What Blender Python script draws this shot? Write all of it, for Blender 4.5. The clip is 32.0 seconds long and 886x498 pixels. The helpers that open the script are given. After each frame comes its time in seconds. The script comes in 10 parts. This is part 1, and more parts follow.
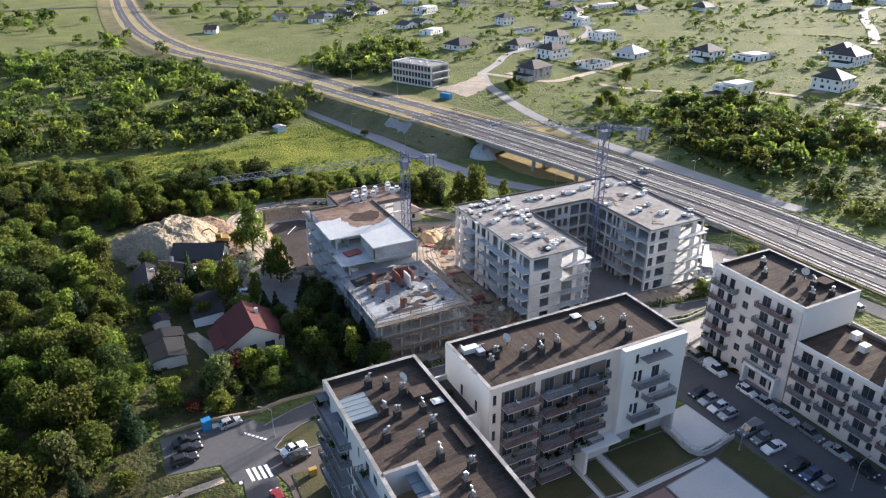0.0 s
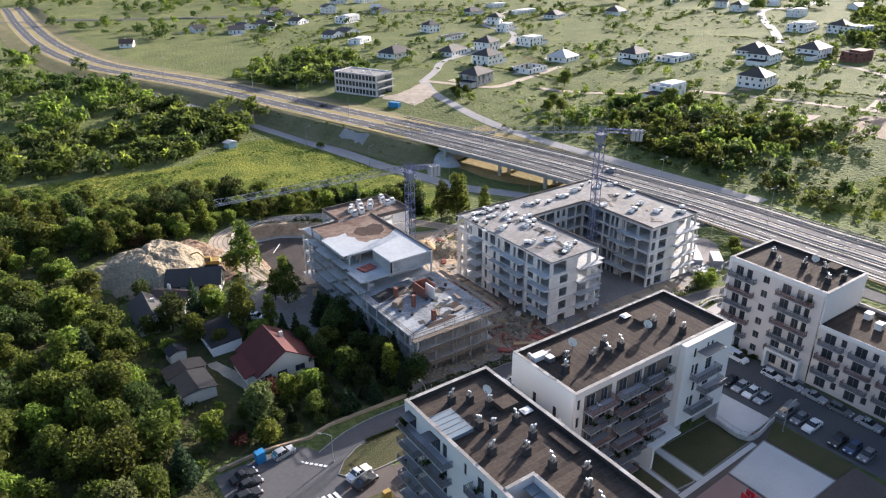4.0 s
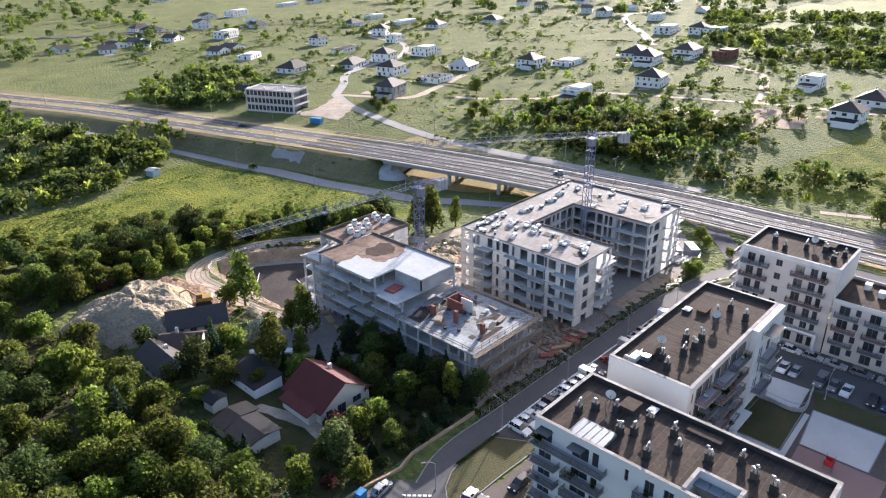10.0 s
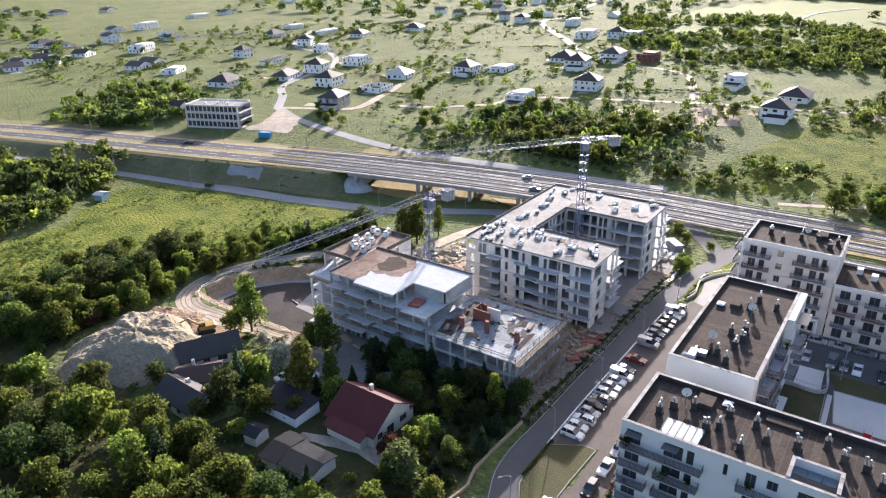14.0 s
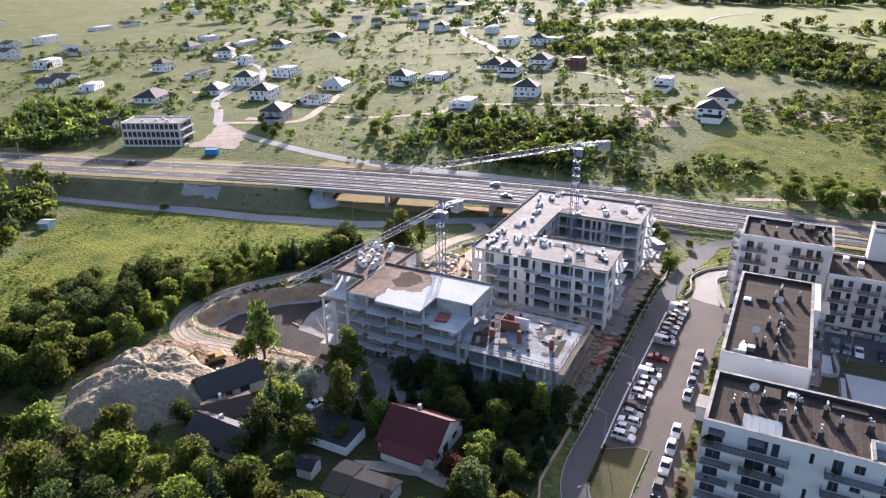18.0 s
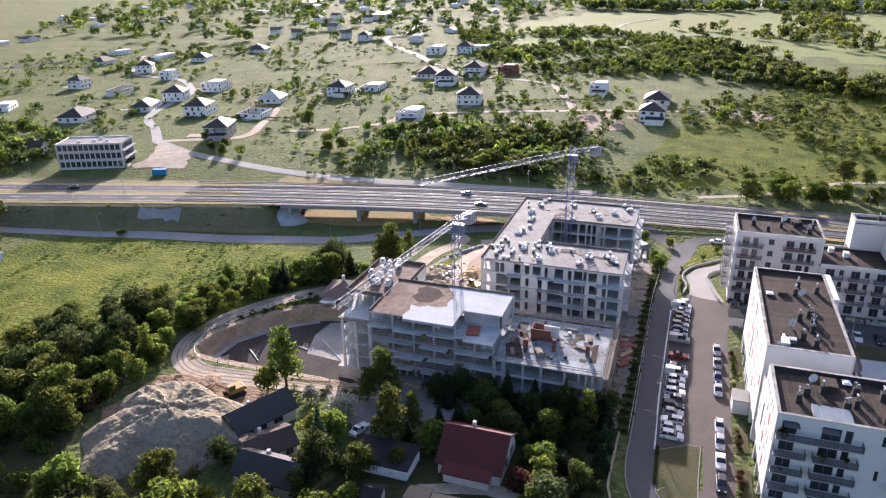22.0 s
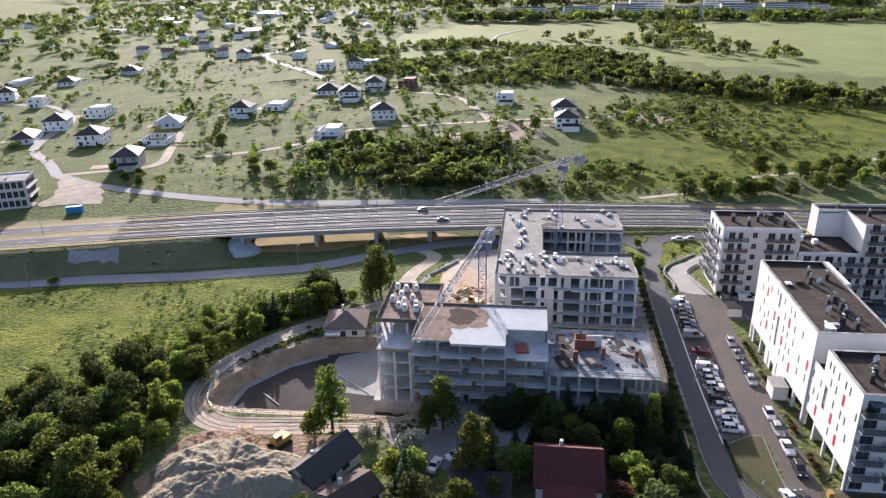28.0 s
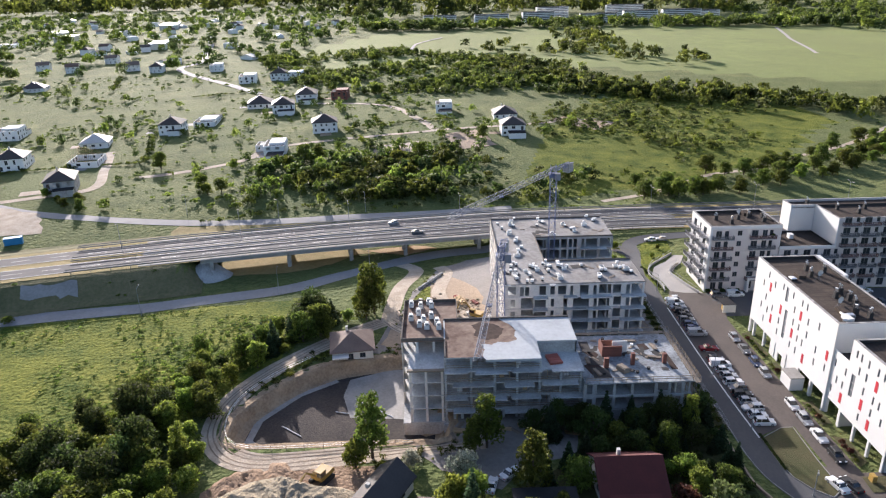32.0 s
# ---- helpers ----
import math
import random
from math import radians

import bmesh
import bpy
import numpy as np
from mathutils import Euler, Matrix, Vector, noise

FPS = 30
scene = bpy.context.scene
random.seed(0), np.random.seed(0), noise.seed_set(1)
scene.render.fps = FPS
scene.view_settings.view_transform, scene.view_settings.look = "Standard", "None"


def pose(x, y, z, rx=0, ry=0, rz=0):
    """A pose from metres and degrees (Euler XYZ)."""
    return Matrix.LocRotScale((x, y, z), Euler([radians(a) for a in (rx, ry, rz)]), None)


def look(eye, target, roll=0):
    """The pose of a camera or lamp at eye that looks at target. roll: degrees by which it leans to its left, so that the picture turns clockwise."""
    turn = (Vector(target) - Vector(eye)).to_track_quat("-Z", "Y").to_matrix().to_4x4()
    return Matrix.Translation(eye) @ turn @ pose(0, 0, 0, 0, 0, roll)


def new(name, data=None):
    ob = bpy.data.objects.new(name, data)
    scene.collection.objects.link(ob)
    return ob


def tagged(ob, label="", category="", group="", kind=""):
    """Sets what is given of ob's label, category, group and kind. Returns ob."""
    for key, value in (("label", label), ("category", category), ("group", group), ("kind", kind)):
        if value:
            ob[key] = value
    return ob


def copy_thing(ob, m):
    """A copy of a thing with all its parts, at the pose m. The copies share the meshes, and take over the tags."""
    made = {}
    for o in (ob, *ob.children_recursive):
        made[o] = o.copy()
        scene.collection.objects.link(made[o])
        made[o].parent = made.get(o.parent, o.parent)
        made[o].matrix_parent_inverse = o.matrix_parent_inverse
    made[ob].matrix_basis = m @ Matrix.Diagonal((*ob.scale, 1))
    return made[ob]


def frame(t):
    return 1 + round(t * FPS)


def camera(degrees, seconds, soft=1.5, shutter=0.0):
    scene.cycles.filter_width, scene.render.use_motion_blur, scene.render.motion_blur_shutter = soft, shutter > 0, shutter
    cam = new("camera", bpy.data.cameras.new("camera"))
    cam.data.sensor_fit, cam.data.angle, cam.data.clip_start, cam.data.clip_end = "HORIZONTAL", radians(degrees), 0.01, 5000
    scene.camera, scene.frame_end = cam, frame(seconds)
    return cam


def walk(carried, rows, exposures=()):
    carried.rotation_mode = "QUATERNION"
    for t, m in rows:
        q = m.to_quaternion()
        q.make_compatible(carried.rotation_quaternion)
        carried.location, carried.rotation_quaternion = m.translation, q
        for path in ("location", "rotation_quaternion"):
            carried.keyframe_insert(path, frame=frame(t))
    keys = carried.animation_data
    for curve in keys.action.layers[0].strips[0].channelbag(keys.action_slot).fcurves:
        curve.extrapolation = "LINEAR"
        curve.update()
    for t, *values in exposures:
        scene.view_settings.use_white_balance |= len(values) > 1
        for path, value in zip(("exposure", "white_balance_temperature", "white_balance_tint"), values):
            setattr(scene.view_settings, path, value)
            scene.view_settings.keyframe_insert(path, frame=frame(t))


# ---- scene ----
cam = camera(65.1, 32.0, soft=1.2)
METRES, EYE, TILT, LEAN, TURN = 190.0, 79.2, 0.0, 0.0, -26.8
ROWS = [
    (0.0, 0.0, 0.0, 0.0, -0.05, -25.04, 0.12),
    (0.5, -0.0153, 0.0003, 0.0003, -1.08, -24.96, 0.13),
    (1.0, -0.0306, 0.001, 0.0009, -2.09, -24.9, 0.15),
    (1.5, -0.0459, 0.002, 0.0015, -3.09, -24.84, 0.17),
    (2.0, -0.0612, 0.0033, 0.0021, -4.1, -24.76, 0.18),
    (2.5, -0.0764, 0.0049, 0.0028, -5.1, -24.7, 0.21),
    (3.0, -0.0916, 0.0067, 0.0032, -6.11, -24.65, 0.22),
    (3.5, -0.1069, 0.009, 0.0036, -7.11, -24.6, 0.23),
    (5.5, -0.1662, 0.0217, 0.004, -11.11, -24.36, 0.31),
    (6.0, -0.1817, 0.0251, 0.0046, -12.14, -24.3, 0.3),
    (6.5, -0.1966, 0.029, 0.0052, -13.15, -24.26, 0.31),
    (7.0, -0.2115, 0.0332, 0.0056, -14.18, -24.19, 0.31),
    (7.5, -0.2262, 0.0377, 0.0061, -15.19, -24.16, 0.34),
    (8.0, -0.2411, 0.0425, 0.0062, -16.2, -24.08, 0.34),
    (8.5, -0.2556, 0.0475, 0.0065, -17.21, -24.02, 0.37),
    (9.0, -0.2702, 0.0528, 0.0067, -18.22, -23.96, 0.37),
    (9.5, -0.2845, 0.0584, 0.0072, -19.2, -23.91, 0.39),
    (10.0, -0.2987, 0.0644, 0.0077, -20.21, -23.86, 0.42),
    (10.5, -0.3131, 0.0705, 0.0081, -21.22, -23.78, 0.42),
    (11.0, -0.327, 0.0769, 0.0083, -22.23, -23.71, 0.46),
    (11.5, -0.3409, 0.0837, 0.0088, -23.22, -23.66, 0.49),
    (12.0, -0.3547, 0.0908, 0.0094, -24.22, -23.6, 0.51),
    (12.5, -0.3683, 0.0982, 0.0098, -25.22, -23.54, 0.54),
    (13.0, -0.3817, 0.1058, 0.0101, -26.21, -23.48, 0.57),
    (13.5, -0.3943, 0.1132, 0.0105, -27.14, -23.42, 0.59),
    (14.0, -0.4076, 0.1213, 0.011, -28.15, -23.35, 0.62),
    (14.5, -0.4207, 0.1297, 0.0116, -29.16, -23.27, 0.64),
    (16.5, -0.4727, 0.1663, 0.0141, -33.22, -23.03, 0.66),
    (17.0, -0.4849, 0.1763, 0.0148, -34.22, -22.97, 0.67),
    (17.5, -0.4972, 0.1863, 0.0154, -35.21, -22.92, 0.67),
    (18.0, -0.5091, 0.1965, 0.0157, -36.2, -22.86, 0.68),
    (18.5, -0.5207, 0.2069, 0.0161, -37.17, -22.79, 0.71),
    (19.0, -0.5323, 0.2176, 0.0163, -38.15, -22.73, 0.73),
    (19.5, -0.5436, 0.2285, 0.0166, -39.11, -22.65, 0.75),
    (20.0, -0.5547, 0.2396, 0.0169, -40.1, -22.58, 0.78),
    (20.5, -0.5656, 0.2509, 0.0174, -41.07, -22.52, 0.79),
    (21.0, -0.5764, 0.2624, 0.0179, -42.04, -22.44, 0.81),
    (21.5, -0.5869, 0.2742, 0.0185, -43.03, -22.38, 0.82),
    (22.0, -0.5972, 0.2862, 0.0189, -44.01, -22.31, 0.84),
    (22.5, -0.6072, 0.2983, 0.0193, -44.99, -22.25, 0.86),
    (23.0, -0.6171, 0.3107, 0.0196, -45.98, -22.18, 0.89),
    (23.5, -0.6268, 0.3233, 0.0199, -46.97, -22.08, 0.91),
    (24.0, -0.6362, 0.336, 0.0206, -47.95, -22.03, 0.92),
    (24.5, -0.6455, 0.349, 0.0212, -48.95, -21.97, 0.94),
    (25.0, -0.6544, 0.3622, 0.0218, -49.95, -21.9, 0.95),
    (25.5, -0.6629, 0.3757, 0.0226, -50.97, -21.86, 0.97),
    (27.5, -0.695, 0.4307, 0.0235, -54.96, -21.58, 1.1),
    (28.0, -0.7021, 0.4445, 0.0238, -55.94, -21.51, 1.15),
    (28.5, -0.7091, 0.4585, 0.0243, -56.91, -21.44, 1.2),
    (29.0, -0.7158, 0.4726, 0.0247, -57.89, -21.38, 1.24),
    (29.5, -0.7223, 0.4869, 0.0252, -58.87, -21.3, 1.28),
    (30.0, -0.7285, 0.5015, 0.0259, -59.9, -21.25, 1.31),
    (30.5, -0.7344, 0.5163, 0.0268, -60.9, -21.2, 1.32),
    (31.0, -0.74, 0.5311, 0.0277, -61.92, -21.15, 1.34),
    (31.5, -0.7453, 0.5461, 0.0285, -62.92, -21.09, 1.36),
    (32.0, -0.7504, 0.5612, 0.0292, -63.91, -21.05, 1.39),
]
walk(cam, [(t, pose(0, 0, EYE, TILT, LEAN, TURN) @ pose(METRES * x, METRES * y, METRES * z, 90 + pitch, roll, yaw)) for t, x, y, z, yaw, pitch, roll in ROWS],
     exposures=[(0.0, 1.42, 5900, 17), (3.5, 1.40, 5900, 17), (7.0, 1.30, 5900, 26), (9.0, 1.48, 5880, 20), (13.0, 1.56, 5850, 19), (19.0, 1.38, 5820, 25), (25.0, 1.24, 5800, 24), (32.0, 1.14, 5800, 18)])

# ---------------------------------------------------------------- daylight: a low evening sun beyond the site
SUN_AZ, SUN_EL = 20.0, 16.5
world = bpy.data.worlds.new("sky")
scene.world = world
world.use_nodes = True
_sky = world.node_tree.nodes.new("ShaderNodeTexSky")
_sky.sky_type, _sky.sun_disc = "NISHITA", False
_sky.sun_elevation, _sky.sun_rotation = radians(SUN_EL), radians(90 - SUN_AZ)
_sky.air_density, _sky.dust_density, _sky.ozone_density = 1.0, 2.6, 1.0
_bg = world.node_tree.nodes["Background"]
_bg.inputs["Strength"].default_value = 0.11
world.node_tree.links.new(_sky.outputs[0], _bg.inputs["Color"])
sun = new("sun", bpy.data.lights.new("sun", "SUN"))
sun.data.energy, sun.data.angle, sun.data.color = 5.0, radians(0.5), (1.0, 0.89, 0.74)
_dir = Vector((math.cos(radians(SUN_EL)) * math.cos(radians(SUN_AZ)), math.cos(radians(SUN_EL)) * math.sin(radians(SUN_AZ)), math.sin(radians(SUN_EL))))
sun.matrix_world = look(_dir * 300, (0, 0, 0))

# ---------------------------------------------------------------- materials
def material(name, colour, rough=.8, metal=0.0, spot=None, spots=(.5, 6.0), amount=.35, bump=0.0, grain=8.0, vary=0.0, island=0.0,
             see=0.0, sheen=0.0, spec=.5, streak=None, plots=None):
    """A surface with grain and blotches at two scales, and an even variation from piece to piece."""
    m = bpy.data.materials.new(name)
    m.use_nodes = True
    nt = m.node_tree
    n, link = nt.nodes, nt.links.new
    b = n["Principled BSDF"]
    b.inputs["Roughness"].default_value, b.inputs["Metallic"].default_value = rough, metal
    b.inputs["Specular IOR Level"].default_value = spec
    geo = n.new("ShaderNodeNewGeometry")
    pos = geo.outputs["Position"]
    if streak:
        mp = n.new("ShaderNodeMapping")
        mp.inputs["Scale"].default_value = streak
        link(pos, mp.inputs["Vector"])
        pos = mp.outputs[0]
    spot = spot or [c * .55 for c in colour]
    big, fine = n.new("ShaderNodeTexNoise"), n.new("ShaderNodeTexNoise")
    big.inputs["Scale"].default_value, big.inputs["Detail"].default_value = spots[0], 5
    fine.inputs["Scale"].default_value, fine.inputs["Detail"].default_value = spots[1], 4
    for t in (big, fine):
        link(pos, t.inputs["Vector"])
    add = n.new("ShaderNodeMath")
    add.operation = "MULTIPLY_ADD"
    link(big.outputs[0], add.inputs[0])
    add.inputs[1].default_value = 1.2
    link(fine.outputs[0], add.inputs[2])
    ramp = n.new("ShaderNodeMapRange")
    ramp.inputs[1].default_value, ramp.inputs[2].default_value = .8, 1.45
    ramp.inputs[3].default_value, ramp.inputs[4].default_value = 0, amount
    link(add.outputs[0], ramp.inputs[0])
    mix = n.new("ShaderNodeMix")
    mix.data_type = "RGBA"
    link(ramp.outputs[0], mix.inputs[0])
    mix.inputs[6].default_value, mix.inputs[7].default_value = (*colour, 1), (*spot, 1)
    col = mix.outputs[2]
    if plots:                                         # mown and fallow plots, each in its own shade
        tone, size, turn = plots
        turned, cell, pick, over = n.new("ShaderNodeMapping"), n.new("ShaderNodeTexVoronoi"), n.new("ShaderNodeMapRange"), n.new("ShaderNodeMix")
        turned.inputs["Rotation"].default_value = (0, 0, radians(turn))
        turned.inputs["Scale"].default_value = (1 / size[0], 1 / size[1], 0)
        link(pos, turned.inputs["Vector"])
        cell.distance = "CHEBYCHEV"
        cell.inputs["Scale"].default_value = 1.0
        link(turned.outputs[0], cell.inputs["Vector"])
        pick.inputs[1].default_value, pick.inputs[2].default_value = .25, .9
        pick.inputs[3].default_value, pick.inputs[4].default_value = 0, .75
        link(cell.outputs["Color"], pick.inputs[0])
        over.data_type = "RGBA"
        link(pick.outputs[0], over.inputs[0])
        link(col, over.inputs[6])
        over.inputs[7].default_value = (*tone, 1)
        col = over.outputs[2]
    if vary or island:
        hsv = n.new("ShaderNodeHueSaturation")
        src, span = (geo.outputs["Random Per Island"], island) if island else (n.new("ShaderNodeObjectInfo").outputs["Random"], vary)
        r = n.new("ShaderNodeMapRange")
        r.inputs[3].default_value, r.inputs[4].default_value = 1 - span, 1 + span
        link(src, r.inputs[0])
        link(r.outputs[0], hsv.inputs["Value"])
        link(col, hsv.inputs["Color"])
        col = hsv.outputs[0]
        if island and vary:
            r2, h2 = n.new("ShaderNodeMapRange"), n.new("ShaderNodeHueSaturation")
            r2.inputs[3].default_value, r2.inputs[4].default_value = .5 - vary * .05, .5 + vary * .10
            oi = n.new("ShaderNodeObjectInfo")
            link(oi.outputs["Random"], r2.inputs[0])
            link(r2.outputs[0], h2.inputs["Hue"])
            link(col, h2.inputs["Color"])
            r3 = n.new("ShaderNodeMapRange")
            r3.inputs[3].default_value, r3.inputs[4].default_value = 1 - vary, 1 + vary
            link(oi.outputs["Random"], r3.inputs[0])
            link(r3.outputs[0], h2.inputs["Value"])
            col = h2.outputs[0]
    link(col, b.inputs["Base Color"])
    if sheen:
        b.inputs["Sheen Weight"].default_value = sheen
        b.inputs["Sheen Roughness"].default_value = .5
        b.inputs["Sheen Tint"].default_value = (.95, .85, .45, 1)
    if bump:
        bn, bt = n.new("ShaderNodeBump"), n.new("ShaderNodeTexNoise")
        bt.inputs["Scale"].default_value, bt.inputs["Detail"].default_value = grain, 5
        link(pos, bt.inputs["Vector"])
        bn.inputs["Strength"].default_value, bn.inputs["Distance"].default_value = 1.0, bump
        link(bt.outputs[0], bn.inputs["Height"])
        link(bn.outputs[0], b.inputs["Normal"])
    if see:
        tr, sh = n.new("ShaderNodeBsdfTranslucent"), n.new("ShaderNodeMixShader")
        link(col, tr.inputs["Color"])
        sh.inputs[0].default_value = see
        link(b.outputs[0], sh.inputs[1])
        link(tr.outputs[0], sh.inputs[2])
        link(sh.outputs[0], n["Material Output"].inputs["Surface"])
    return m


GRASS = material("grass", (.044, .072, .020), .95, spot=(.140, .156, .052), spots=(.05, .5), amount=1.0, bump=1.2, grain=.7, spec=.1, sheen=.08, plots=((.075, .105, .032), (70, 24), 20))
MEADOW = material("meadow", (.052, .084, .015), .95, spot=(.200, .204, .036), spots=(.10, 1.3), amount=1.0, bump=1.4, grain=.9, spec=.05)
LAWN = material("lawn", (.048, .056, .020), .95, spot=(.085, .070, .036), spots=(.15, 2.5), amount=.9, bump=.12, grain=4, sheen=.05, spec=.2)
DRYGRASS = material("dry_grass", (.300, .225, .105), .95, spot=(.19, .165, .062), spots=(.08, .8), amount=.9, bump=.25, grain=2, spec=.15, sheen=.08)
FIELD = material("far_field", (.105, .158, .034), .95, spot=(.064, .102, .024), spots=(.012, .08), amount=1.0, bump=.4, grain=.5, spec=.1, sheen=.10, plots=((.078, .118, .029), (420, 26), -28))
SOIL = material("sandy_soil", (.40, .305, .21), .95, spot=(.25, .19, .135), spots=(.10, 1.0), amount=1.0, bump=.3, grain=1.6, spec=.2)
SAND = material("yellow_sand", (.50, .36, .20), .95, spot=(.36, .25, .15), spots=(.12, 1.5), amount=.8, bump=.3, grain=1.4, spec=.2)
SPOIL = material("heaped_earth", (.325, .280, .200), .95, spot=(.190, .158, .110), spots=(.22, 1.6), amount=1.0, bump=.9, grain=1.2, spec=.12)
TRACK = material("dirt_track", (.47, .40, .315), .95, spot=(.30, .245, .18), spots=(.25, 1.8), amount=1.0, bump=.2, grain=2.5, spec=.2)
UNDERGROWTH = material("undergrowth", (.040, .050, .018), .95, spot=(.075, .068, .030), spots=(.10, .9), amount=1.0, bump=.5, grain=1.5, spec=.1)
GREYBOARD = material("weathered_board", (.23, .185, .135), .9, spot=(.14, .11, .085), spots=(.6, 7), amount=.8, vary=.2)
ROADRAIL = material("dull_zinc_rail", (.21, .21, .205), .75, spot=(.14, .14, .135), spots=(.3, 4), amount=.7, spec=.3)
EARTH = material("brown_dug_earth", (.30, .215, .145), .95, spot=(.175, .118, .080), spots=(.16, 1.4), amount=1.0, bump=.5, grain=1.5, spec=.12)
BANKGRASS = material("thin_bank_grass", (.105, .110, .052), .95, spot=(.195, .168, .092), spots=(.09, .9), amount=1.0, bump=.3, grain=2, spec=.1)
MUD = material("grey_mud", (.24, .22, .20), .9, spot=(.16, .145, .13), spots=(.12, 1.2), amount=.9, bump=.2, grain=1.8, spec=.3)
LEAN = material("blinding_concrete", (.32, .305, .285), .88, spot=(.20, .19, .175), spots=(.15, 1.5), amount=.9, bump=.03, grain=5)
FILL = material("dark_gravel_fill", (.034, .031, .030), .95, spot=(.080, .066, .056), spots=(.12, 1.6), amount=.9, bump=.12, grain=3, spec=.2)
ASPHALT = material("asphalt", (.074, .075, .080), .88, spot=(.108, .105, .102), spots=(.10, 1.8), amount=.8, bump=.01, grain=30, spec=.25)
OLDASPHALT = material("worn_asphalt", (.070, .070, .074), .85, spot=(.115, .108, .102), spots=(.05, .9), amount=.9, bump=.01, grain=25, spec=.15)
BANK = material("raw_cut_earth", (.42, .315, .205), .95, spot=(.24, .175, .115), spots=(.3, 1.8), amount=1.0, bump=.5, grain=1.3, spec=.15)
SIDEASPHALT = material("pale_worn_asphalt", (.27, .27, .275), .9, spot=(.20, .195, .19), spots=(.08, 1.0), amount=.8, bump=.01, grain=25, spec=.25)
PAVING = material("block_paving", (.112, .092, .079), .88, spot=(.072, .061, .054), spots=(.12, 2.2), amount=.9, bump=.012, grain=14, spec=.3)
PALEPAVE = material("pale_paving", (.33, .315, .295), .9, spot=(.24, .23, .215), spots=(.2, 3), amount=.7, bump=.01, grain=12, spec=.3)
COURT = material("pale_court_slab", (.52, .515, .50), .9, spot=(.40, .395, .38), spots=(.2, 3), amount=.7, bump=.01, grain=12, spec=.3)
# Brown wall behind balconies; its darkness paints the shade of deep recesses.
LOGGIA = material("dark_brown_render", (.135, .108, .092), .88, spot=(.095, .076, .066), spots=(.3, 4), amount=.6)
POLY = material("white_plastic_pipe", (.70, .71, .72), .5, spot=(.55, .55, .55), spots=(1, 6), amount=.5)
KERB = material("kerb_stone", (.28, .27, .255), .9, spot=(.19, .185, .17), spots=(.5, 5), amount=.7, vary=.1, spec=.3)
PAINT = material("road_paint", (.72, .72, .70), .7, spot=(.45, .45, .43), spots=(.6, 6), amount=.5)
WHITE = material("white_render", (.63, .625, .61), .88, spot=(.57, .565, .55), spots=(.25, 3), amount=.6, bump=.004, grain=40, spec=.3)
BEIGE = material("beige_render", (.56, .51, .48), .88, spot=(.48, .43, .40), spots=(.25, 4), amount=.5, bump=.004, grain=40)
GREYR = material("grey_render", (.34, .34, .355), .88, spot=(.27, .27, .28), spots=(.25, 4), amount=.5, bump=.004, grain=40)
RED = material("red_panel", (.47, .022, .035), .55, spot=(.40, .02, .03), spots=(.6, 4), amount=.4)
CONC = material("cast_concrete", (.45, .452, .445), .88, spot=(.25, .243, .23), spots=(.35, 2.5), amount=1.0, bump=.015, grain=7, vary=.12, spec=.3)
SLAB = material("slab_concrete", (.54, .555, .555), .85, spot=(.32, .325, .32), spots=(.32, 2.6), amount=1.0, bump=.012, grain=7, vary=.10, spec=.3)
BLOCK = material("silicate_block", (.70, .675, .635), .9, spot=(.46, .435, .40), spots=(.4, 3.4), amount=.9, bump=.01, grain=9, vary=.12, spec=.3)
# Dark brown concrete for the roof parapets of the two shells.
DARKCONC = material("damp_stained_concrete", (.15, .135, .12), .9, spot=(.085, .07, .06), spots=(.3, 2.5), amount=1.0, bump=.012, grain=7, spec=.2)
TAR = material("spilled_bitumen", (.030, .020, .017), .95, spot=(.070, .046, .036), spots=(.35, 1.6), amount=1.0, bump=.01, grain=6, spec=.15)
SCREED = material("roof_screed", (.285, .278, .266), .85, spot=(.155, .143, .130), spots=(.16, 1.1), amount=1.0, bump=.01, grain=6, spec=.2)
WETROOF = material("wet_mottled_screed", (.34, .365, .38), .85, spot=(.105, .11, .115), spots=(.24, 1.6), amount=1.0, bump=.012, grain=6, spec=.2)
RUSTROOF = material("stained_roof", (.235, .175, .135), .9, spot=(.085, .048, .036), spots=(.13, .8), amount=1.0, bump=.02, grain=4, spec=.2)
MEMBRANE = material("bitumen_sheet", (.084, .066, .052), .95, spot=(.040, .034, .031), spots=(.22, 2.4), amount=1.0, bump=.015, grain=12, vary=.16, spec=.08)
LAPLINE = material("lap_seam", (.105, .085, .068), .9, spot=(.060, .05, .042), spots=(.8, 6), amount=1.0)
COPING = material("sheet_coping", (.33, .315, .295), .8, spot=(.20, .19, .178), spots=(.4, 4), amount=.8, vary=.30, spec=.25)
COWL = material("bright_cowl", (.55, .56, .57), .35, metal=.8, spot=(.38, .39, .40), spots=(1.5, 9), amount=.6)
STACK = material("dark_stack_cladding", (.042, .040, .039), .85, spot=(.07, .066, .062), spots=(.6, 5), amount=.5, spec=.15)
GLASS = material("window_glass", (.030, .036, .042), .06, spot=(.05, .055, .06), spots=(.3, 1.0), amount=.6, spec=.7, vary=.35)
GREYCASE = material("silver_window_frame", (.30, .30, .30), .5, spot=(.22, .22, .22), spots=(1, 8), amount=.4)
# Pale look of the street side panes, put straight into the glass colour.
PALEPANE = material("glass_over_pale_blinds", (.26, .27, .275), .12, spot=(.16, .17, .18), spots=(.4, 1.6), amount=.8, spec=.6, vary=.35)
FRAME = material("grey_window_frame", (.13, .13, .135), .5, spot=(.1, .1, .1), spots=(1, 8), amount=.4)
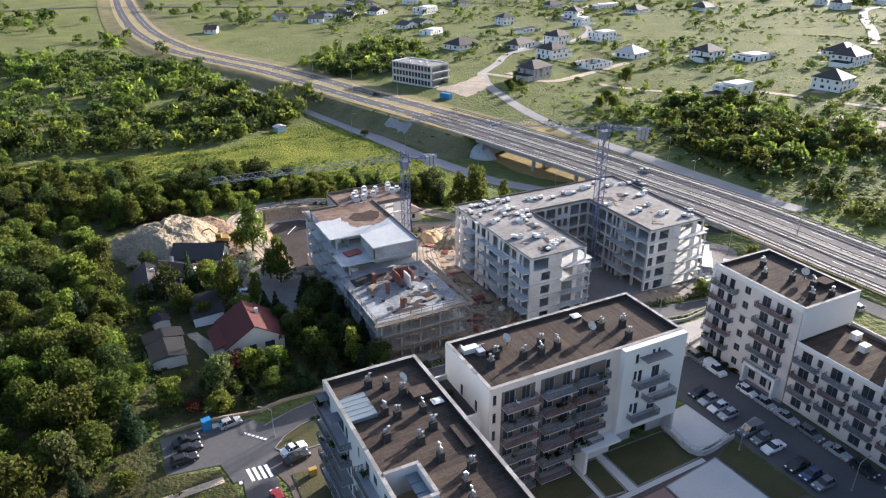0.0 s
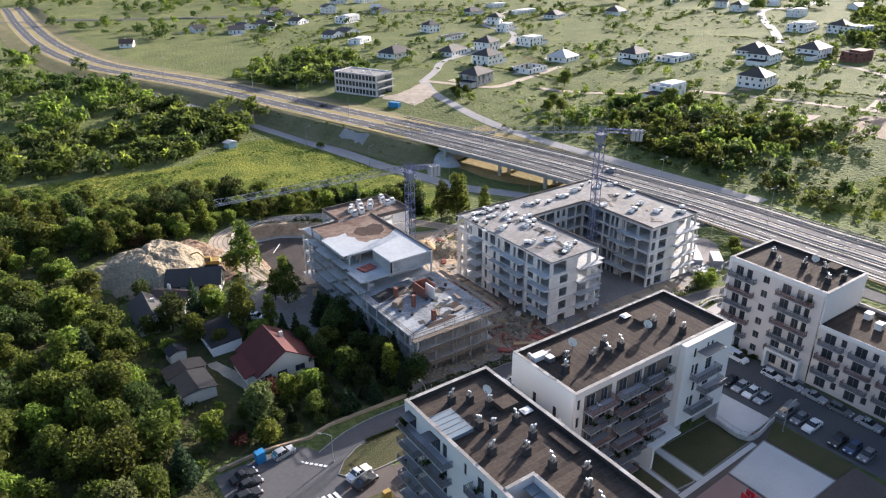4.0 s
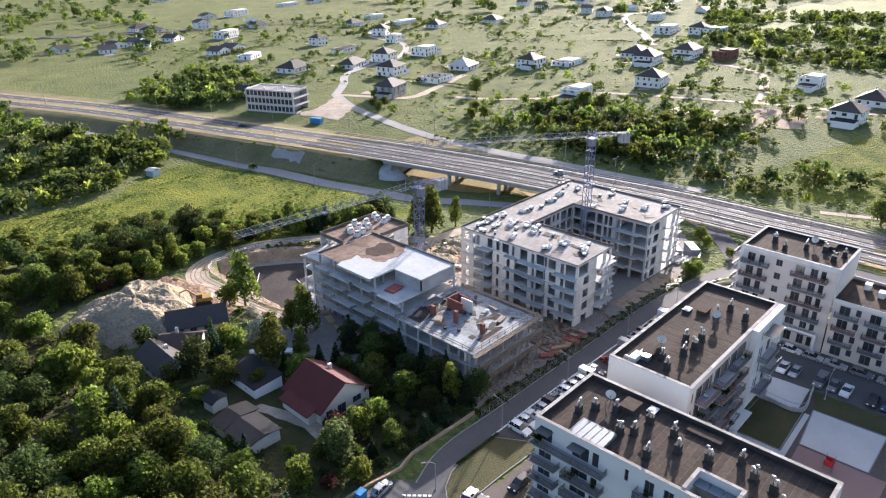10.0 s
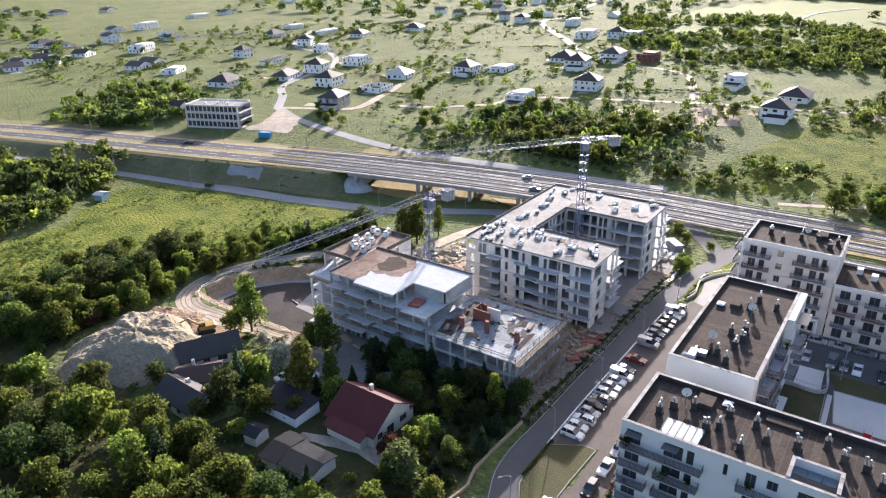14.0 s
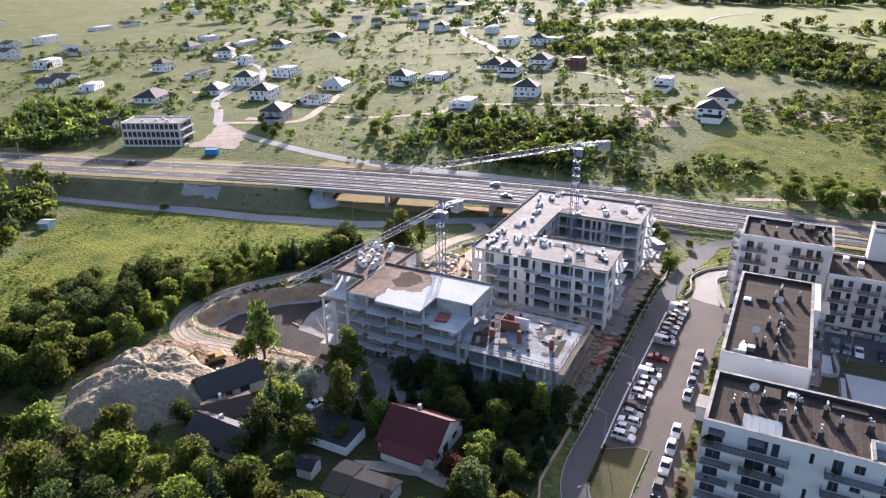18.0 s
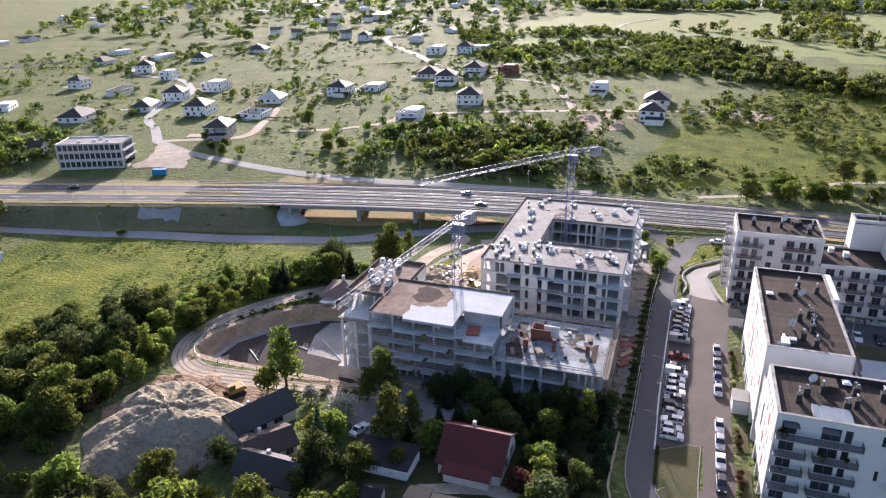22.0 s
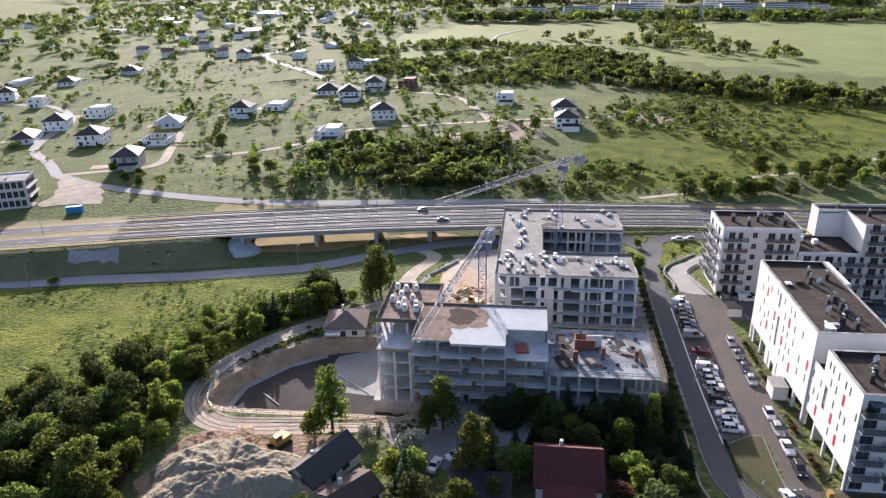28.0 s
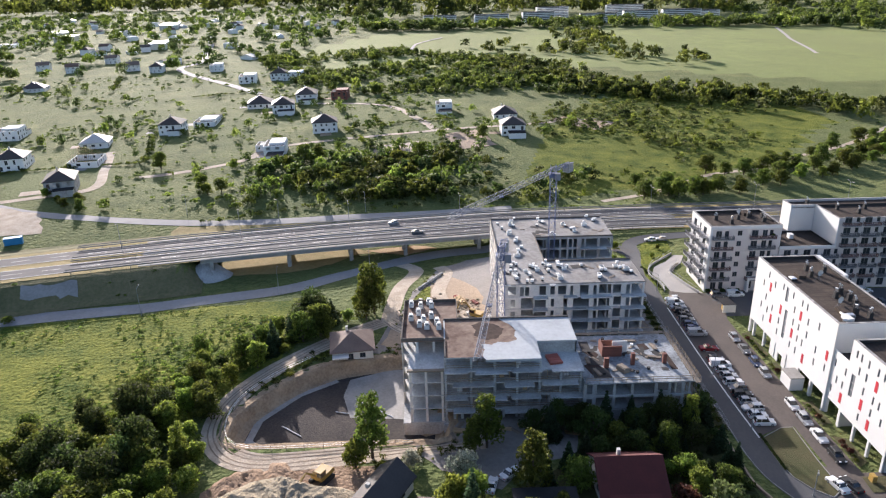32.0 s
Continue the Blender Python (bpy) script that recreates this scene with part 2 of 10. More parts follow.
PALEFRAME = material("white_window_frame", (.75, .75, .74), .5, spot=(.66, .66, .65), spots=(1, 8), amount=.4)
RAIL = material("railing_steel", (.16, .16, .17), .5, metal=.5, spot=(.12, .12, .12), spots=(1, 8), amount=.4)
PALEGLASS = material("pale_blue_glazing", (.17, .215, .245), .3, spot=(.12, .155, .18), spots=(.5, 3), amount=.5)
RAILGLASS = material("grey_balustrade", (.105, .108, .115), .4, spot=(.07, .073, .078), spots=(.6, 4), amount=.5, vary=.25, spec=.35)
RAILRED = material("russet_balustrade", (.15, .062, .045), .5, spot=(.11, .048, .038), spots=(.6, 4), amount=.5)
WETSHEET = material("wet_roof_sheet", (.42, .445, .46), .85, spot=(.30, .32, .335), spots=(.16, 1.3), amount=.8, bump=.01, grain=3, spec=.15)
CRANE = material("crane_blue", (.10, .13, .25), .5, metal=.2, spot=(.15, .17, .24), spots=(.8, 6), amount=.6)
CRANEGREY = material("crane_grey", (.19, .21, .26), .55, metal=.1, spot=(.13, .145, .18), spots=(.8, 6), amount=.6)
GALV = material("galvanised_steel", (.34, .345, .35), .5, metal=.5, spot=(.25, .255, .26), spots=(1, 8), amount=.5)
FOAM = material("white_foam_pack", (.70, .70, .68), .75, spot=(.52, .51, .48), spots=(.8, 5), amount=.7, vary=.10)
BRICK = material("red_brick", (.205, .078, .052), .9, spot=(.14, .055, .04), spots=(.8, 7), amount=.7, bump=.012, grain=9, vary=.12)
TIMBER = material("formwork_timber", (.42, .30, .165), .85, spot=(.28, .19, .10), spots=(.6, 7), amount=.7, vary=.18)
PLYRED = material("red_formwork_ply", (.30, .085, .06), .7, spot=(.2, .06, .045), spots=(.6, 5), amount=.6, vary=.2)
STEELDARK = material("rusty_rebar", (.13, .085, .06), .8, metal=.3, spot=(.08, .05, .04), spots=(.9, 8), amount=.6)
ROOFRED = material("red_roof_tile", (.105, .026, .023), .75, spot=(.07, .019, .018), spots=(.4, 3), amount=.7, vary=.08, spec=.25)
ROOFDARK = material("dark_roof_tile", (.042, .039, .038), .7, spot=(.065, .058, .054), spots=(.3, 3), amount=.7, vary=.25, spec=.25)
ROOFGREY = material("grey_roof_felt", (.030, .030, .032), .95, spot=(.050, .048, .047), spots=(.25, 2.5), amount=.8, vary=.15, spec=.06)
ROOFRUST = material("rusty_roof_sheet", (.088, .060, .050), .8, spot=(.055, .040, .035), spots=(.3, 2.5), amount=.8, spec=.2)
BROWNTILE = material("faded_brown_tile", (.21, .155, .125), .8, spot=(.14, .10, .085), spots=(.4, 3), amount=.8, vary=.1, spec=.2)
PALEROOF = material("pale_roof_sheet", (.56, .55, .52), .5, spot=(.44, .42, .39), spots=(.3, 3), amount=.6, vary=.12)
PLASTER = material("cream_plaster", (.64, .61, .54), .9, spot=(.50, .47, .41), spots=(.3, 3), amount=.6, bump=.005, grain=20, vary=.08)
HOUSEWHITE = material("house_white", (.80, .79, .77), .85, spot=(.68, .67, .64), spots=(.3, 3), amount=.5, vary=.06)
BARK = material("bark", (.105, .080, .060), .95, spot=(.06, .045, .035), spots=(1.0, 8), amount=.7, bump=.03, grain=9)
TYRE = material("tyre_rubber", (.025, .025, .026), .85, spot=(.04, .04, .04), spots=(3, 12), amount=.5)
RIM = material("alloy_rim", (.45, .46, .47), .35, metal=.8, spot=(.3, .3, .3), spots=(3, 12), amount=.5)
LIGHTCLEAR = material("headlamp_lens", (.70, .72, .74), .15, spot=(.6, .6, .6), spots=(3, 12), amount=.4)
LIGHTRED = material("tail_lamp_lens", (.35, .015, .015), .25, spot=(.25, .01, .01), spots=(3, 12), amount=.4)
YELLOW = material("machine_yellow", (.40, .25, .045), .6, spot=(.24, .16, .05), spots=(.8, 6), amount=.8)
BLUE = material("blue_plastic", (.02, .20, .42), .5, spot=(.03, .16, .33), spots=(.6, 5), amount=.5)
LEAF = [material("leaf_" + k, c, .6, spot=s, spots=(.4, 2.5), amount=.7, island=.45, vary=.28, see=.60, spec=.15) for k, c, s in (
    ("mid_green", (.096, .120, .022), (.134, .156, .029)), ("dark_green", (.052, .072, .020), (.078, .099, .025)),
    ("yellow_green", (.166, .204, .032), (.216, .246, .041)), ("spruce", (.038, .060, .030), (.054, .078, .036)),
    ("copper", (.086, .036, .028), (.118, .048, .032)), ("silver", (.31, .32, .24), (.41, .41, .34)), ("olive", (.108, .128, .042), (.142, .158, .052)))]


# ---------------------------------------------------------------- shapes and things
class Shape:
    """Vertices and faces of one mesh, gathered piece by piece."""

    def __init__(self):
        self.v, self.f, self.m = [], [], []

    def add(self, verts, faces, m=0):
        k = len(self.v)
        self.v.extend(verts)
        self.f.extend(tuple(i + k for i in f) for f in faces)
        self.m.extend([m] * len(faces))
        return self

    def box(self, x0, y0, z0, x1, y1, z1, m=0):
        return self.add([(x, y, z) for z in (z0, z1) for x, y in ((x0, y0), (x1, y0), (x1, y1), (x0, y1))],
                        [(3, 2, 1, 0), (4, 5, 6, 7), (0, 1, 5, 4), (1, 2, 6, 5), (2, 3, 7, 6), (3, 0, 4, 7)], m)

    def prism(self, poly, z0, z1, m=0):
        n = len(poly)
        return self.add([(x, y, z0) for x, y in poly] + [(x, y, z1) for x, y in poly],
                        [tuple(range(n - 1, -1, -1)), tuple(range(n, 2 * n))] + [(i, (i + 1) % n, n + (i + 1) % n, n + i) for i in range(n)], m)

    def profile(self, poly, y0, y1, m=0):
        """A closed outline in x and z, drawn out along y."""
        n = len(poly)
        return self.add([(x, y0, z) for x, z in poly] + [(x, y1, z) for x, z in poly],
                        [tuple(range(n)), tuple(range(2 * n - 1, n - 1, -1))] + [(i, n + i, n + (i + 1) % n, (i + 1) % n) for i in range(n)], m)

    def tube(self, p, q, r0, r1=None, n=6, m=0):
        p, q = Vector(p), Vector(q)
        r1 = r0 if r1 is None else r1
        w = (q - p).normalized()
        a = w.orthogonal().normalized()
        b = w.cross(a)
        ring = [(math.cos(2 * math.pi * i / n), math.sin(2 * math.pi * i / n)) for i in range(n)]
        return self.add([tuple(p + a * c * r0 + b * s * r0) for c, s in ring] + [tuple(q + a * c * r1 + b * s * r1) for c, s in ring],
                        [tuple(range(n - 1, -1, -1)), tuple(range(n, 2 * n))] + [(i, (i + 1) % n, n + (i + 1) % n, n + i) for i in range(n)], m)

    def bar(self, p, q, w, m=0):
        return self.tube(p, q, w * .7, w * .7, 4, m)

    def ball(self, c, r, seg=8, rings=5, m=0, squash=1.0):
        v = [(c[0], c[1], c[2] - r * squash)]
        for i in range(1, rings):
            a = -math.pi / 2 + math.pi * i / rings
            v += [(c[0] + r * math.cos(a) * math.cos(2 * math.pi * j / seg), c[1] + r * math.cos(a) * math.sin(2 * math.pi * j / seg), c[2] + r * squash * math.sin(a)) for j in range(seg)]
        v.append((c[0], c[1], c[2] + r * squash))
        f = [(0, 1 + (j + 1) % seg, 1 + j) for j in range(seg)]
        for i in range(rings - 2):
            f += [(1 + i * seg + j, 1 + i * seg + (j + 1) % seg, 1 + (i + 1) * seg + (j + 1) % seg, 1 + (i + 1) * seg + j) for j in range(seg)]
        t = len(v) - 1
        f += [(t, t - seg + j, t - seg + (j + 1) % seg) for j in range(seg)]
        return self.add(v, f, m)

    def mesh(self, name, mats):
        me = bpy.data.meshes.new(name)
        me.from_pydata(self.v, [], self.f)
        for x in mats if isinstance(mats, (list, tuple)) else [mats]:
            me.materials.append(x)
        if any(self.m):
            me.polygons.foreach_set("material_index", self.m)
        me.update()
        return me


def thing(name, at=(0, 0, 0), label="", category="", group="", kind="", turn=0.0):
    ob = new(name)
    ob.matrix_basis = pose(*at, 0, 0, turn)
    return tagged(ob, label, category, group, kind)


def part(name, shape, mat, parent, label="", at=None):
    """One mesh object under a thing or a part, in its parent's coordinates."""
    me = shape.mesh(name, mat) if isinstance(shape, Shape) else shape
    ob = new(name, me)
    ob.parent = parent
    if at is not None:
        ob.matrix_basis = at if isinstance(at, Matrix) else Matrix.Translation(at)
    return tagged(ob, label)


def solid(name, shape, mat, label="", category="", group="", kind="", at=None):
    """A thing that is one mesh."""
    ob = new(name, shape.mesh(name, mat))
    if at is not None:
        ob.matrix_basis = at
    return tagged(ob, label, category, group, kind)


rng = random.Random(7)
# ---------------------------------------------------------------- the lie of the land
CONTROL = np.array([(0, 100, 1.0), (20, 100, .3), (50, 100, 0), (100, 97, -.3), (135, 95, -2.2), (60, 60, 0), (110, 60, -.2),
    (60, 130, -1.2), (110, 135, -1.2), (22, 145, .9), (34, 204, -1), (75, 193, -1.6), (85, 178, -3), (100, 174, -4),
    (122, 172, -5.2), (146, 160, -6.7), (125, 212, -6.7), (115, 250, -6.7), (106, 298, -6.7), (70, 250, -4), (73, 309, -6.4),
    (30, 260, -3), (0, 200, .3), (0, 330, -5), (-60, 180, 1.5), (-60, 60, 2.5), (200, 100, -2), (197, 200, -2), (192, 270, -.5),
    (252, 294, -1.2), (286, 126, 2.4), (312, 148, 4.2), (318, 116, 3), (337, 228, 3.4), (383, 155, 4), (226, 330, 2),
    (241, 442, 2.4), (342, 419, 1.9), (160, 340, -.4), (704, 71, 7), (758, 191, 9.5), (615, -96, 7), (1020, -118, 13),
    (957, 685, 16), (200, 0, -1.5), (150, -60, -1), (60, 520, -1), (30, 760, 2), (420, 800, 8), (1700, 500, 22), (1700, -700, 22),
    (-600, 300, 4), (-500, 1500, 12), (900, 1800, 20), (-500, -800, 4), (2600, 800, 30), (400, -700, 6)], float)
_d = np.hypot(CONTROL[:, None, 0] - CONTROL[None, :, 0], CONTROL[:, None, 1] - CONTROL[None, :, 1])
_n = len(CONTROL)
_A = np.zeros((_n + 3, _n + 3))
_A[:_n, :_n] = _d + np.eye(_n) * 1.0
_A[:_n, _n] = _A[_n, :_n] = 1
_A[:_n, _n + 1:] = CONTROL[:, :2] / 100
_A[_n + 1:, :_n] = CONTROL[:, :2].T / 100
_W = np.linalg.solve(_A, np.r_[CONTROL[:, 2], 0, 0, 0])

HIGHWAY = [(172, -1500), (172, -300), (172, 40), (170.8, 100), (169.3, 132), (165.3, 160), (158.2, 201), (142.6, 268), (124.2, 333), (101.6, 415), (78.4, 475), (61.1, 524), (51.3, 586), (46.8, 645), (46, 714), (47.8, 818), (52, 930), (58, 1100)]


def smooth_line(pts, step):
    """A Catmull-Rom line through the points, resampled at even steps."""
    p = np.array(pts, float)
    p = np.vstack([2 * p[0] - p[1], p, 2 * p[-1] - p[-2]])
    out = []
    for i in range(1, len(p) - 2):
        n = max(2, int(np.hypot(*(p[i + 1] - p[i])[:2]) / step))
        for k in range(n):
            t = k / n
            out.append(.5 * (2 * p[i] + (p[i + 1] - p[i - 1]) * t + (2 * p[i - 1] - 5 * p[i] + 4 * p[i + 1] - p[i + 2]) * t * t
                             + (3 * p[i] - p[i - 1] - 3 * p[i + 1] + p[i + 2]) * t ** 3))
    out.append(p[-2])
    return np.array(out)


def highway_z(y):
    return np.interp(y, [-300, 100, 200, 300, 500, 900], [-1.6, -.9, -.2, .2, .8, 2.5])


HW_LINE = smooth_line(HIGHWAY, 6.0)


def base_z(x, y):
    x, y = np.asarray(x, float), np.asarray(y, float)
    z = _W[_n] + _W[_n + 1] * x / 100 + _W[_n + 2] * y / 100
    for (a, b, _), w in zip(CONTROL, _W):
        z = z + w * np.hypot(x - a, y - b)
    return z


def ease(t):
    t = np.clip(t, 0, 1)
    return t * t * (3 - 2 * t)


PIT = [(37.5, 160), (38.5, 199), (42, 203.5), (50, 202.5), (61, 195), (68, 186), (71.5, 172), (71.5, 166), (46, 165), (46, 160)]


def inside(x, y, poly):
    """Signed distance to a polygon, negative inside."""
    x, y = np.asarray(x, float), np.asarray(y, float)
    d, odd = np.full(x.shape, 1e9), np.zeros(x.shape, bool)
    for (ax, ay), (bx, by) in zip(poly, poly[1:] + poly[:1]):
        ex, ey = bx - ax, by - ay
        t = np.clip(((x - ax) * ex + (y - ay) * ey) / (ex * ex + ey * ey), 0, 1)
        d = np.minimum(d, np.hypot(x - ax - t * ex, y - ay - t * ey))
        cross = (ay > y) != (by > y)
        odd ^= cross & (x < (bx - ax) * (y - ay) / (by - ay + 1e-12) + ax)
    return np.where(odd, -d, d)


def terrain(x, y):
    """The height of the open ground."""
    x, y = np.asarray(x, float), np.asarray(y, float)
    z = base_z(x, y)
    # the embankment of the main road, which ends at the bridge
    d = np.full(x.shape, 1e9)
    hz = np.zeros(x.shape)
    for ax, ay in HW_LINE:
        if -400 < ay < 1000:
            e = np.hypot(x - ax, y - ay)
            hz = np.where(e < d, highway_z(ay), hz)
            d = np.minimum(d, e)
    bank = 1 - ease((d - 13.5) / 12)
    bank = bank * np.where(y > 190, ease((y - 236) / 10), ease((134 - y) / 10))
    z = z + (hz - .25 - z) * bank
    # under the bridge the ground is graded flat
    under = (1 - ease((d - 13) / 14)) * ease((y - 134) / 10) * ease((246 - y) / 10)
    z = z + (-7.0 - z) * under
    # the excavated pit
    z = z + (-5.4 - z) * (1 - ease(inside(x, y, PIT) / 2.2))
    return z


# ---------------------------------------------------------------- the ground, one sheet out to the horizon
def spread(lo, hi, core0, core1, fine, grow=1.09):
    mid = list(np.arange(core0, core1 + fine / 2, fine))
    up, s, x = [], fine, core1
    while x < hi:
        s *= grow
        x += s
        up.append(x)
    dn, s, x = [], fine, core0
    while x > lo:
        s *= grow
        x -= s
        dn.append(x)
    return np.array(dn[::-1] + mid + up)


GX, GY = spread(-1500, 4800, -40, 200, 2.0), spread(-3000, 4200, 60, 310, 2.0)
_X, _Y = np.meshgrid(GX, GY)
GZ = terrain(_X, _Y)
_h = np.zeros_like(GZ)
for _i, (_f, _a) in enumerate(((.11, .16), (.31, .08))):
    _h += _a * np.sin(_X * _f + 1.7 * np.sin(_Y * _f * .7 + _i)) * np.sin(_Y * _f * 1.1 + 1.3 * np.sin(_X * _f * .6))
_open = np.clip((np.maximum(np.maximum(-(_X + 5), _X - 190), np.maximum(60 - _Y, _Y - 212))) / 12, 0, 1)
_dhw = np.min([np.hypot(_X - a, _Y - b) for a, b in HW_LINE[::2] if -400 < b < 900], axis=0)
GZ = GZ + _h * _open * np.clip((_dhw - 30) / 20, 0, 1)


def ground(x, y):
    """The height of the sheet at a place."""
    i = int(np.clip(np.searchsorted(GX, x) - 1, 0, len(GX) - 2))
    j = int(np.clip(np.searchsorted(GY, y) - 1, 0, len(GY) - 2))
    u, w = (x - GX[i]) / (GX[i + 1] - GX[i]), (y - GY[j]) / (GY[j + 1] - GY[j])
    return float((GZ[j, i] * (1 - u) + GZ[j, i + 1] * u) * (1 - w) + (GZ[j + 1, i] * (1 - u) + GZ[j + 1, i + 1] * u) * w)


_nx, _ny = len(GX), len(GY)
_idx = np.arange(_nx * _ny).reshape(_ny, _nx)
_s = Shape()
_s.v = np.stack([_X, _Y, GZ], -1).reshape(-1, 3).tolist()
_s.f = np.stack([_idx[:-1, :-1], _idx[:-1, 1:], _idx[1:, 1:], _idx[1:, :-1]], -1).reshape(-1, 4).tolist()
_cx, _cy = (_X[:-1, :-1] + _X[1:, 1:]) / 2, (_Y[:-1, :-1] + _Y[1:, 1:]) / 2
_MEADOW_AREA = [(20, 232), (60, 206), (85, 196), (118, 200), (112, 240), (104, 285), (96, 312), (76, 316), (48, 292), (-30, 296), (-34, 276), (10, 250)]
_FIELD_AREA = [(600, 260), (620, 60), (560, -40), (480, -150), (470, -400), (900, -700), (1040, -250), (1060, 60), (1000, 240), (800, 330)]
_m = np.zeros(_cx.shape, int)
_m[inside(_cx, _cy, _MEADOW_AREA) < 0] = 1
_m[inside(_cx, _cy, [(196, 128), (262, 112), (330, 92), (420, 50), (480, -10), (400, -80), (320, -70), (240, 10), (212, 72)]) < 0] = 1
_m[inside(_cx, _cy, _FIELD_AREA) < 0] = 2
_s.m = _m.reshape(-1).tolist()
ground_ob = solid("ground", _s, [GRASS, MEADOW, FIELD], "rough green grassland with meadows and far fields", "ground", kind="structure")
for _p in ground_ob.data.polygons:
    _p.use_smooth = True


def drape(name, poly, mat, lift=.07, size=3.0, label="", category="", ragged=.0):
    """A patch of surface laid over the ground within an outline."""
    line = []
    for (ax, ay), (bx, by) in zip(poly, poly[1:] + poly[:1]):
        n = max(1, int(math.hypot(bx - ax, by - ay) / size))
        for k in range(n):
            jx, jy = (rng.uniform(-ragged, ragged), rng.uniform(-ragged, ragged)) if ragged else (0, 0)
            line.append((ax + (bx - ax) * k / n + jx, ay + (by - ay) * k / n + jy))
    bm = bmesh.new()
    bm.faces.new([bm.verts.new((x, y, 0)) for x, y in line])
    bmesh.ops.triangulate(bm, faces=bm.faces[:])
    for _ in range(6):
        long = [e for e in bm.edges if e.calc_length() > size]
        if not long:
            break
        bmesh.ops.subdivide_edges(bm, edges=long, cuts=1)
        bmesh.ops.triangulate(bm, faces=[f for f in bm.faces if len(f.verts) > 3])
    for v in bm.verts:
        v.co.z = ground(v.co.x, v.co.y) + lift
    for f in bm.faces:
        f.normal_update()
        if f.normal.z < 0:
            f.normal_flip()
    me = bpy.data.meshes.new(name)
    bm.to_mesh(me)
    bm.free()
    me.materials.append(mat)
    for p in me.polygons:
        p.use_smooth = True
    return tagged(new(name, me), label, category or "ground", kind="structure")


def offset_line(line, d):
    t = np.gradient(line[:, :2], axis=0)
    t /= np.hypot(t[:, 0], t[:, 1])[:, None]
    return line[:, :2] + np.stack([-t[:, 1], t[:, 0]], 1) * d


def ribbon(shape, line, d0, d1, height, m=0, thick=0.0):
    """A strip between two offsets of a line; height(x, y, i) gives its top. With a thickness it is a bar."""
    a, b = offset_line(line, d0), offset_line(line, d1)
    cols = max(1, int(abs(d1 - d0) / 2.2)) if not thick else 1
    rows = []
    for i in range(len(line)):
        rows.append([(a[i] + (b[i] - a[i]) * k / cols) for k in range(cols + 1)])
    v, f = [], []
    w = cols + 1
    for i, r in enumerate(rows):
        v += [(p[0], p[1], height(p[0], p[1], i)) for p in r]
    for i in range(len(line) - 1):
        f += [(i * w + k, i * w + k + 1, (i + 1) * w + k + 1, (i + 1) * w + k) if d1 < d0 else (i * w + k + 1, i * w + k, (i + 1) * w + k, (i + 1) * w + k + 1) for k in range(cols)]
    if thick:
        n = len(v)
        v += [(x, y, z - thick) for x, y, z in v]
        for i in range(len(line) - 1):
            f += [(i * w, (i + 1) * w, n + (i + 1) * w, n + i * w), (i * w + 1, n + i * w + 1, n + (i + 1) * w + 1, (i + 1) * w + 1)]
        f += [(0, n, n + 1, 1), (n - 2, n - 1, 2 * n - 1, 2 * n - 2)]
    return shape.add(v, f, m)


def road(name, pts, width, mat, label, lift=.08, step=2.0, kind="structure", category="road"):
    line = smooth_line(pts, step)
    s = ribbon(Shape(), line, -width / 2, width / 2, lambda x, y, i: ground(x, y) + lift)
    ob = solid(name, s, mat, label, category, kind=kind)
    for p in ob.data.polygons:
        p.use_smooth = True
    return line


# ---------------------------------------------------------------- the main road, its embankment and its bridge
hw = HW_LINE[(HW_LINE[:, 1] > -700) & (HW_LINE[:, 1] < 1000)]
hz = lambda lift: (lambda x, y, i: float(highway_z(hw[i][1])) + lift)
_s = ribbon(Shape(), hw, -13.0, 13.0, hz(-.02))
solid("highway_verge", _s, DRYGRASS, "dry yellowed grass verge beside the dual carriageway", "verge", kind="structure")
_v = HW_LINE[(HW_LINE[:, 1] > 238) & (HW_LINE[:, 1] < 960)]
for _n, _a, _b in (("near", 12.9, 26), ("far", -25, -12.9)):
    _s = ribbon(Shape(), smooth_line([tuple(p) for p in _v[::6]], 2.0), _a, _b, lambda x, y, i: ground(x, y) + .2)
    solid("dry_verge_" + _n, _s, BANKGRASS, "wide sunburnt verge beside the dual road", "verge", kind="structure")
for _n, _a, _b in (("near", 2.2, 10.3), ("far", -10.3, -2.2)):
    solid("road_" + _n, ribbon(Shape(), hw, _a, _b, hz(.06)), OLDASPHALT, "worn grey asphalt carriageway of a dual road", "road", kind="structure")
for _a, _b in ((10.9, 12.2), (-12.2, -10.9), (-1.5, 1.5)):
    _l = hw[(hw[:, 1] > 60) & (hw[:, 1] < 262)]
    _s = ribbon(Shape(), _l, _a, _b, lambda x, y, i: float(highway_z(_l[i][1])) + .12, thick=.25)
    solid("pavement", _s, KERB, "pale concrete edge strip along the bridge deck", "pavement", kind="structure")
_s = Shape()
for _d in (9.9, 2.6, -2.6, -9.9):
    ribbon(_s, hw, _d - .1, _d + .1, hz(.075))
for _d in (6.2, -6.2):
    for _i in range(0, len(hw) - 1, 2):
        ribbon(_s, hw[_i:_i + 2], _d - .09, _d + .09, lambda x, y, i, k=_i: float(highway_z(hw[k + i][1])) + .075)
solid("lane_marking", _s, PAINT, "white painted edge and lane lines on the road", "marking", kind="structure")


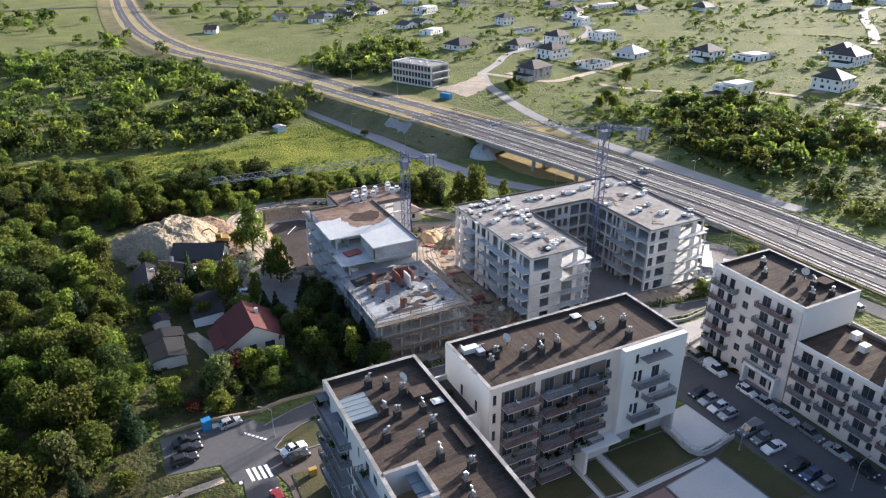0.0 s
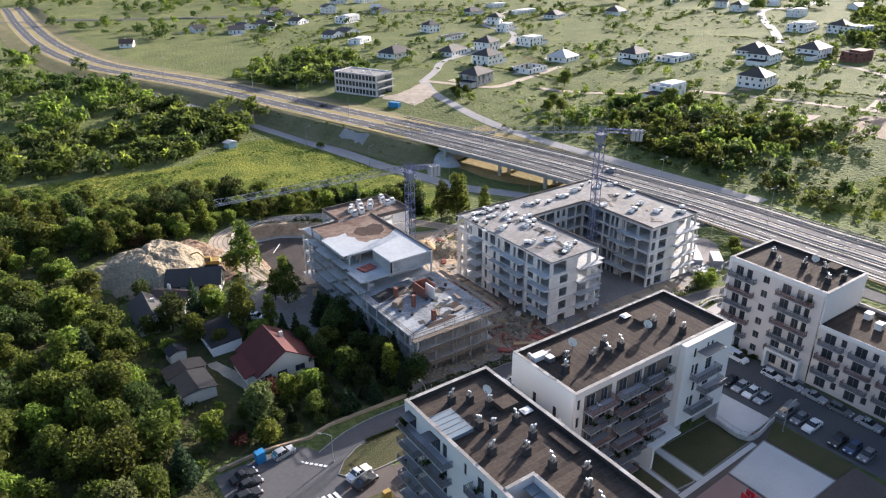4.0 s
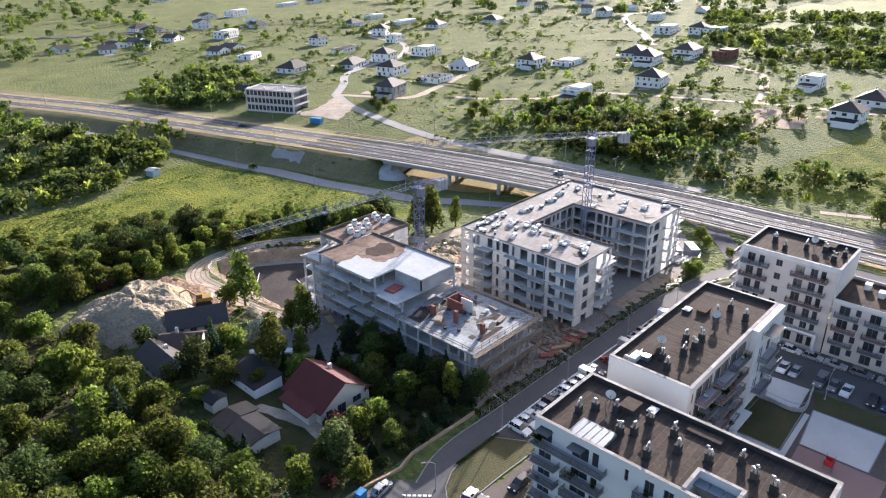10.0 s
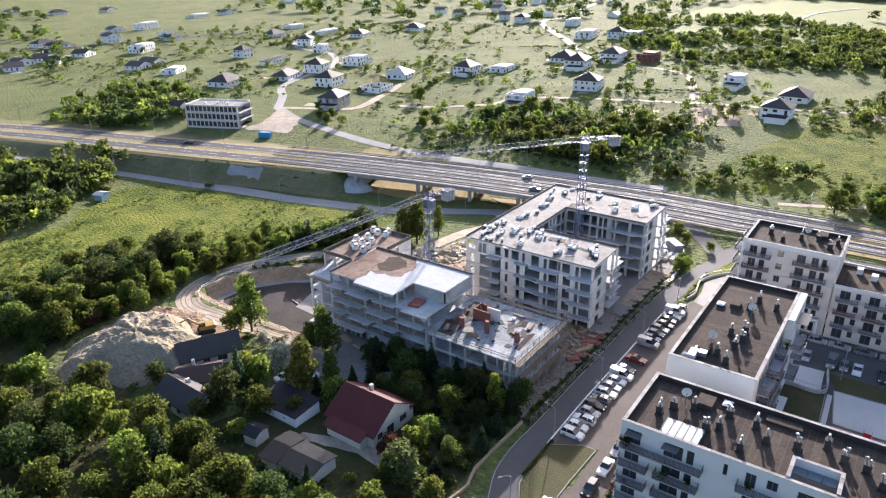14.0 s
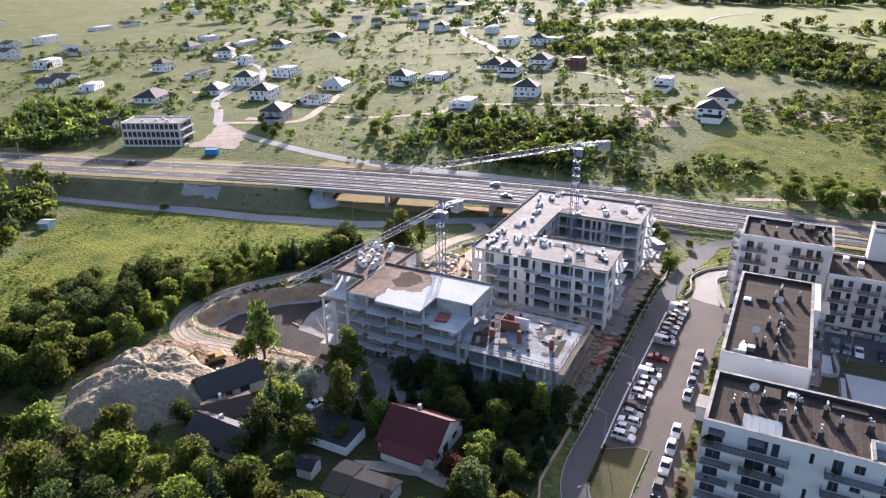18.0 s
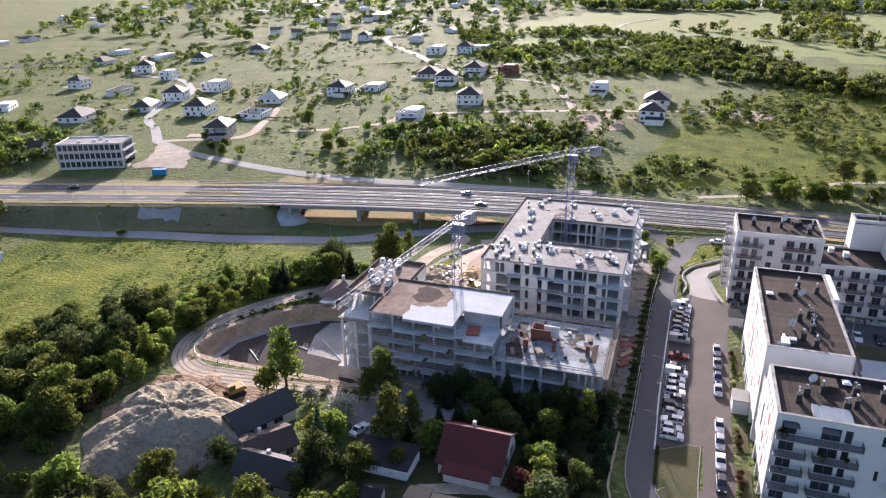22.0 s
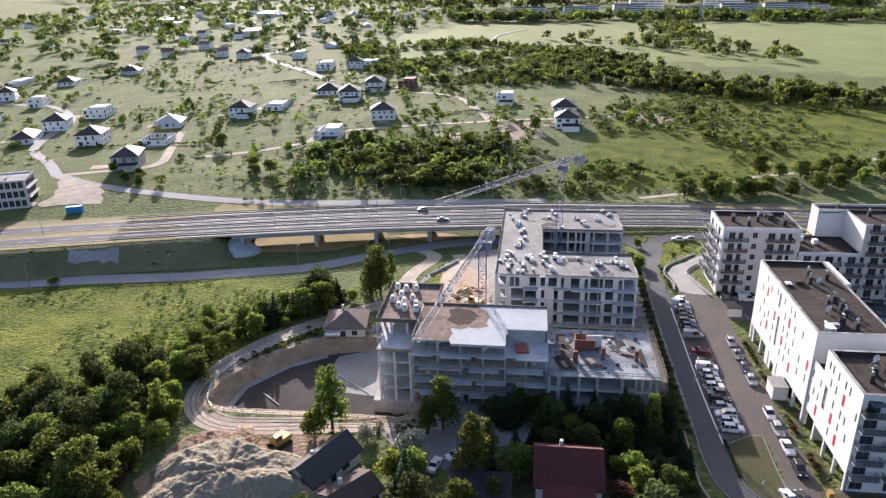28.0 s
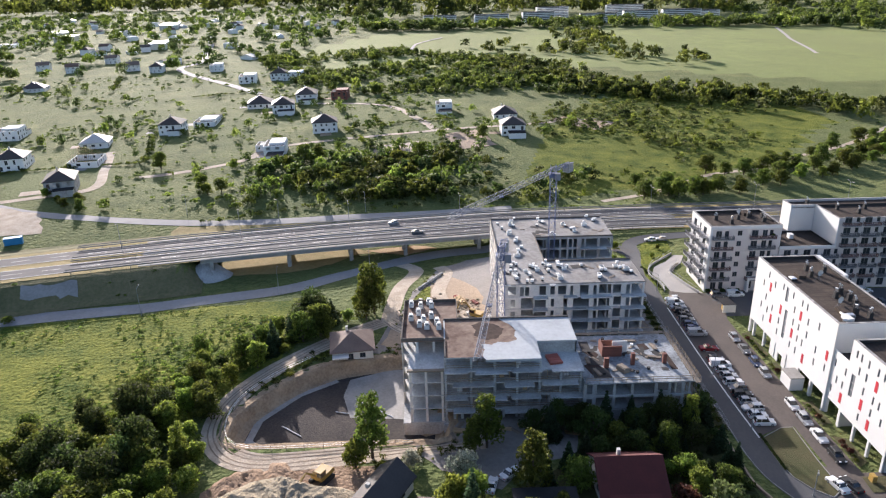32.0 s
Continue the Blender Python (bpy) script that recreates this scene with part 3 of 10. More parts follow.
def barrier(name, line, d, zf, label, height=.75, every=3, plate=.3, posts=STEELDARK, mat=ROADRAIL):
    """A steel barrier on posts along a line."""
    ob = thing(name, (0, 0, 0), label, "barrier")
    s = Shape()
    ribbon(s, line, d - .05, d + .05, lambda x, y, i: zf(x, y, i) + height, thick=plate)
    part("rail", s, mat, ob)
    o = offset_line(line, d)
    s = Shape()
    for i in range(0, len(line), every):
        z = zf(o[i][0], o[i][1], i)
        s.box(o[i][0] - .07, o[i][1] - .07, z - .1, o[i][0] + .07, o[i][1] + .07, z + height - .05)
    part("posts", s, mat, ob)
    ob["kind"] = "structure"
    return ob


fine = smooth_line(HIGHWAY, 2.0)
fine = fine[(fine[:, 1] > -120) & (fine[:, 1] < 285)]
for _d in (12.5, 10.6, 1.7, -1.7, -10.6, -12.5):
    barrier("guard_rail", fine, _d, lambda x, y, i: float(highway_z(fine[i][1])) + .1, "galvanised steel guard rail along the dual road", height=.85 if abs(_d) < 5 else 1.05, plate=.34)

# bridge: deck, edge beams, piers with caps, abutment and its paved cone
_l = smooth_line(HIGHWAY, 3.0)
_l = _l[(_l[:, 1] > 128) & (_l[:, 1] < 243)]
bridge = thing("road_bridge", (0, 0, 0), "long concrete road bridge over a side road, on paired piers", "bridge", kind="structure")
part("deck", ribbon(Shape(), _l, -12.9, 12.9, lambda x, y, i: float(highway_z(_l[i][1])) - .12, thick=1.1), CONC, bridge, "grey concrete bridge deck")
for _a, _b in ((12.9, 13.25), (-13.25, -12.9)):
    part("edge_beam", ribbon(Shape(), _l, _a, _b, lambda x, y, i: float(highway_z(_l[i][1])) + .25, thick=.8), PALEPAVE, bridge)
for _y in (214, 194, 174, 147):
    _i = int(np.argmin(np.abs(_l[:, 1] - _y)))
    _o = [offset_line(_l, d)[_i] for d in (9, 3, -3, -9)]
    for _p in _o:
        _s = Shape()
        _s.tube((_p[0], _p[1], -8), (_p[0], _p[1], -2.0), .75, .75, 12)
        _s.box(_p[0] - 1.0, _p[1] - 1.0, -2.0, _p[0] + 1.0, _p[1] + 1.0, -1.25)
        part("pier", _s, CONC, bridge)
for _y, _r in ((240.5, 1), (130.5, -1)):
    _i = int(np.argmin(np.abs(_l[:, 1] - _y)))
    _a, _b = offset_line(_l, 12.8)[_i], offset_line(_l, -12.8)[_i]
    _t = Vector((_b[1] - _a[1], -(_b[0] - _a[0]), 0)).normalized() * .6
    _s = Shape()
    _s.prism([(_a[0] - _t.x, _a[1] - _t.y), (_b[0] - _t.x, _b[1] - _t.y), (_b[0] + _t.x, _b[1] + _t.y), (_a[0] + _t.x, _a[1] + _t.y)], -8.5, -1.3)
    part("abutment", _s, CONC, bridge)
# paved cones at the abutment
_s = Shape()
_cn = 14
for _c, _a0, _a1 in (((140.6, 239.5), 118, 275),):
    _v = [(_c[0], _c[1], -.5)]
    for _k in range(_cn + 1):
        _a = radians(_a0 + (_a1 - _a0) * _k / _cn)
        _v.append((_c[0] + 9.6 * math.cos(_a), _c[1] + 9.6 * math.sin(_a), -7.6))
    _s.add(_v, [(0, i + 1, i + 2) for i in range(_cn)])
part("paved_cone", _s, CONC, bridge, "pale concrete-paved cone slope")

# side road under the bridge, its verge and the site roads
LOWER = [(60, 470), (84, 380), (97, 330), (106, 297), (114.5, 250), (125, 211), (135, 193), (146.5, 176), (154, 160), (158, 140), (161, 122)]
lower_line = road("road_side", LOWER, 7.0, SIDEASPHALT, "worn grey asphalt side road below the embankment", lift=.10)
road("road_spur", [(146, 175), (137, 168), (121, 172.5), (106, 174), (95, 174.5)], 5.0, TRACK, "pale dusty access road to the site", lift=.09)
UPPER = [(203, 352), (192, 326), (187, 300), (182.5, 275), (182, 250), (184.5, 218), (188, 190), (191, 160), (193, 130)]
road("road_upper", UPPER, 5.5, PALEPAVE, "pale sunlit concrete service road", lift=.10)
road("road_estate", [(203, 352), (224, 318), (262, 327), (300, 340)], 4.5, TRACK, "unpaved estate lane", lift=.12)
road("road_estate_b", [(203, 352), (225, 372), (250, 398), (290, 415), (330, 430), (370, 470), (380, 520), (420, 560), (470, 590)], 5, PALEPAVE, "pale paved estate road", lift=.15, step=4)
road("road_estate_c", [(250, 305), (275, 262), (300, 251), (313, 206), (322, 166), (335, 120), (347, 82), (352, 60)], 4.5, TRACK, "pale dirt lane past new houses", lift=.15, step=3)
road("road_estate_d", [(322, 160), (359, 171), (412, 194), (430, 240), (436, 300)], 5, TRACK, "pale dirt lane", lift=.15, step=3)
road("road_hill", [(480, 300), (538, 342), (595, 388), (650, 420), (704, 413), (800, 440), (893, 460), (1000, 500)], 7, PALEPAVE, "sunlit winding concrete road on the hillside", lift=.4, step=6)
road("footpath_east", [(196, 92), (206, 67), (228, 37), (236, 13), (253, -14), (276, -54), (311, -96), (360, -150)], 3, TRACK, "worn dirt path along the scrub", lift=.10)
road("footpath_white", [(960, -330), (850, -292), (791, -271), (700, -245), (647, -228)], 4, PALEPAVE, "white sandy path over the fields", lift=.5, step=8)
road("footpath_field", [(758, 192), (790, 188), (852, 182), (930, 150)], 4, PALEPAVE, "white sandy path over the fields", lift=.5, step=8)
drape("dirt_lot", [(310, 158), (324, 137), (288, 128), (280, 147)], SOIL, .15, 4, "graded bare earth building plot", ragged=1.2)
drape("dirt_lot_b", [(352, 91), (361, 78), (341, 52), (321, 68)], SOIL, .15, 4, "graded bare earth building plot", ragged=1.2)
drape("dirt_lot_c", [(270, 190), (292, 196), (300, 172), (280, 165)], TRACK, .15, 4, "scraped pale earth", ragged=2)
drape("dirt_yard", [(164, 335), (182, 338), (200, 348), (192, 322), (172, 312)], TRACK, .12, 4, "dusty yard beside the office shell", ragged=1.2)
drape("dry_bank", [(160, 236), (163, 215), (168, 196), (158, 186), (147, 197), (141, 212), (139, 228), (142, 238)], DRYGRASS, .12, 4, "dry yellow grass under the bridge", ragged=1.5)
drape("sand_under_bridge", [(159, 188), (164, 170), (160, 160), (154, 172)], SAND, .12, 4, "trodden sand under the bridge", ragged=1.0)
drape("dry_verge_far", [(168, 262), (178, 262), (181, 240), (183, 215), (186, 190), (176, 205), (170, 235)], DRYGRASS, .08, 4, "dry yellow verge beyond the road", ragged=1.0)
drape("bank_paving", [(120.2, 290), (124.0, 275.6), (119.4, 274), (115.8, 288.5)], LEAN, .30, 2, "worn pale concrete apron on the road bank", "pavement", ragged=.9)
road("road_junction", [(-320, 842), (-65, 832), (-16, 836), (45, 822), (140, 768), (265, 702), (420, 640)], 9, OLDASPHALT, "grey cross road at the far junction", lift=.5, step=5)


# ---------------------------------------------------------------- street, car parks, courts and the building site
STREET = [(11, 20), (11.5, 60), (11.5, 80), (12.5, 90), (16.4, 97.4), (25, 100.2), (40, 100.2), (70, 100.1), (95, 99.8), (112, 98.6), (126, 97.4), (138, 95.0), (148, 92.5), (152, 78), (153, 40), (153, -40)]
road("road_street", STREET, 5.0, ASPHALT, "grey asphalt street past the apartment blocks", lift=.09)
road("road_link", [(138, 95.5), (150, 104), (157, 114), (161, 122)], 5.5, OLDASPHALT, "worn asphalt link to the side road", lift=.10)
drape("junction", [(-1, 94), (-1, 103.5), (9, 104), (14, 102.6), (17, 98), (13, 88), (8, 88), (7, 93)], ASPHALT, .095, 3, "asphalt junction with parking bays", "road")
drape("car_park", [(33.5, 98.6), (36.5, 92.5), (36.5, 90.0), (24, 90), (22, 84.8), (50, 84.8), (77, 84.6), (84, 84.5), (92, 82), (101, 84.5), (104.5, 91), (103, 94), (93, 96.6), (92, 98.2)], PAVING, .075, 3, "block-paved car park", "pavement")
drape("pavement_b", [(13, 92), (14, 94.8), (21, 98.2), (22, 95), (17, 93.5), (25, 93), (24, 90), (22, 84.8), (21.7, 60), (15.5, 60), (15.5, 84)], PAVING, .07, 3, "block-paved forecourt", "pavement")
drape("lawn_island", [(15.8, 93.2), (18.0, 95.6), (21.4, 97.4), (25.0, 98.0), (33.0, 98.0), (36.2, 92.7), (36.2, 90.4), (26.5, 90.8), (21.3, 90.8), (17.2, 91.4)], LAWN, .17, 2.5, "brownish lawn island between street and car park", "lawn")
drape("lawn_corner", [(16.6, 86), (20.8, 85.6), (20.8, 76), (16.6, 76)], LAWN, .17, 2.5, "small lawn beside the block", "lawn")
drape("car_park_south", [(85.8, 84), (101.2, 84.2), (101.2, 10), (86.6, 10), (86.6, 46), (86.3, 62), (85.6, 72)], ASPHALT, .075, 4, "asphalt car park between the blocks", "pavement")
drape("court_paving", [(42, 66.6), (85.4, 67.4), (86, 46), (84, 30), (40, 30), (40, 60)], PAVING, .05, 4, "block-paved courtyard", "pavement")
for _p in ([(63.7, 68.0), (76.6, 67.8), (77.4, 60.1), (63.9, 59.6)], [(58.2, 67.6), (62.0, 67.6), (61.7, 59.6), (58.0, 60.0)], [(46.6, 68), (57.0, 68.0), (57.0, 61.5), (46.6, 60.4)], [(85.9, 60.8), (86.2, 46.8), (80.9, 46.8), (80.2, 58.7)], [(44, 57), (57, 57), (57, 40), (44, 40)]):
    drape("lawn_court", _p, LAWN, .16, 3, "dark green courtyard lawn", "lawn")
drape("play_court", [(67.8, 57.6), (79.6, 58.9), (80.2, 46.8), (67.8, 46.8)], COURT, .12, 3, "pale grey sports court", "pavement")
drape("play_ground", [(58.5, 57.2), (67.4, 57.6), (67.4, 44), (58.5, 44)], material("play_rubber", (.26, .17, .15), .95, spot=(.2, .13, .12), spots=(.4, 5), amount=.5), .11, 3, "red-brown safety surface of a playground", "pavement")
drape("entrance_path", [(101.0, 72.2), (101.9, 72.4), (101.9, 64.2), (101.0, 64.0)], PALEPAVE, .12, 3, "pale paved entrance path", "pavement")


def kerb_run(name, pts, label="pale concrete kerb", h=.16, w=.18, closed=False, mat=KERB):
    line = smooth_line(pts, 2.0) if not closed else np.array(pts + pts[:1], float)
    s = Shape()
    if closed:
        for a, b in zip(line, line[1:]):
            n = max(1, int(np.hypot(*(b - a)) / 3))
            seg = np.array([a + (b - a) * k / n for k in range(n + 1)])
            ribbon(s, seg, -w / 2, w / 2, lambda x, y, i: ground(x, y) + h, thick=h + .1)
    else:
        ribbon(s, line, -w / 2, w / 2, lambda x, y, i: ground(x, y) + h, thick=h + .1)
    return solid(name, s, mat, label, "kerb", kind="structure")


_o = offset_line(smooth_line(STREET[4:11], 2.0), 2.6)
kerb_run("kerb", [tuple(p) for p in _o[::3]])
kerb_run("kerb", [(33.2, 98.35), (50, 98.5), (70, 98.2), (92, 97.8)], h=.10, w=.3, mat=PAINT, label="white painted line stones along the street")
for _p in ([(15.8, 93.2), (18.0, 95.6), (21.4, 97.4), (25.0, 98.0), (33.0, 98.0), (36.2, 92.7), (36.2, 90.4), (26.5, 90.8), (21.3, 90.8), (17.2, 91.4)], [(63.7, 68.0), (76.6, 67.8), (77.4, 60.1), (63.9, 59.6)], [(58.2, 67.6), (62.0, 67.6), (61.7, 59.6), (58.0, 60.0)], [(67.8, 57.6), (79.6, 58.9), (80.2, 46.8), (67.8, 46.8)]):
    kerb_run("kerb", _p, closed=True, h=.2)
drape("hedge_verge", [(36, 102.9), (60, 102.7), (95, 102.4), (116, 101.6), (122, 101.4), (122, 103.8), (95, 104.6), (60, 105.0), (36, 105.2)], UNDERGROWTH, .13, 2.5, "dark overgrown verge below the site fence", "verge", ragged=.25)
# crossing bars and give-way teeth
for _k in range(6):
    solid("crossing_bar", Shape().box(-.28, -1.6, 0, .28, 1.6, .012), PAINT, "white zebra crossing bar on asphalt", "marking", "zebra crossing", at=pose(8.9 + _k * .92, 88.9 - _k * .12, ground(11, 89) + .105, 0, 0, 6))
for _k in range(7):
    solid("give_way_mark", Shape().box(-.22, -.3, 0, .22, .3, .012), PAINT, "white give-way tooth on asphalt", "marking", "give-way line", at=pose(11.6 + _k * .55, 99.8 - _k * .62, ground(13, 98) + .115, 0, 0, 40))
# planting beds along the white blocks
for _p in ([(75.7, 84.3), (76.6, 82.2), (65, 82.2), (63.4, 84.2)], [(61.2, 84.3), (61.2, 82.1), (56.4, 82.1), (56.4, 84.2)], [(44.6, 84.4), (45, 82.1), (37, 82.1), (36.4, 84.5)], [(33, 84.5), (32, 82.1), (25, 82.1), (23.2, 84.5)]):
    drape("lawn_bed", _p, LAWN, .18, 2, "grass and shrub bed along the block", "lawn")
drape("lawn_b4", [(101.3, 84), (101.8, 84), (101.8, 73), (101.3, 73)], LAWN, .15, 2, "narrow planted strip", "lawn")
# turning loop with low walls
drape("loop_road", [(103, 93.5), (109.5, 93.4), (117, 94.6), (124, 91.8), (128, 87), (134, 82.5), (133, 79.5), (126, 82.8), (122.5, 85.6), (118, 88.2), (113.5, 87.6), (107, 86.4), (101, 84.8), (101.5, 90)], PALEPAVE, .10, 2.5, "pale paved garage ramp loop", "pavement")
drape("loop_lawn", [(104.5, 96.4), (116, 97.0), (128, 95.0), (137, 92.4), (146, 90.5), (150, 80), (137, 82), (130, 88.5), (124.5, 93.6), (117, 95.6), (109.5, 94.6)], MEADOW, .10, 3, "bright grass slope inside the loop", "lawn")


def low_wall(name, pts, h, w, mat, label, rail=False):
    line = smooth_line(pts, 1.5)
    ob = thing(name, (0, 0, 0), label, "wall", kind="structure")
    part("wall_body", ribbon(Shape(), line, -w / 2, w / 2, lambda x, y, i: ground(x, y) + h, thick=h + .3), mat, ob)
    if rail:
        s = Shape()
        for i in range(0, len(line)):
            z = ground(line[i][0], line[i][1]) + h
            s.tube((line[i][0], line[i][1], z), (line[i][0], line[i][1], z + .9), .03, .03, 4)
        ribbon(s, line, -.03, .03, lambda x, y, i: ground(x, y) + h + .93, thick=.06)
        part("railing", s, GALV, ob)
    return ob


low_wall("loop_wall", [(103.0, 95.2), (108, 94.4), (116.6, 95.6), (124, 93.2), (130, 88), (135, 83)], .7, .3, CONC, "curved concrete wall of the ramp with railing", True)
low_wall("loop_wall_inner", [(101.0, 86.2), (106, 87.4), (113, 88.6), (118, 89.0), (122.4, 86.6), (126, 83.6)], .8, .3, CONC, "curved inner wall of the ramp with railing", True)
low_wall("ramp_wall", [(77.2, 68.6), (77.2, 60.6), (86.0, 61.0)], 1.0, .3, CONC, "concrete wall round the sunken garage ramp", True)
solid("garage_ramp", Shape().add([(77.6, 70.8, .2), (85.4, 71.4, .2), (85.8, 61.5, .25), (77.6, 61.1, .25), (77.6, 70.8, -.4), (85.4, 71.4, -.4), (85.8, 61.5, -.4), (77.6, 61.1, -.4)], [(3, 2, 1, 0), (0, 1, 5, 4), (1, 2, 6, 5), (2, 3, 7, 6), (3, 0, 4, 7)]), COURT, "pale concrete ramp deck of the garage", "ramp", kind="structure")
low_wall("garden_wall", [(0, 104.4), (8, 104.9), (16, 104.0), (20, 105.2), (36, 105.0)], .55, .4, SOIL, "low pale retaining wall along the street")

# ---- the building site: trodden earth, tracks and the pit
SITE = [(36, 106), (60, 105.2), (95, 104.4), (120, 103.6), (140, 108), (150, 118), (146, 150), (136, 162), (118, 168), (100, 172), (86, 176), (74, 178), (71, 166), (44, 164.5), (37, 158), (38, 140), (37, 120)]
drape("site_ground", SITE, MUD, .05, 4, "trampled grey-brown earth of the building site", ragged=.8)
drape("site_sand", [(62, 106), (76, 106), (75.6, 140), (74, 168), (70, 170), (66, 150), (61, 132), (60.5, 110)], SOIL, .09, 4, "sandy haul strip between the two shells", ragged=.8)
drape("site_sand_b", [(72, 150), (98, 147), (118, 150), (130, 158), (112, 168), (92, 172), (80, 176), (72, 170)], SOIL, .10, 4, "pale dusty earth behind the shells", ragged=1.0)
road("yard_track", [(140, 160.5), (133, 158.0), (122.5, 159.4), (114.5, 160.6), (107, 159.6), (100, 156.8), (94, 151.5), (86, 149)], 4.4, TRACK, "pale curving haul track behind the shells", lift=.19)
drape("weed_strip", [(108, 168.6), (114, 167.2), (120.5, 163.6), (117, 163.2), (110.5, 163.4), (106, 166.4)], MEADOW, .20, 2, "weedy green strip beside the haul track", ragged=.5)
drape("site_sand_c", [(92, 104.8), (118, 104), (118, 109), (92, 109)], SOIL, .10, 4, "pale dusty strip along the fence", ragged=.5)
drape("yard", [(20, 150), (26, 146), (30, 135), (38, 133), (40, 150), (43, 160), (34, 166), (26, 160)], MUD, .09, 3, "pale gravel yard", ragged=.6)
# the pit: raw bank, gravel floor, lean-concrete bed
def ring_offset(poly, d, step=1.6):
    """Points round a closed outline, pushed outwards by d."""
    line = np.vstack([smooth_line(poly + poly[:1], step)])[:-1]
    t = np.roll(line, -1, 0) - np.roll(line, 1, 0)
    t /= np.hypot(t[:, 0], t[:, 1])[:, None]
    side = 1 if sum(a[0] * b[1] - b[0] * a[1] for a, b in zip(poly, poly[1:] + poly[:1])) > 0 else -1
    return line + np.stack([t[:, 1], -t[:, 0]], 1) * d * side


_rows = []
for _d, _z in ((3.0, None), (1.9, -.15), (1.2, -.8), (.75, -1.7), (.35, -2.6), (-.1, -3.5), (-.8, -4.25), (-2.2, -4.5)):
    _q = ring_offset(PIT, _d)
    _o = ring_offset(PIT, 3.2)
    _row = []
    for _i, _p in enumerate(_q):
        _top = ground(*_o[_i])
        _j = noise.noise(Vector((_p[0] * .5, _p[1] * .5, _d))) * (.45 if _z is not None and _z > -4.2 else .08)
        _row.append((_p[0] + _j, _p[1] - _j, (ground(*_p) + .04) if _z is None else min(_top, max(-4.55, (_top + .9) * (1 + _z / 4.6) + _z + .35 * _j))))
    _rows.append(_row)
_n = len(_rows[0])
_s = Shape().add([v for r in _rows for v in r], [(k * _n + i, k * _n + (i + 1) % _n, (k + 1) * _n + (i + 1) % _n, (k + 1) * _n + i) for k in range(len(_rows) - 1) for i in range(_n)])
solid("pit_bank", _s, BANK, "raw sandy cut bank of the pit", "bank", kind="structure")
_n = len(CONTROL)


def flat_patch(name, poly, z, mat, label):
    return solid(name, Shape().prism(poly, z - .3, z), mat, label, "ground", kind="structure")


flat_patch("pit_floor", [(37.0, 160), (38.0, 198), (42.5, 202), (50, 201.4), (60.6, 194.4), (66.6, 186), (71.4, 172), (71, 167), (47, 163), (46, 160)], -4.46, FILL, "dark compacted gravel in the pit")
flat_patch("pit_bed", [(48.6, 164), (49.6, 170), (50.6, 180.5), (59.2, 183.0), (66.2, 182.2), (70.2, 173), (70.2, 166)], -4.42, LEAN, "pale lean-concrete bed in the pit")
flat_patch("pit_strip", [(39.4, 196.5), (43.2, 200.2), (50, 199.6), (59.6, 192.8), (65.4, 184.8), (66.4, 185.6), (60.4, 194.2), (50, 201.2), (42.4, 201.8), (38.2, 197.6)], -4.41, LEAN, "pale strip along the foot of the pit bank")
TRACKPTS = [(95, 176), (88, 184), (76, 193.2), (65, 202), (54, 207), (43, 207.4), (35, 203.5), (31, 197), (30.8, 188), (32, 176), (33.5, 164), (35, 152)]
road("dirt_road", TRACKPTS, 6.0, TRACK, "pale rutted dirt haul road round the pit", lift=.09)
drape("spoil_apron", [(28, 172), (31, 186), (30, 198), (22, 204), (12, 205), (2, 200), (4, 186), (12, 176), (20, 170)], EARTH, .08, 3, "dug brown earth round the spoil heap", ragged=.8)
drape("grass_bank", [(54, 206.0), (60, 202.5), (67, 198.0), (75, 191), (82, 183), (77, 180), (73.0, 188.5), (65.0, 197.6), (57, 203.5)], MEADOW, .08, 2.5, "weedy strip beside the pit", "ground", ragged=.5)


def heap(name, cx, cy, rx, ry, h, turn, mat, label, seed, rough=.16, res=46, sink=.4, peak=(0, 0)):
    """A heap of loose earth with gullies and a rough foot."""
    r = random.Random(seed)
    ox, oy = r.uniform(0, 50), r.uniform(0, 50)
    s, v, f = Shape(), [], []
    ca, sa = math.cos(radians(turn)), math.sin(radians(turn))
    for j in range(res + 1):
        for i in range(res + 1):
            u, w = -1.15 + 2.3 * i / res, -1.15 + 2.3 * j / res
            a = math.atan2(w, u)
            edge = 1 + .12 * math.sin(3 * a + ox) + .07 * math.sin(7 * a + oy)
            d = math.hypot(u - peak[0] * (1 - math.hypot(u, w)), w - peak[1] * (1 - math.hypot(u, w))) / edge
            x, y = cx + ca * u * rx - sa * w * ry, cy + sa * u * rx + ca * w * ry
            g = max(0.0, 1 - d)
            p = min(1.0, g * 1.95) ** .9
            n1 = noise.noise(Vector((x * .13 + ox, y * .13 + oy, 0)))
            n2 = noise.noise(Vector((x * .45 + oy, y * .45 + ox, 3)))
            n3 = abs(noise.noise(Vector((math.cos(a) * 4 + ox, math.sin(a) * 4, d * 1.2))))
            z = h * p * (1 + .16 * n1) + (rough * h * .6 * n2 - (.34 if rough > .12 else .15) * h * n3 * g * 2 + (.10 if rough > .12 else .05) * noise.noise(Vector((x * 1.1, y * 1.1, 7))) * h) * min(1, g * 4)
            v.append((x, y, ground(x, y) + z - (sink if g <= 0 else 0)))
    k = res + 1
    f = [(j * k + i, j * k + i + 1, (j + 1) * k + i + 1, (j + 1) * k + i) for j in range(res) for i in range(res)]
    ob = solid(name, s.add(v, f), mat, label, "earth heap")
    for p in ob.data.polygons:
        p.use_smooth = True
    return ob


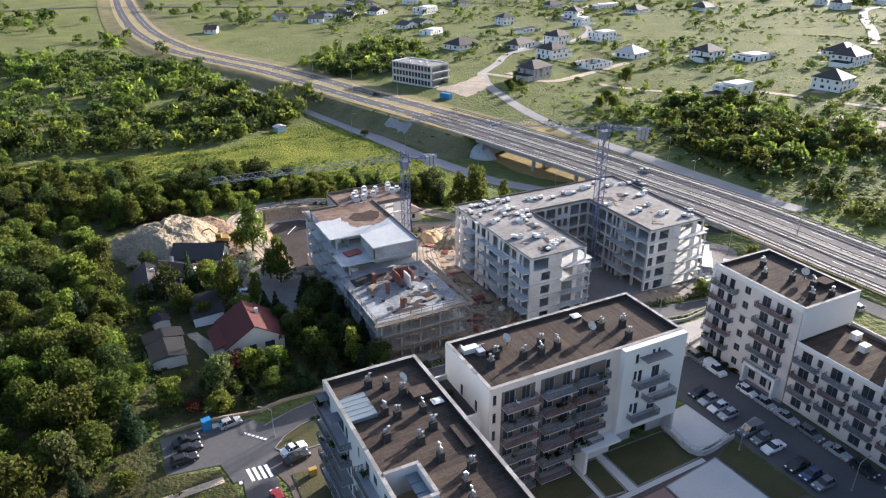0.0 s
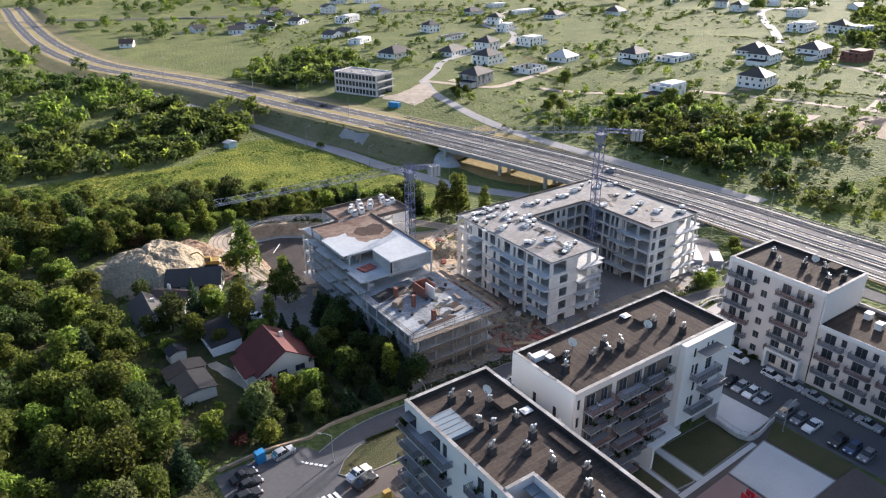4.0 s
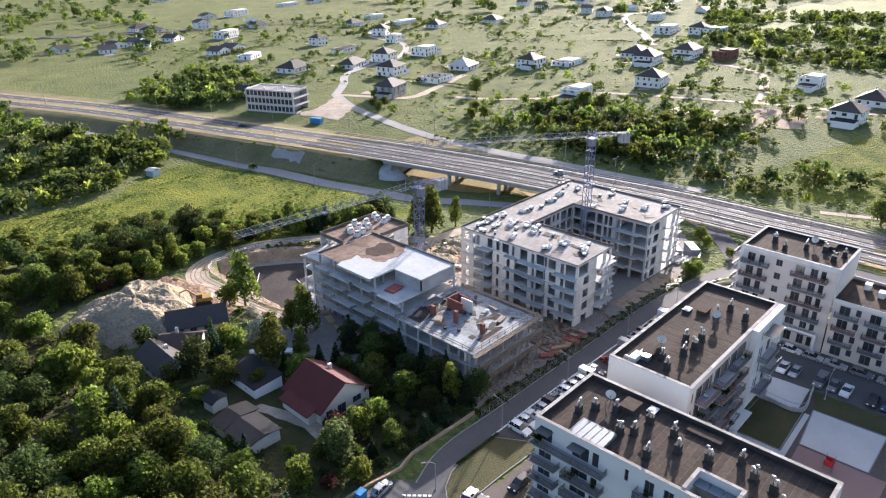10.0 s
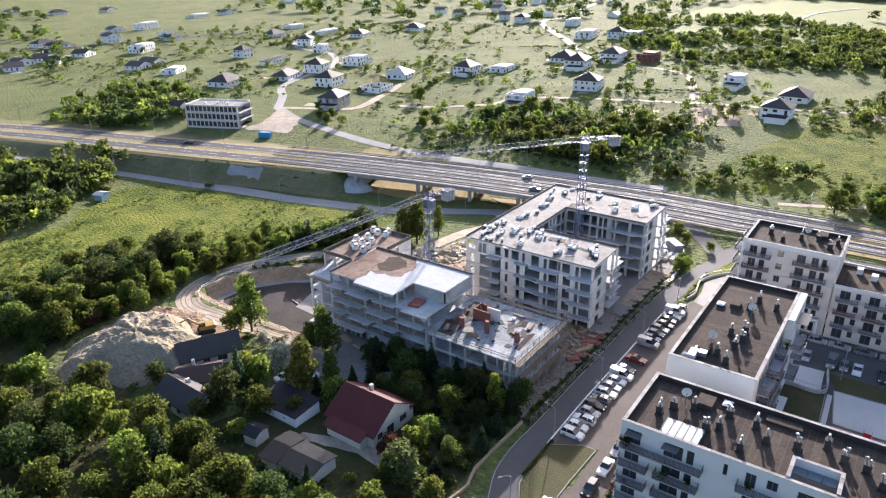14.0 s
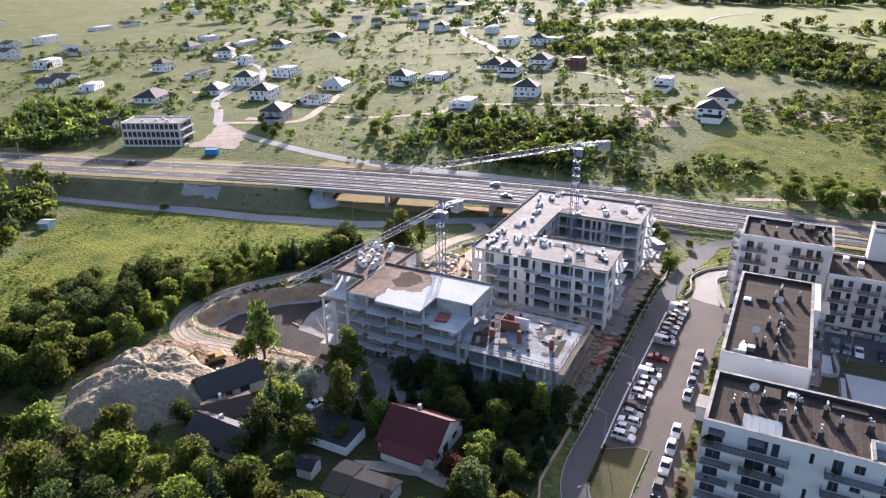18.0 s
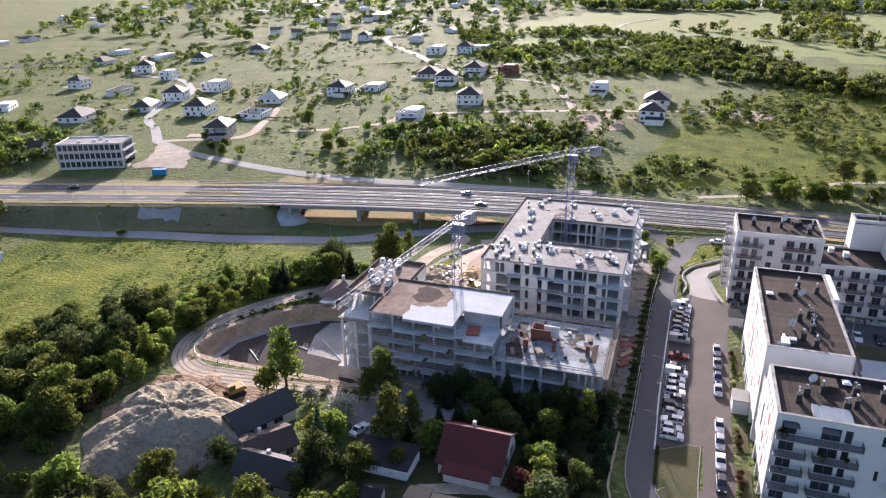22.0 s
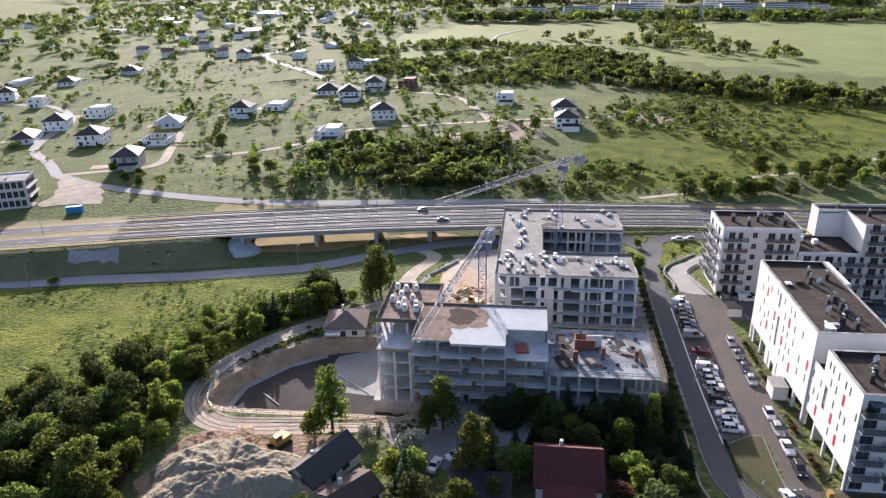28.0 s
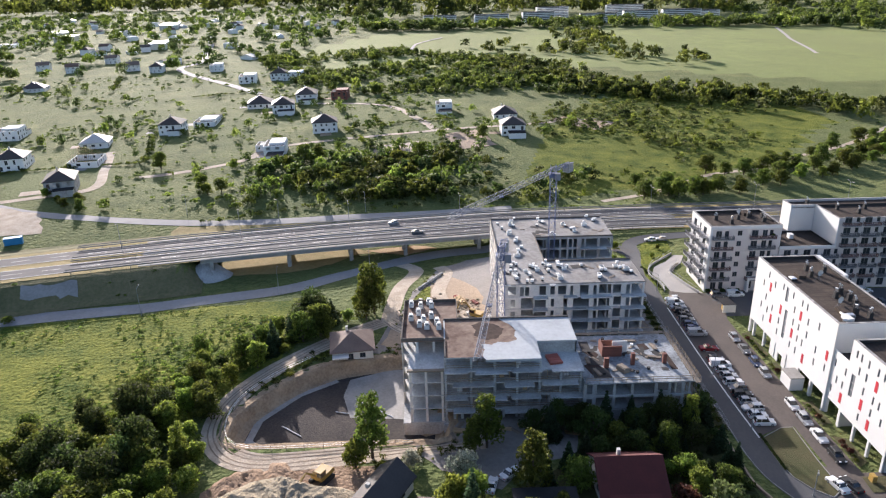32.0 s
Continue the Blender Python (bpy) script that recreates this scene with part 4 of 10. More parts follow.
heap("earth_mound", 10.2, 186.6, 14.2, 18.0, 5.4, -8, SPOIL, "large heap of pale excavated earth with gullies", 4, rough=.10, res=110, peak=(.30, .10))
heap("earth_mound", 22.0, 197.0, 7.0, 5.0, 2.6, 10, EARTH, "heap of brown earth beside the haul road", 9, res=36)
heap("earth_mound", 26.5, 190.5, 4.5, 3.0, 1.1, 40, EARTH, "low ridge of dug brown earth", 10, res=24)
heap("rubble_mound", 84, 158, 6.5, 4.5, 2.4, 30, SPOIL, "heap of rubble and earth behind the shells", 12, res=30, rough=.4)
heap("rubble_mound", 78.6, 163, 4, 3.5, 2.0, 70, SAND, "heap of sand behind the shells", 14, res=24)
heap("rubble_mound", 92, 163, 5, 3.5, 1.6, 0, SPOIL, "heap of rubble and earth behind the shells", 15, res=24, rough=.5)
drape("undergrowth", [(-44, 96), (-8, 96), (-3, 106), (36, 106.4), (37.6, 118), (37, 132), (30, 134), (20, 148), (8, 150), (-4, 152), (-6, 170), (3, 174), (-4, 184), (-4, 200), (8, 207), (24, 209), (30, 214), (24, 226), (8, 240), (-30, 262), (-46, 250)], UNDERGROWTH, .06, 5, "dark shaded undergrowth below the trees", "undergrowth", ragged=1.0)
drape("red_house_path", [(10.5, 116), (13, 116), (14.5, 122), (12.5, 130), (10, 136), (8, 136), (11.5, 124)], TRACK, .12, 2, "pale paved path beside the houses", "path", ragged=.2)
for _p in ([(62.2, 68), (63.5, 68), (63.7, 59.4), (62.0, 59.4)], [(57.2, 68), (58.0, 68), (57.8, 59.4), (57.1, 59.4)], [(57.0, 59.2), (77.6, 59.8), (77.6, 58.9), (57.0, 58.2)]):
    drape("court_path", _p, COURT, .13, 2, "pale slab path between the lawns", "path")
road("site_track", [(96, 174.6), (90, 171), (84.5, 166.5), (77, 161), (72.5, 152), (69.5, 140), (68.5, 124), (68, 108)], 4.6, TRACK, "pale rutted track across the building site", lift=.16)
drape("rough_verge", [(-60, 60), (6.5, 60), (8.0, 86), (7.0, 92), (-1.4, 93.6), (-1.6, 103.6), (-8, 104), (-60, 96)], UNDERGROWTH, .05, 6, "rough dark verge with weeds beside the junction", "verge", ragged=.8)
road("footpath_corner", [(-34, 78), (-18, 84), (-6, 88), (6.8, 89.4)], 1.5, TRACK, "narrow trodden path over the verge", lift=.12)
# wheel ruts pressed into the two dirt tracks
RUT = material("wheel_rut", (.27, .215, .16), .95, spot=(.17, .135, .10), spots=(.3, 2.0), amount=1.0, bump=.15, grain=3, spec=.15)
for _pts, _lift in ((TRACKPTS, .115), ([(96, 174.6), (90, 171), (84.5, 166.5), (77, 161), (72.5, 152), (69.5, 140), (68.5, 124), (68, 108)], .185)):
    _l = smooth_line(_pts, 2.0)
    for _d in (-1.5, -.35, .9, 2.0):
        _j = [(p[0] + .25 * math.sin(k * .31 + _d), p[1] + .25 * math.cos(k * .23 + _d)) for k, p in enumerate(_l)]
        solid("wheel_track", ribbon(Shape(), np.array(_j), _d - .16, _d + .16, lambda x, y, i: ground(x, y) + _lift), RUT, "darker wheel rut in the dirt track", "track", kind="structure")


# ---------------------------------------------------------------- walls with openings, windows and balconies
def pierced(us, zs, open_at, y0, y1, s=None):
    """A plate in x and z, pierced where open_at says so, as one closed skin."""
    s = s or Shape()
    nu, nz = len(us) - 1, len(zs) - 1
    full = [[not open_at((us[i] + us[i + 1]) / 2, (zs[k] + zs[k + 1]) / 2) for k in range(nz)] for i in range(nu)]
    is_full = lambda i, k: 0 <= i < nu and 0 <= k < nz and full[i][k]
    ids, v, f = {}, [], []

    def at(i, k, y):
        if (i, k, y) not in ids:
            ids[i, k, y] = len(v)
            v.append((us[i], y, zs[k]))
        return ids[i, k, y]
    for i in range(nu):
        for k in range(nz):
            if not full[i][k]:
                continue
            f.append((at(i, k, y0), at(i + 1, k, y0), at(i + 1, k + 1, y0), at(i, k + 1, y0)))
            f.append((at(i, k, y1), at(i, k + 1, y1), at(i + 1, k + 1, y1), at(i + 1, k, y1)))
            if not is_full(i - 1, k):
                f.append((at(i, k, y0), at(i, k + 1, y0), at(i, k + 1, y1), at(i, k, y1)))
            if not is_full(i + 1, k):
                f.append((at(i + 1, k, y0), at(i + 1, k, y1), at(i + 1, k + 1, y1), at(i + 1, k + 1, y0)))
            if not is_full(i, k - 1):
                f.append((at(i, k, y0), at(i, k, y1), at(i + 1, k, y1), at(i + 1, k, y0)))
            if not is_full(i, k + 1):
                f.append((at(i, k + 1, y0), at(i + 1, k + 1, y0), at(i + 1, k + 1, y1), at(i, k + 1, y1)))
    return s.add(v, f)


def wall_shape(width, z0, z1, holes, thick=.3, trim=0.0, d0=0.0):
    """A wall in its own plane: u along x, outside towards -y. holes: (u0, u1, z0, z1)."""
    us = sorted({round(u, 4) for u in (trim, width - trim, *(min(max(u, trim), width - trim) for h in holes for u in h[:2]))})
    zs = sorted({round(z, 4) for z in (z0, z1, *(min(max(z, z0), z1) for h in holes for z in h[2:]))})
    return pierced(us, zs, lambda u, z: any(h[0] < u < h[1] and h[2] < z < h[3] for h in holes), d0, d0 + thick)


def face_at(x, y, turn):
    return Matrix.Translation((x, y, 0)) @ Matrix.Rotation(radians(turn), 4, "Z")


_cache = {}


def window_part(parent, m, u, z, w, h, casing=FRAME, name="window", label="", plain=False, glass=GLASS):
    key = ("window", round(w, 2), round(h, 2), casing.name, plain, glass.name)
    if key not in _cache:
        p, t = Shape(), .07
        us = [0, t, w - t, w] if w <= 1.25 else [0, t, w / 2 - .04, w / 2 + .04, w - t, w]
        f = pierced(us, [0, t, h - t, h], lambda u, z: t < z < h - t and t < u < w - t and not (w > 1.25 and abs(u - w / 2) < .04), .08, .19)
        p.box(t - .01, .13, t - .01, w - t + .01, .15, h - t + .01)
        if plain:
            f.add(p.v, p.f, 1)
            _cache[key] = (f.mesh(name, [casing, glass]), None)
        else:
            _cache[key] = (f.mesh(name, casing), p.mesh("pane", glass))
    ob = part(name, _cache[key][0], None, parent, label, m @ Matrix.Translation((u, 0, z)))
    if not plain:
        part("pane", _cache[key][1], None, ob)
    return ob


def balcony_part(parent, m, u, z, w, depth, rail=RAILGLASS, clutter=True):
    """A cantilevered slab with posts, handrail and infill panels."""
    key = ("balcony", round(w, 2), round(depth, 2))
    if key not in _cache:
        s, r, q = Shape(), Shape(), Shape()
        s.box(0, -depth, -.17, w, 0, 0)
        n = max(2, int(w / 1.1))
        us = [0.0]
        for i in range(n):
            us += [.05 + (w - .05) * i / n, (w - .05) * (i + 1) / n]
        us.append(w)
        us = sorted(set(round(u, 3) for u in us))
        solid_u = lambda u: any(abs(u - (.025 + (w - .05) * i / n)) < .03 for i in range(n + 1))
        r = pierced(us, [0, .06, 1.05, 1.11], lambda u, z: .06 < z < 1.05 and not solid_u(u), -depth + .02, -depth + .07)
        for length, turn in ((w - .06, False), (depth - .1, True), (depth - .1, True)):   # barred infill: front and both ends
            k = int(length / .17)
            us = sorted({round(u, 4) for i in range(k) for u in (i * length / k, i * length / k + .075)} | {length})
            g = pierced(us, [.08, .14, .95, 1.0], lambda u, z: .14 < z < .95 and (u % (length / k)) > .075, 0, .02)
            if turn:
                x0 = .03 if q.v and len(q.v) == front else w - .05
                q.add([(x0 + y, -.08 - u, z) for u, y, z in g.v], [f[::-1] for f in g.f])
            else:
                q.add([(.03 + u, -depth + .075 + y, z) for u, y, z in g.v], g.f)
                front = len(q.v)
        _cache[key] = (s.mesh("balcony", GREYR), r.mesh("railing", RAIL), q.mesh("balustrade", RAILGLASS), q.mesh("balustrade", RAILRED))
    c = _cache[key]
    ob = part("balcony", c[0], None, parent, "", m @ Matrix.Translation((u, 0, z)))
    part("railing", c[1], None, ob)
    part("balustrade", c[3] if rail is RAILRED else c[2], None, ob)
    return ob


def facade(parent, m, width, z0, z1, floors, cols, mat, trim=0.0, holes=(), name="wall", casing=FRAME, thick=.3, dark=()):
    """A storeyed wall. floors: floor levels; cols: (kind, u0, u1, sill, head, skip floors, depth)."""
    cut = list(holes)
    jobs = []
    for kind, u0, u1, sill, head, skip, depth in cols:
        for k, fz in enumerate(floors):
            if k in skip:
                continue
            if kind in ("win", "balc"):
                cut.append((u0, u1, fz + sill, fz + head))
                jobs.append((kind, u0, u1, fz, sill, head, depth, k))
            elif kind == "slab":
                jobs.append((kind, u0, u1, fz, sill, head, depth, k))
    part(name, wall_shape(width, z0, z1, cut, thick, trim), mat, parent, at=m)
    # Thin dark plates on the flat wall, recess shade put into their colour.
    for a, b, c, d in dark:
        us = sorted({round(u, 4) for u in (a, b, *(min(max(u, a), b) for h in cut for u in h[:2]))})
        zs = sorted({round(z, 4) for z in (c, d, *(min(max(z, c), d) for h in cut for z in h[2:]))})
        part("dark_render", pierced(us, zs, lambda u, z: any(h[0] < u < h[1] and h[2] < z < h[3] for h in cut), -.03, -.003), LOGGIA, parent, "dark brown wall panel painting the balcony recess shade", m)
    for kind, u0, u1, fz, sill, head, depth, k in jobs:
        if kind == "slab":
            balcony_part(parent, m, u0, fz + .02, u1 - u0, depth, RAILRED if mat is BEIGE and (k + int(u0)) % 2 == 0 else RAILGLASS)
        else:
            window_part(parent, m, u0, fz + sill, u1 - u0, head - sill, casing)


def coping_run(parent, x0, y0, x1, y1, z, w=.55, mat=COPING, piece=1.25):
    """Sheet coping on a parapet, piece by piece."""
    n = max(1, round(math.hypot(x1 - x0, y1 - y0) / piece))
    length = math.hypot(x1 - x0, y1 - y0) / n
    key = ("coping", round(length, 2), w, mat.name)
    if key not in _cache:
        _cache[key] = Shape().box(.012, -w / 2, 0, length - .012, w / 2, .06).box(length - .05, -w / 2 - .01, .0, length + .03, w / 2 + .01, .075).mesh("coping_sheet", mat)
    a = math.degrees(math.atan2(y1 - y0, x1 - x0))
    for i in range(n):
        part("coping_sheet", _cache[key], None, parent, "", Matrix.Translation((x0 + (x1 - x0) * i / n, y0 + (y1 - y0) * i / n, z)) @ Matrix.Rotation(radians(a), 4, "Z"))


def flat_roof(parent, x0, y0, x1, y1, z, along="y", hole=None, lining=.62):
    """A bitumen roof of lapped sheets on a slab."""
    if hole:
        hx0, hy0, hx1, hy1 = hole
        s = Shape().box(x0, y0, z - .3, x1, hy0, z - .01).box(x0, hy1, z - .3, x1, y1, z - .01).box(x0, hy0, z - .3, hx0, hy1, z - .01).box(hx1, hy0, z - .3, x1, hy1, z - .01)
    else:
        s = Shape().box(x0, y0, z - .3, x1, y1, z - .01)
    part("roof_slab", s, STACK, parent)
    for a in ((x0, y0, x1, y0 + .02), (x0, y1 - .02, x1, y1), (x0, y0 + .02, x0 + .02, y1 - .02), (x1 - .02, y0 + .02, x1, y1 - .02)):
        part("parapet_lining", Shape().box(a[0], a[1], z - .005, a[2], a[3], z + lining), STACK, parent)
    L, W = (y1 - y0, x1 - x0) if along == "y" else (x1 - x0, y1 - y0)
    n = round(W / 1.0)
    w = W / n
    r = random.Random(int(x0 * 7 + y0))
    for i in range(n):
        a = 0.0
        while a < L - .01:
            b = L if L - a < 9 else min(L, a + r.choice((5.0, 7.5)))
            if hole:
                ha0, ha1, hw0, hw1 = (hole[1] - y0, hole[3] - y0, hole[0] - x0, hole[2] - x0) if along == "y" else (hole[0] - x0, hole[2] - x0, hole[1] - y0, hole[3] - y0)
                if i * w < hw1 and (i + 1) * w > hw0:
                    if ha0 <= a < ha1 - .01:
                        a = ha1
                        continue
                    if a < ha0 < b:
                        b = ha0
            key = ("sheet", round(b - a, 2), round(w, 3), along)
            if key not in _cache:
                q = Shape()
                if along == "y":
                    q.box(0, 0, 0, w, b - a, .012, 0).box(-.01, 0, .012, .035, b - a, .018, 1)
                else:
                    q.box(0, 0, 0, b - a, w, .012, 0).box(0, -.01, .012, b - a, .035, .018, 1)
                _cache[key] = q.mesh("roof_sheet", [MEMBRANE, LAPLINE])
            at = (x0 + i * w, y0 + a, z + r.uniform(0, .008)) if along == "y" else (x0 + a, y0 + i * w, z + r.uniform(0, .008))
            part("roof_sheet", _cache[key], None, parent, "", at)
            a = b


def stack(x, y, z, w=.9, d=.7, h=1.3, cowls=2, turn=0.0):
    """A clad chimney stack with bright rotating cowls."""
    ob = thing("chimney_stack", (x, y, z), "dark clad chimney stack with bright metal cowls", "chimney", "roof stacks", turn=turn)
    s = Shape().box(-w / 2, -d / 2, 0, w / 2, d / 2, h).box(-w / 2 - .07, -d / 2 - .07, h, w / 2 + .07, d / 2 + .07, h + .1)
    s.box(-w / 2 - .12, -d / 2 - .12, 0, w / 2 + .12, d / 2 + .12, .18)
    part("body", s, STACK, ob)
    for i in range(cowls):
        cx = (i - (cowls - 1) / 2) * (w / max(1, cowls))
        up = (.30, .62, .42, .80)[(i + int(x * 3)) % 4]
        q = Shape().tube((cx, 0, h + .1), (cx, 0, h + .1 + up), .10, .10, 8).tube((cx, 0, h + .1 + up), (cx, 0, h + .16 + up), .10, .19, 8).ball((cx, 0, h + .27 + up), .20, 8, 5, squash=.8)
        q.tube((cx, 0, h + .24 + up), (cx + .32, .05, h + .30 + up), .11, .13, 8)
        part("cowl", q, COWL, ob, "bright metal cowl")
    return ob


def dish(x, y, z, turn=200.0, r=.75):
    """A satellite dish on a tripod."""
    ob = thing("satellite_dish", (x, y, z), "pale satellite dish on a tripod mast", "dish", turn=turn)
    s = Shape().tube((0, 0, 0), (0, 0, 1.9), .05, .05, 6)
    for a in (0, 120, 240):
        s.tube((.8 * math.cos(radians(a)), .8 * math.sin(radians(a)), .03), (0, 0, 1.0), .035, .035, 5)
    part("mast", s, RAIL, ob)
    v, f, n = [], [], 14
    for i, (rr, dd) in enumerate(((.0, 0), (.4, .05), (.75, .14), (1, .26))):
        for k in range(n):
            a = 2 * math.pi * k / n
            v.append((dd * r + .12, rr * r * math.cos(a), 1.9 + rr * r * math.sin(a)))
    for i in range(3):
        f += [(i * n + k, i * n + (k + 1) % n, (i + 1) * n + (k + 1) % n, (i + 1) * n + k) for k in range(n)]
    k0 = len(v)
    v += [(x - .05, y, z) for x, y, z in v]
    f += [tuple(j + k0 for j in q[::-1]) for q in f]
    part("reflector", Shape().add(v, f), FOAM, ob)
    part("feed_arm", Shape().tube((.12, 0, 1.9 - r), (r * .9, 0, 1.75), .03, .03, 5).box(r * .85, -.07, 1.7, r, .07, 1.85), RAIL, ob)
    return ob


def roof_hatch(x, y, z, w=1.5, d=1.2):
    ob = thing("roof_hatch", (x, y, z), "white domed roof hatch on an upstand", "hatch")
    part("upstand", Shape().box(-w / 2, -d / 2, 0, w / 2, d / 2, .4), STACK, ob)
    s = Shape().box(-w / 2 - .06, -d / 2 - .06, .4, w / 2 + .06, d / 2 + .06, .5)
    s.add([(-w / 2, -d / 2, .5), (w / 2, -d / 2, .5), (w / 2, d / 2, .5), (-w / 2, d / 2, .5), (-w / 4, -d / 4, .62), (w / 4, -d / 4, .62), (w / 4, d / 4, .62), (-w / 4, d / 4, .62)],
          [(0, 1, 5, 4), (1, 2, 6, 5), (2, 3, 7, 6), (3, 0, 4, 7), (4, 5, 6, 7)])
    part("dome", s, FOAM, ob)
    return ob


def low_duct(x, y, z, w, d, h=.9):
    return solid("roof_housing", Shape().box(-w / 2, -d / 2, 0, w / 2, d / 2, h).box(-w / 2 - .1, -d / 2 - .1, h, w / 2 + .1, d / 2 + .1, h + .08),
                 MEMBRANE, "low bitumen-covered plant housing on the roof", "roof housing", at=pose(x, y, z))


FH = 3.08
LEVELS = [.9 + FH * k for k in range(6)]

# ---- the white corner block beside the street
b5 = thing("apartment_block", (21.7, 46.0, 0), "white rendered six-storey apartment block with balconies", "building", "white apartment blocks")
W5, D5, T5 = 14.7, 35.7, 19.7
# street side: narrow windows and red panels set at random heights
def street_face(parent, m, width, z0, z1, rows, panels, wide=(), trim=0.0):
    """The street side: rows of (height, places along the wall) of slit windows, red panels by their middles, and tall glazing."""
    cut = [(u - .27, u + .27, z - .82, z + .82) for z, us in rows for u in us]
    part("wall", wall_shape(width, z0, z1, cut + list(wide), .3, trim), WHITE, parent, at=m)
    for a, b, c, d in cut:
        window_part(parent, m, a, c, b - a, d - c, GREYCASE, glass=PALEPANE)
    for a, b, c, d in wide:
        window_part(parent, m, a, c, b - a, d - c, GREYCASE, glass=PALEPANE, label="tall stairwell glazing")
        for k in range(1, int((d - c) / 1.5)):
            part("transom", Shape().box(a + .07, .06, c + k * 1.5 - .05, b - .07, .12, c + k * 1.5 + .05), GREYCASE, parent, at=m)
    for u, z in panels:
        part("red_panel", Shape().box(u - .42, -.03, z - 1.1, u + .42, .0, z + 1.1), RED, parent, "deep red facade panel", m)


street_face(b5, face_at(W5, D5, 180), W5, 3.9, T5, [(17.5, (1.9, 3.4, 5.7, 8.6, 10.4)), (14.7, (3.4, 5.7, 13.8)), (11.7, (5.6, 8.7, 10.5)), (9.1, (8.7, 11.8)), (6.1, (5.6,))],
            [(8.8, 14.7), (5.7, 8.9), (8.6, 6.4)], [(1.5, 2.7, 8.4, 13.2)])
for _u in (0.0, 4.6, 9.4, 14.2):
    part("pier", Shape().box(_u, D5 - .5, 0, _u + .5, D5, 3.9), WHITE, b5)
part("recessed_wall", Shape().box(.3, D5 - 4.2, 0, W5 - .3, D5 - 3.9, 3.9), GREYR, b5)
part("soffit", Shape().box(.3, D5 - 4.0, 3.7, W5 - .3, D5 - .3, 3.9), WHITE, b5)
# front with balconies, seen from the west; u runs from the street corner southwards
_m5 = face_at(0, D5, 270)
_cols = [("balc", .9, 3.0, .1, 2.35, (), 0), ("balc", 6.3, 8.9, .1, 2.35, (), 0), ("balc", 9.4, 10.4, .1, 2.35, (), 0), ("win", 14.2, 14.75, .6, 2.4, (0, 2, 4), 0),
         ("balc", 17.0, 18.3, .1, 2.35, (), 0), ("win", 19.6, 20.9, .9, 2.35, (), 0), ("balc", 23.2, 25.4, .1, 2.35, (), 0), ("balc", 28.2, 30.4, .1, 2.35, (), 0), ("win", 32.5, 33.8, .9, 2.3, (), 0),
         ("slab", .2, 4.6, 0, 0, (0, 5), 1.7), ("slab", 5.6, 11.6, 0, 0, (0, 5), 1.7), ("slab", .1, 11.8, 0, 0, (0, 1, 2, 3, 4), 1.7),
         ("slab", 16.2, 26.2, 0, 0, (0, 1, 3, 4), 1.6), ("slab", 16.2, 21.4, 0, 0, (0, 2, 5), 1.6), ("slab", 22.6, 26.2, 0, 0, (0, 2, 5), 1.6), ("slab", 27.4, 31.2, 0, 0, (0,), 1.6)]
facade(b5, _m5, D5, 0, T5, LEVELS, _cols, WHITE, trim=.3)
facade(b5, face_at(0, 0, 0), W5, 0, T5, LEVELS, [("win", 3, 4.4, .9, 2.3, (), 0), ("win", 9, 10.4, .9, 2.3, (), 0)], WHITE)
facade(b5, face_at(W5, 0, 90), D5, 0, T5, LEVELS, [("balc", 2 + 5.2 * i, 4.2 + 5.2 * i, .1, 2.35, (), 0) for i in range(6)], WHITE, trim=.3)
for _u in (1.0, 6.2):
    part("glass_canopy", Shape().box(_u, -1.5, 18.45, _u + 2.2, -.02, 18.50), RAILGLASS, b5, "glass canopy over the top balcony", _m5)
_hole5 = (.6, D5 - 27.5, 5.2, D5 - 21.5)
flat_roof(b5, .3, .3, W5 - .3, D5 - .3, T5 - .85, "x", _hole5, .8)
for _a in ((.28, 0, .28, D5), (W5 - .28, 0, W5 - .28, D5)):
    coping_run(b5, *_a, T5)
for _a in ((.6, .28, W5 - .6, .28), (.6, D5 - .28, W5 - .6, D5 - .28)):
    coping_run(b5, *_a, T5)
# light well cut into the roof, with a glazed lid
_h = _hole5
_s = Shape().box(_h[0], _h[1], 15.6, _h[2], _h[3], 15.8)
for _a in ((_h[0], _h[1], _h[2], _h[1] + .3), (_h[0], _h[3] - .3, _h[2], _h[3]), (_h[2] - .3, _h[1] + .3, _h[2], _h[3] - .3)):
    _s.box(_a[0], _a[1], 15.8, _a[2], _a[3], T5 + .12)
part("light_well", _s, WHITE, b5, "white walls of a sunken roof terrace")
for _a in ((_h[0], _h[1] + .15, _h[2], _h[1] + .15), (_h[0], _h[3] - .15, _h[2], _h[3] - .15), (_h[2] - .15, _h[1] + .45, _h[2] - .15, _h[3] - .45)):
    coping_run(b5, *_a, T5 + .125, .5)
part("terrace_floor", Shape().box(_h[0] + .1, _h[1] + .3, 15.8, _h[2] - .3, _h[3] - .3, 15.85), TIMBER, b5)
_s = Shape()
for _i in range(3):
    _s.box(_h[0] + 2.6, _h[1] + .5 + _i * 1.75, 18.6, _h[2] - .35, _h[1] + 2.1 + _i * 1.75, 18.68)
part("glass_lid", _s, PALEGLASS, b5, "pale glazed lid over part of the terrace")
# glazed skylight near the street corner
_s, _q = Shape(), Shape()
for _i in range(5):
    _s.box(.5 + .0, D5 - 10.4 + _i * 1.05, 19.0, 4.4, D5 - 9.4 + _i * 1.05, 19.55)
    _q.box(.45, D5 - 9.42 + _i * 1.05, 19.0, 4.45, D5 - 9.34 + _i * 1.05, 19.62)
part("skylight", _s, PALEGLASS, b5, "pale blue glazed skylight", )
part("skylight_frame", _q, COPING, b5)

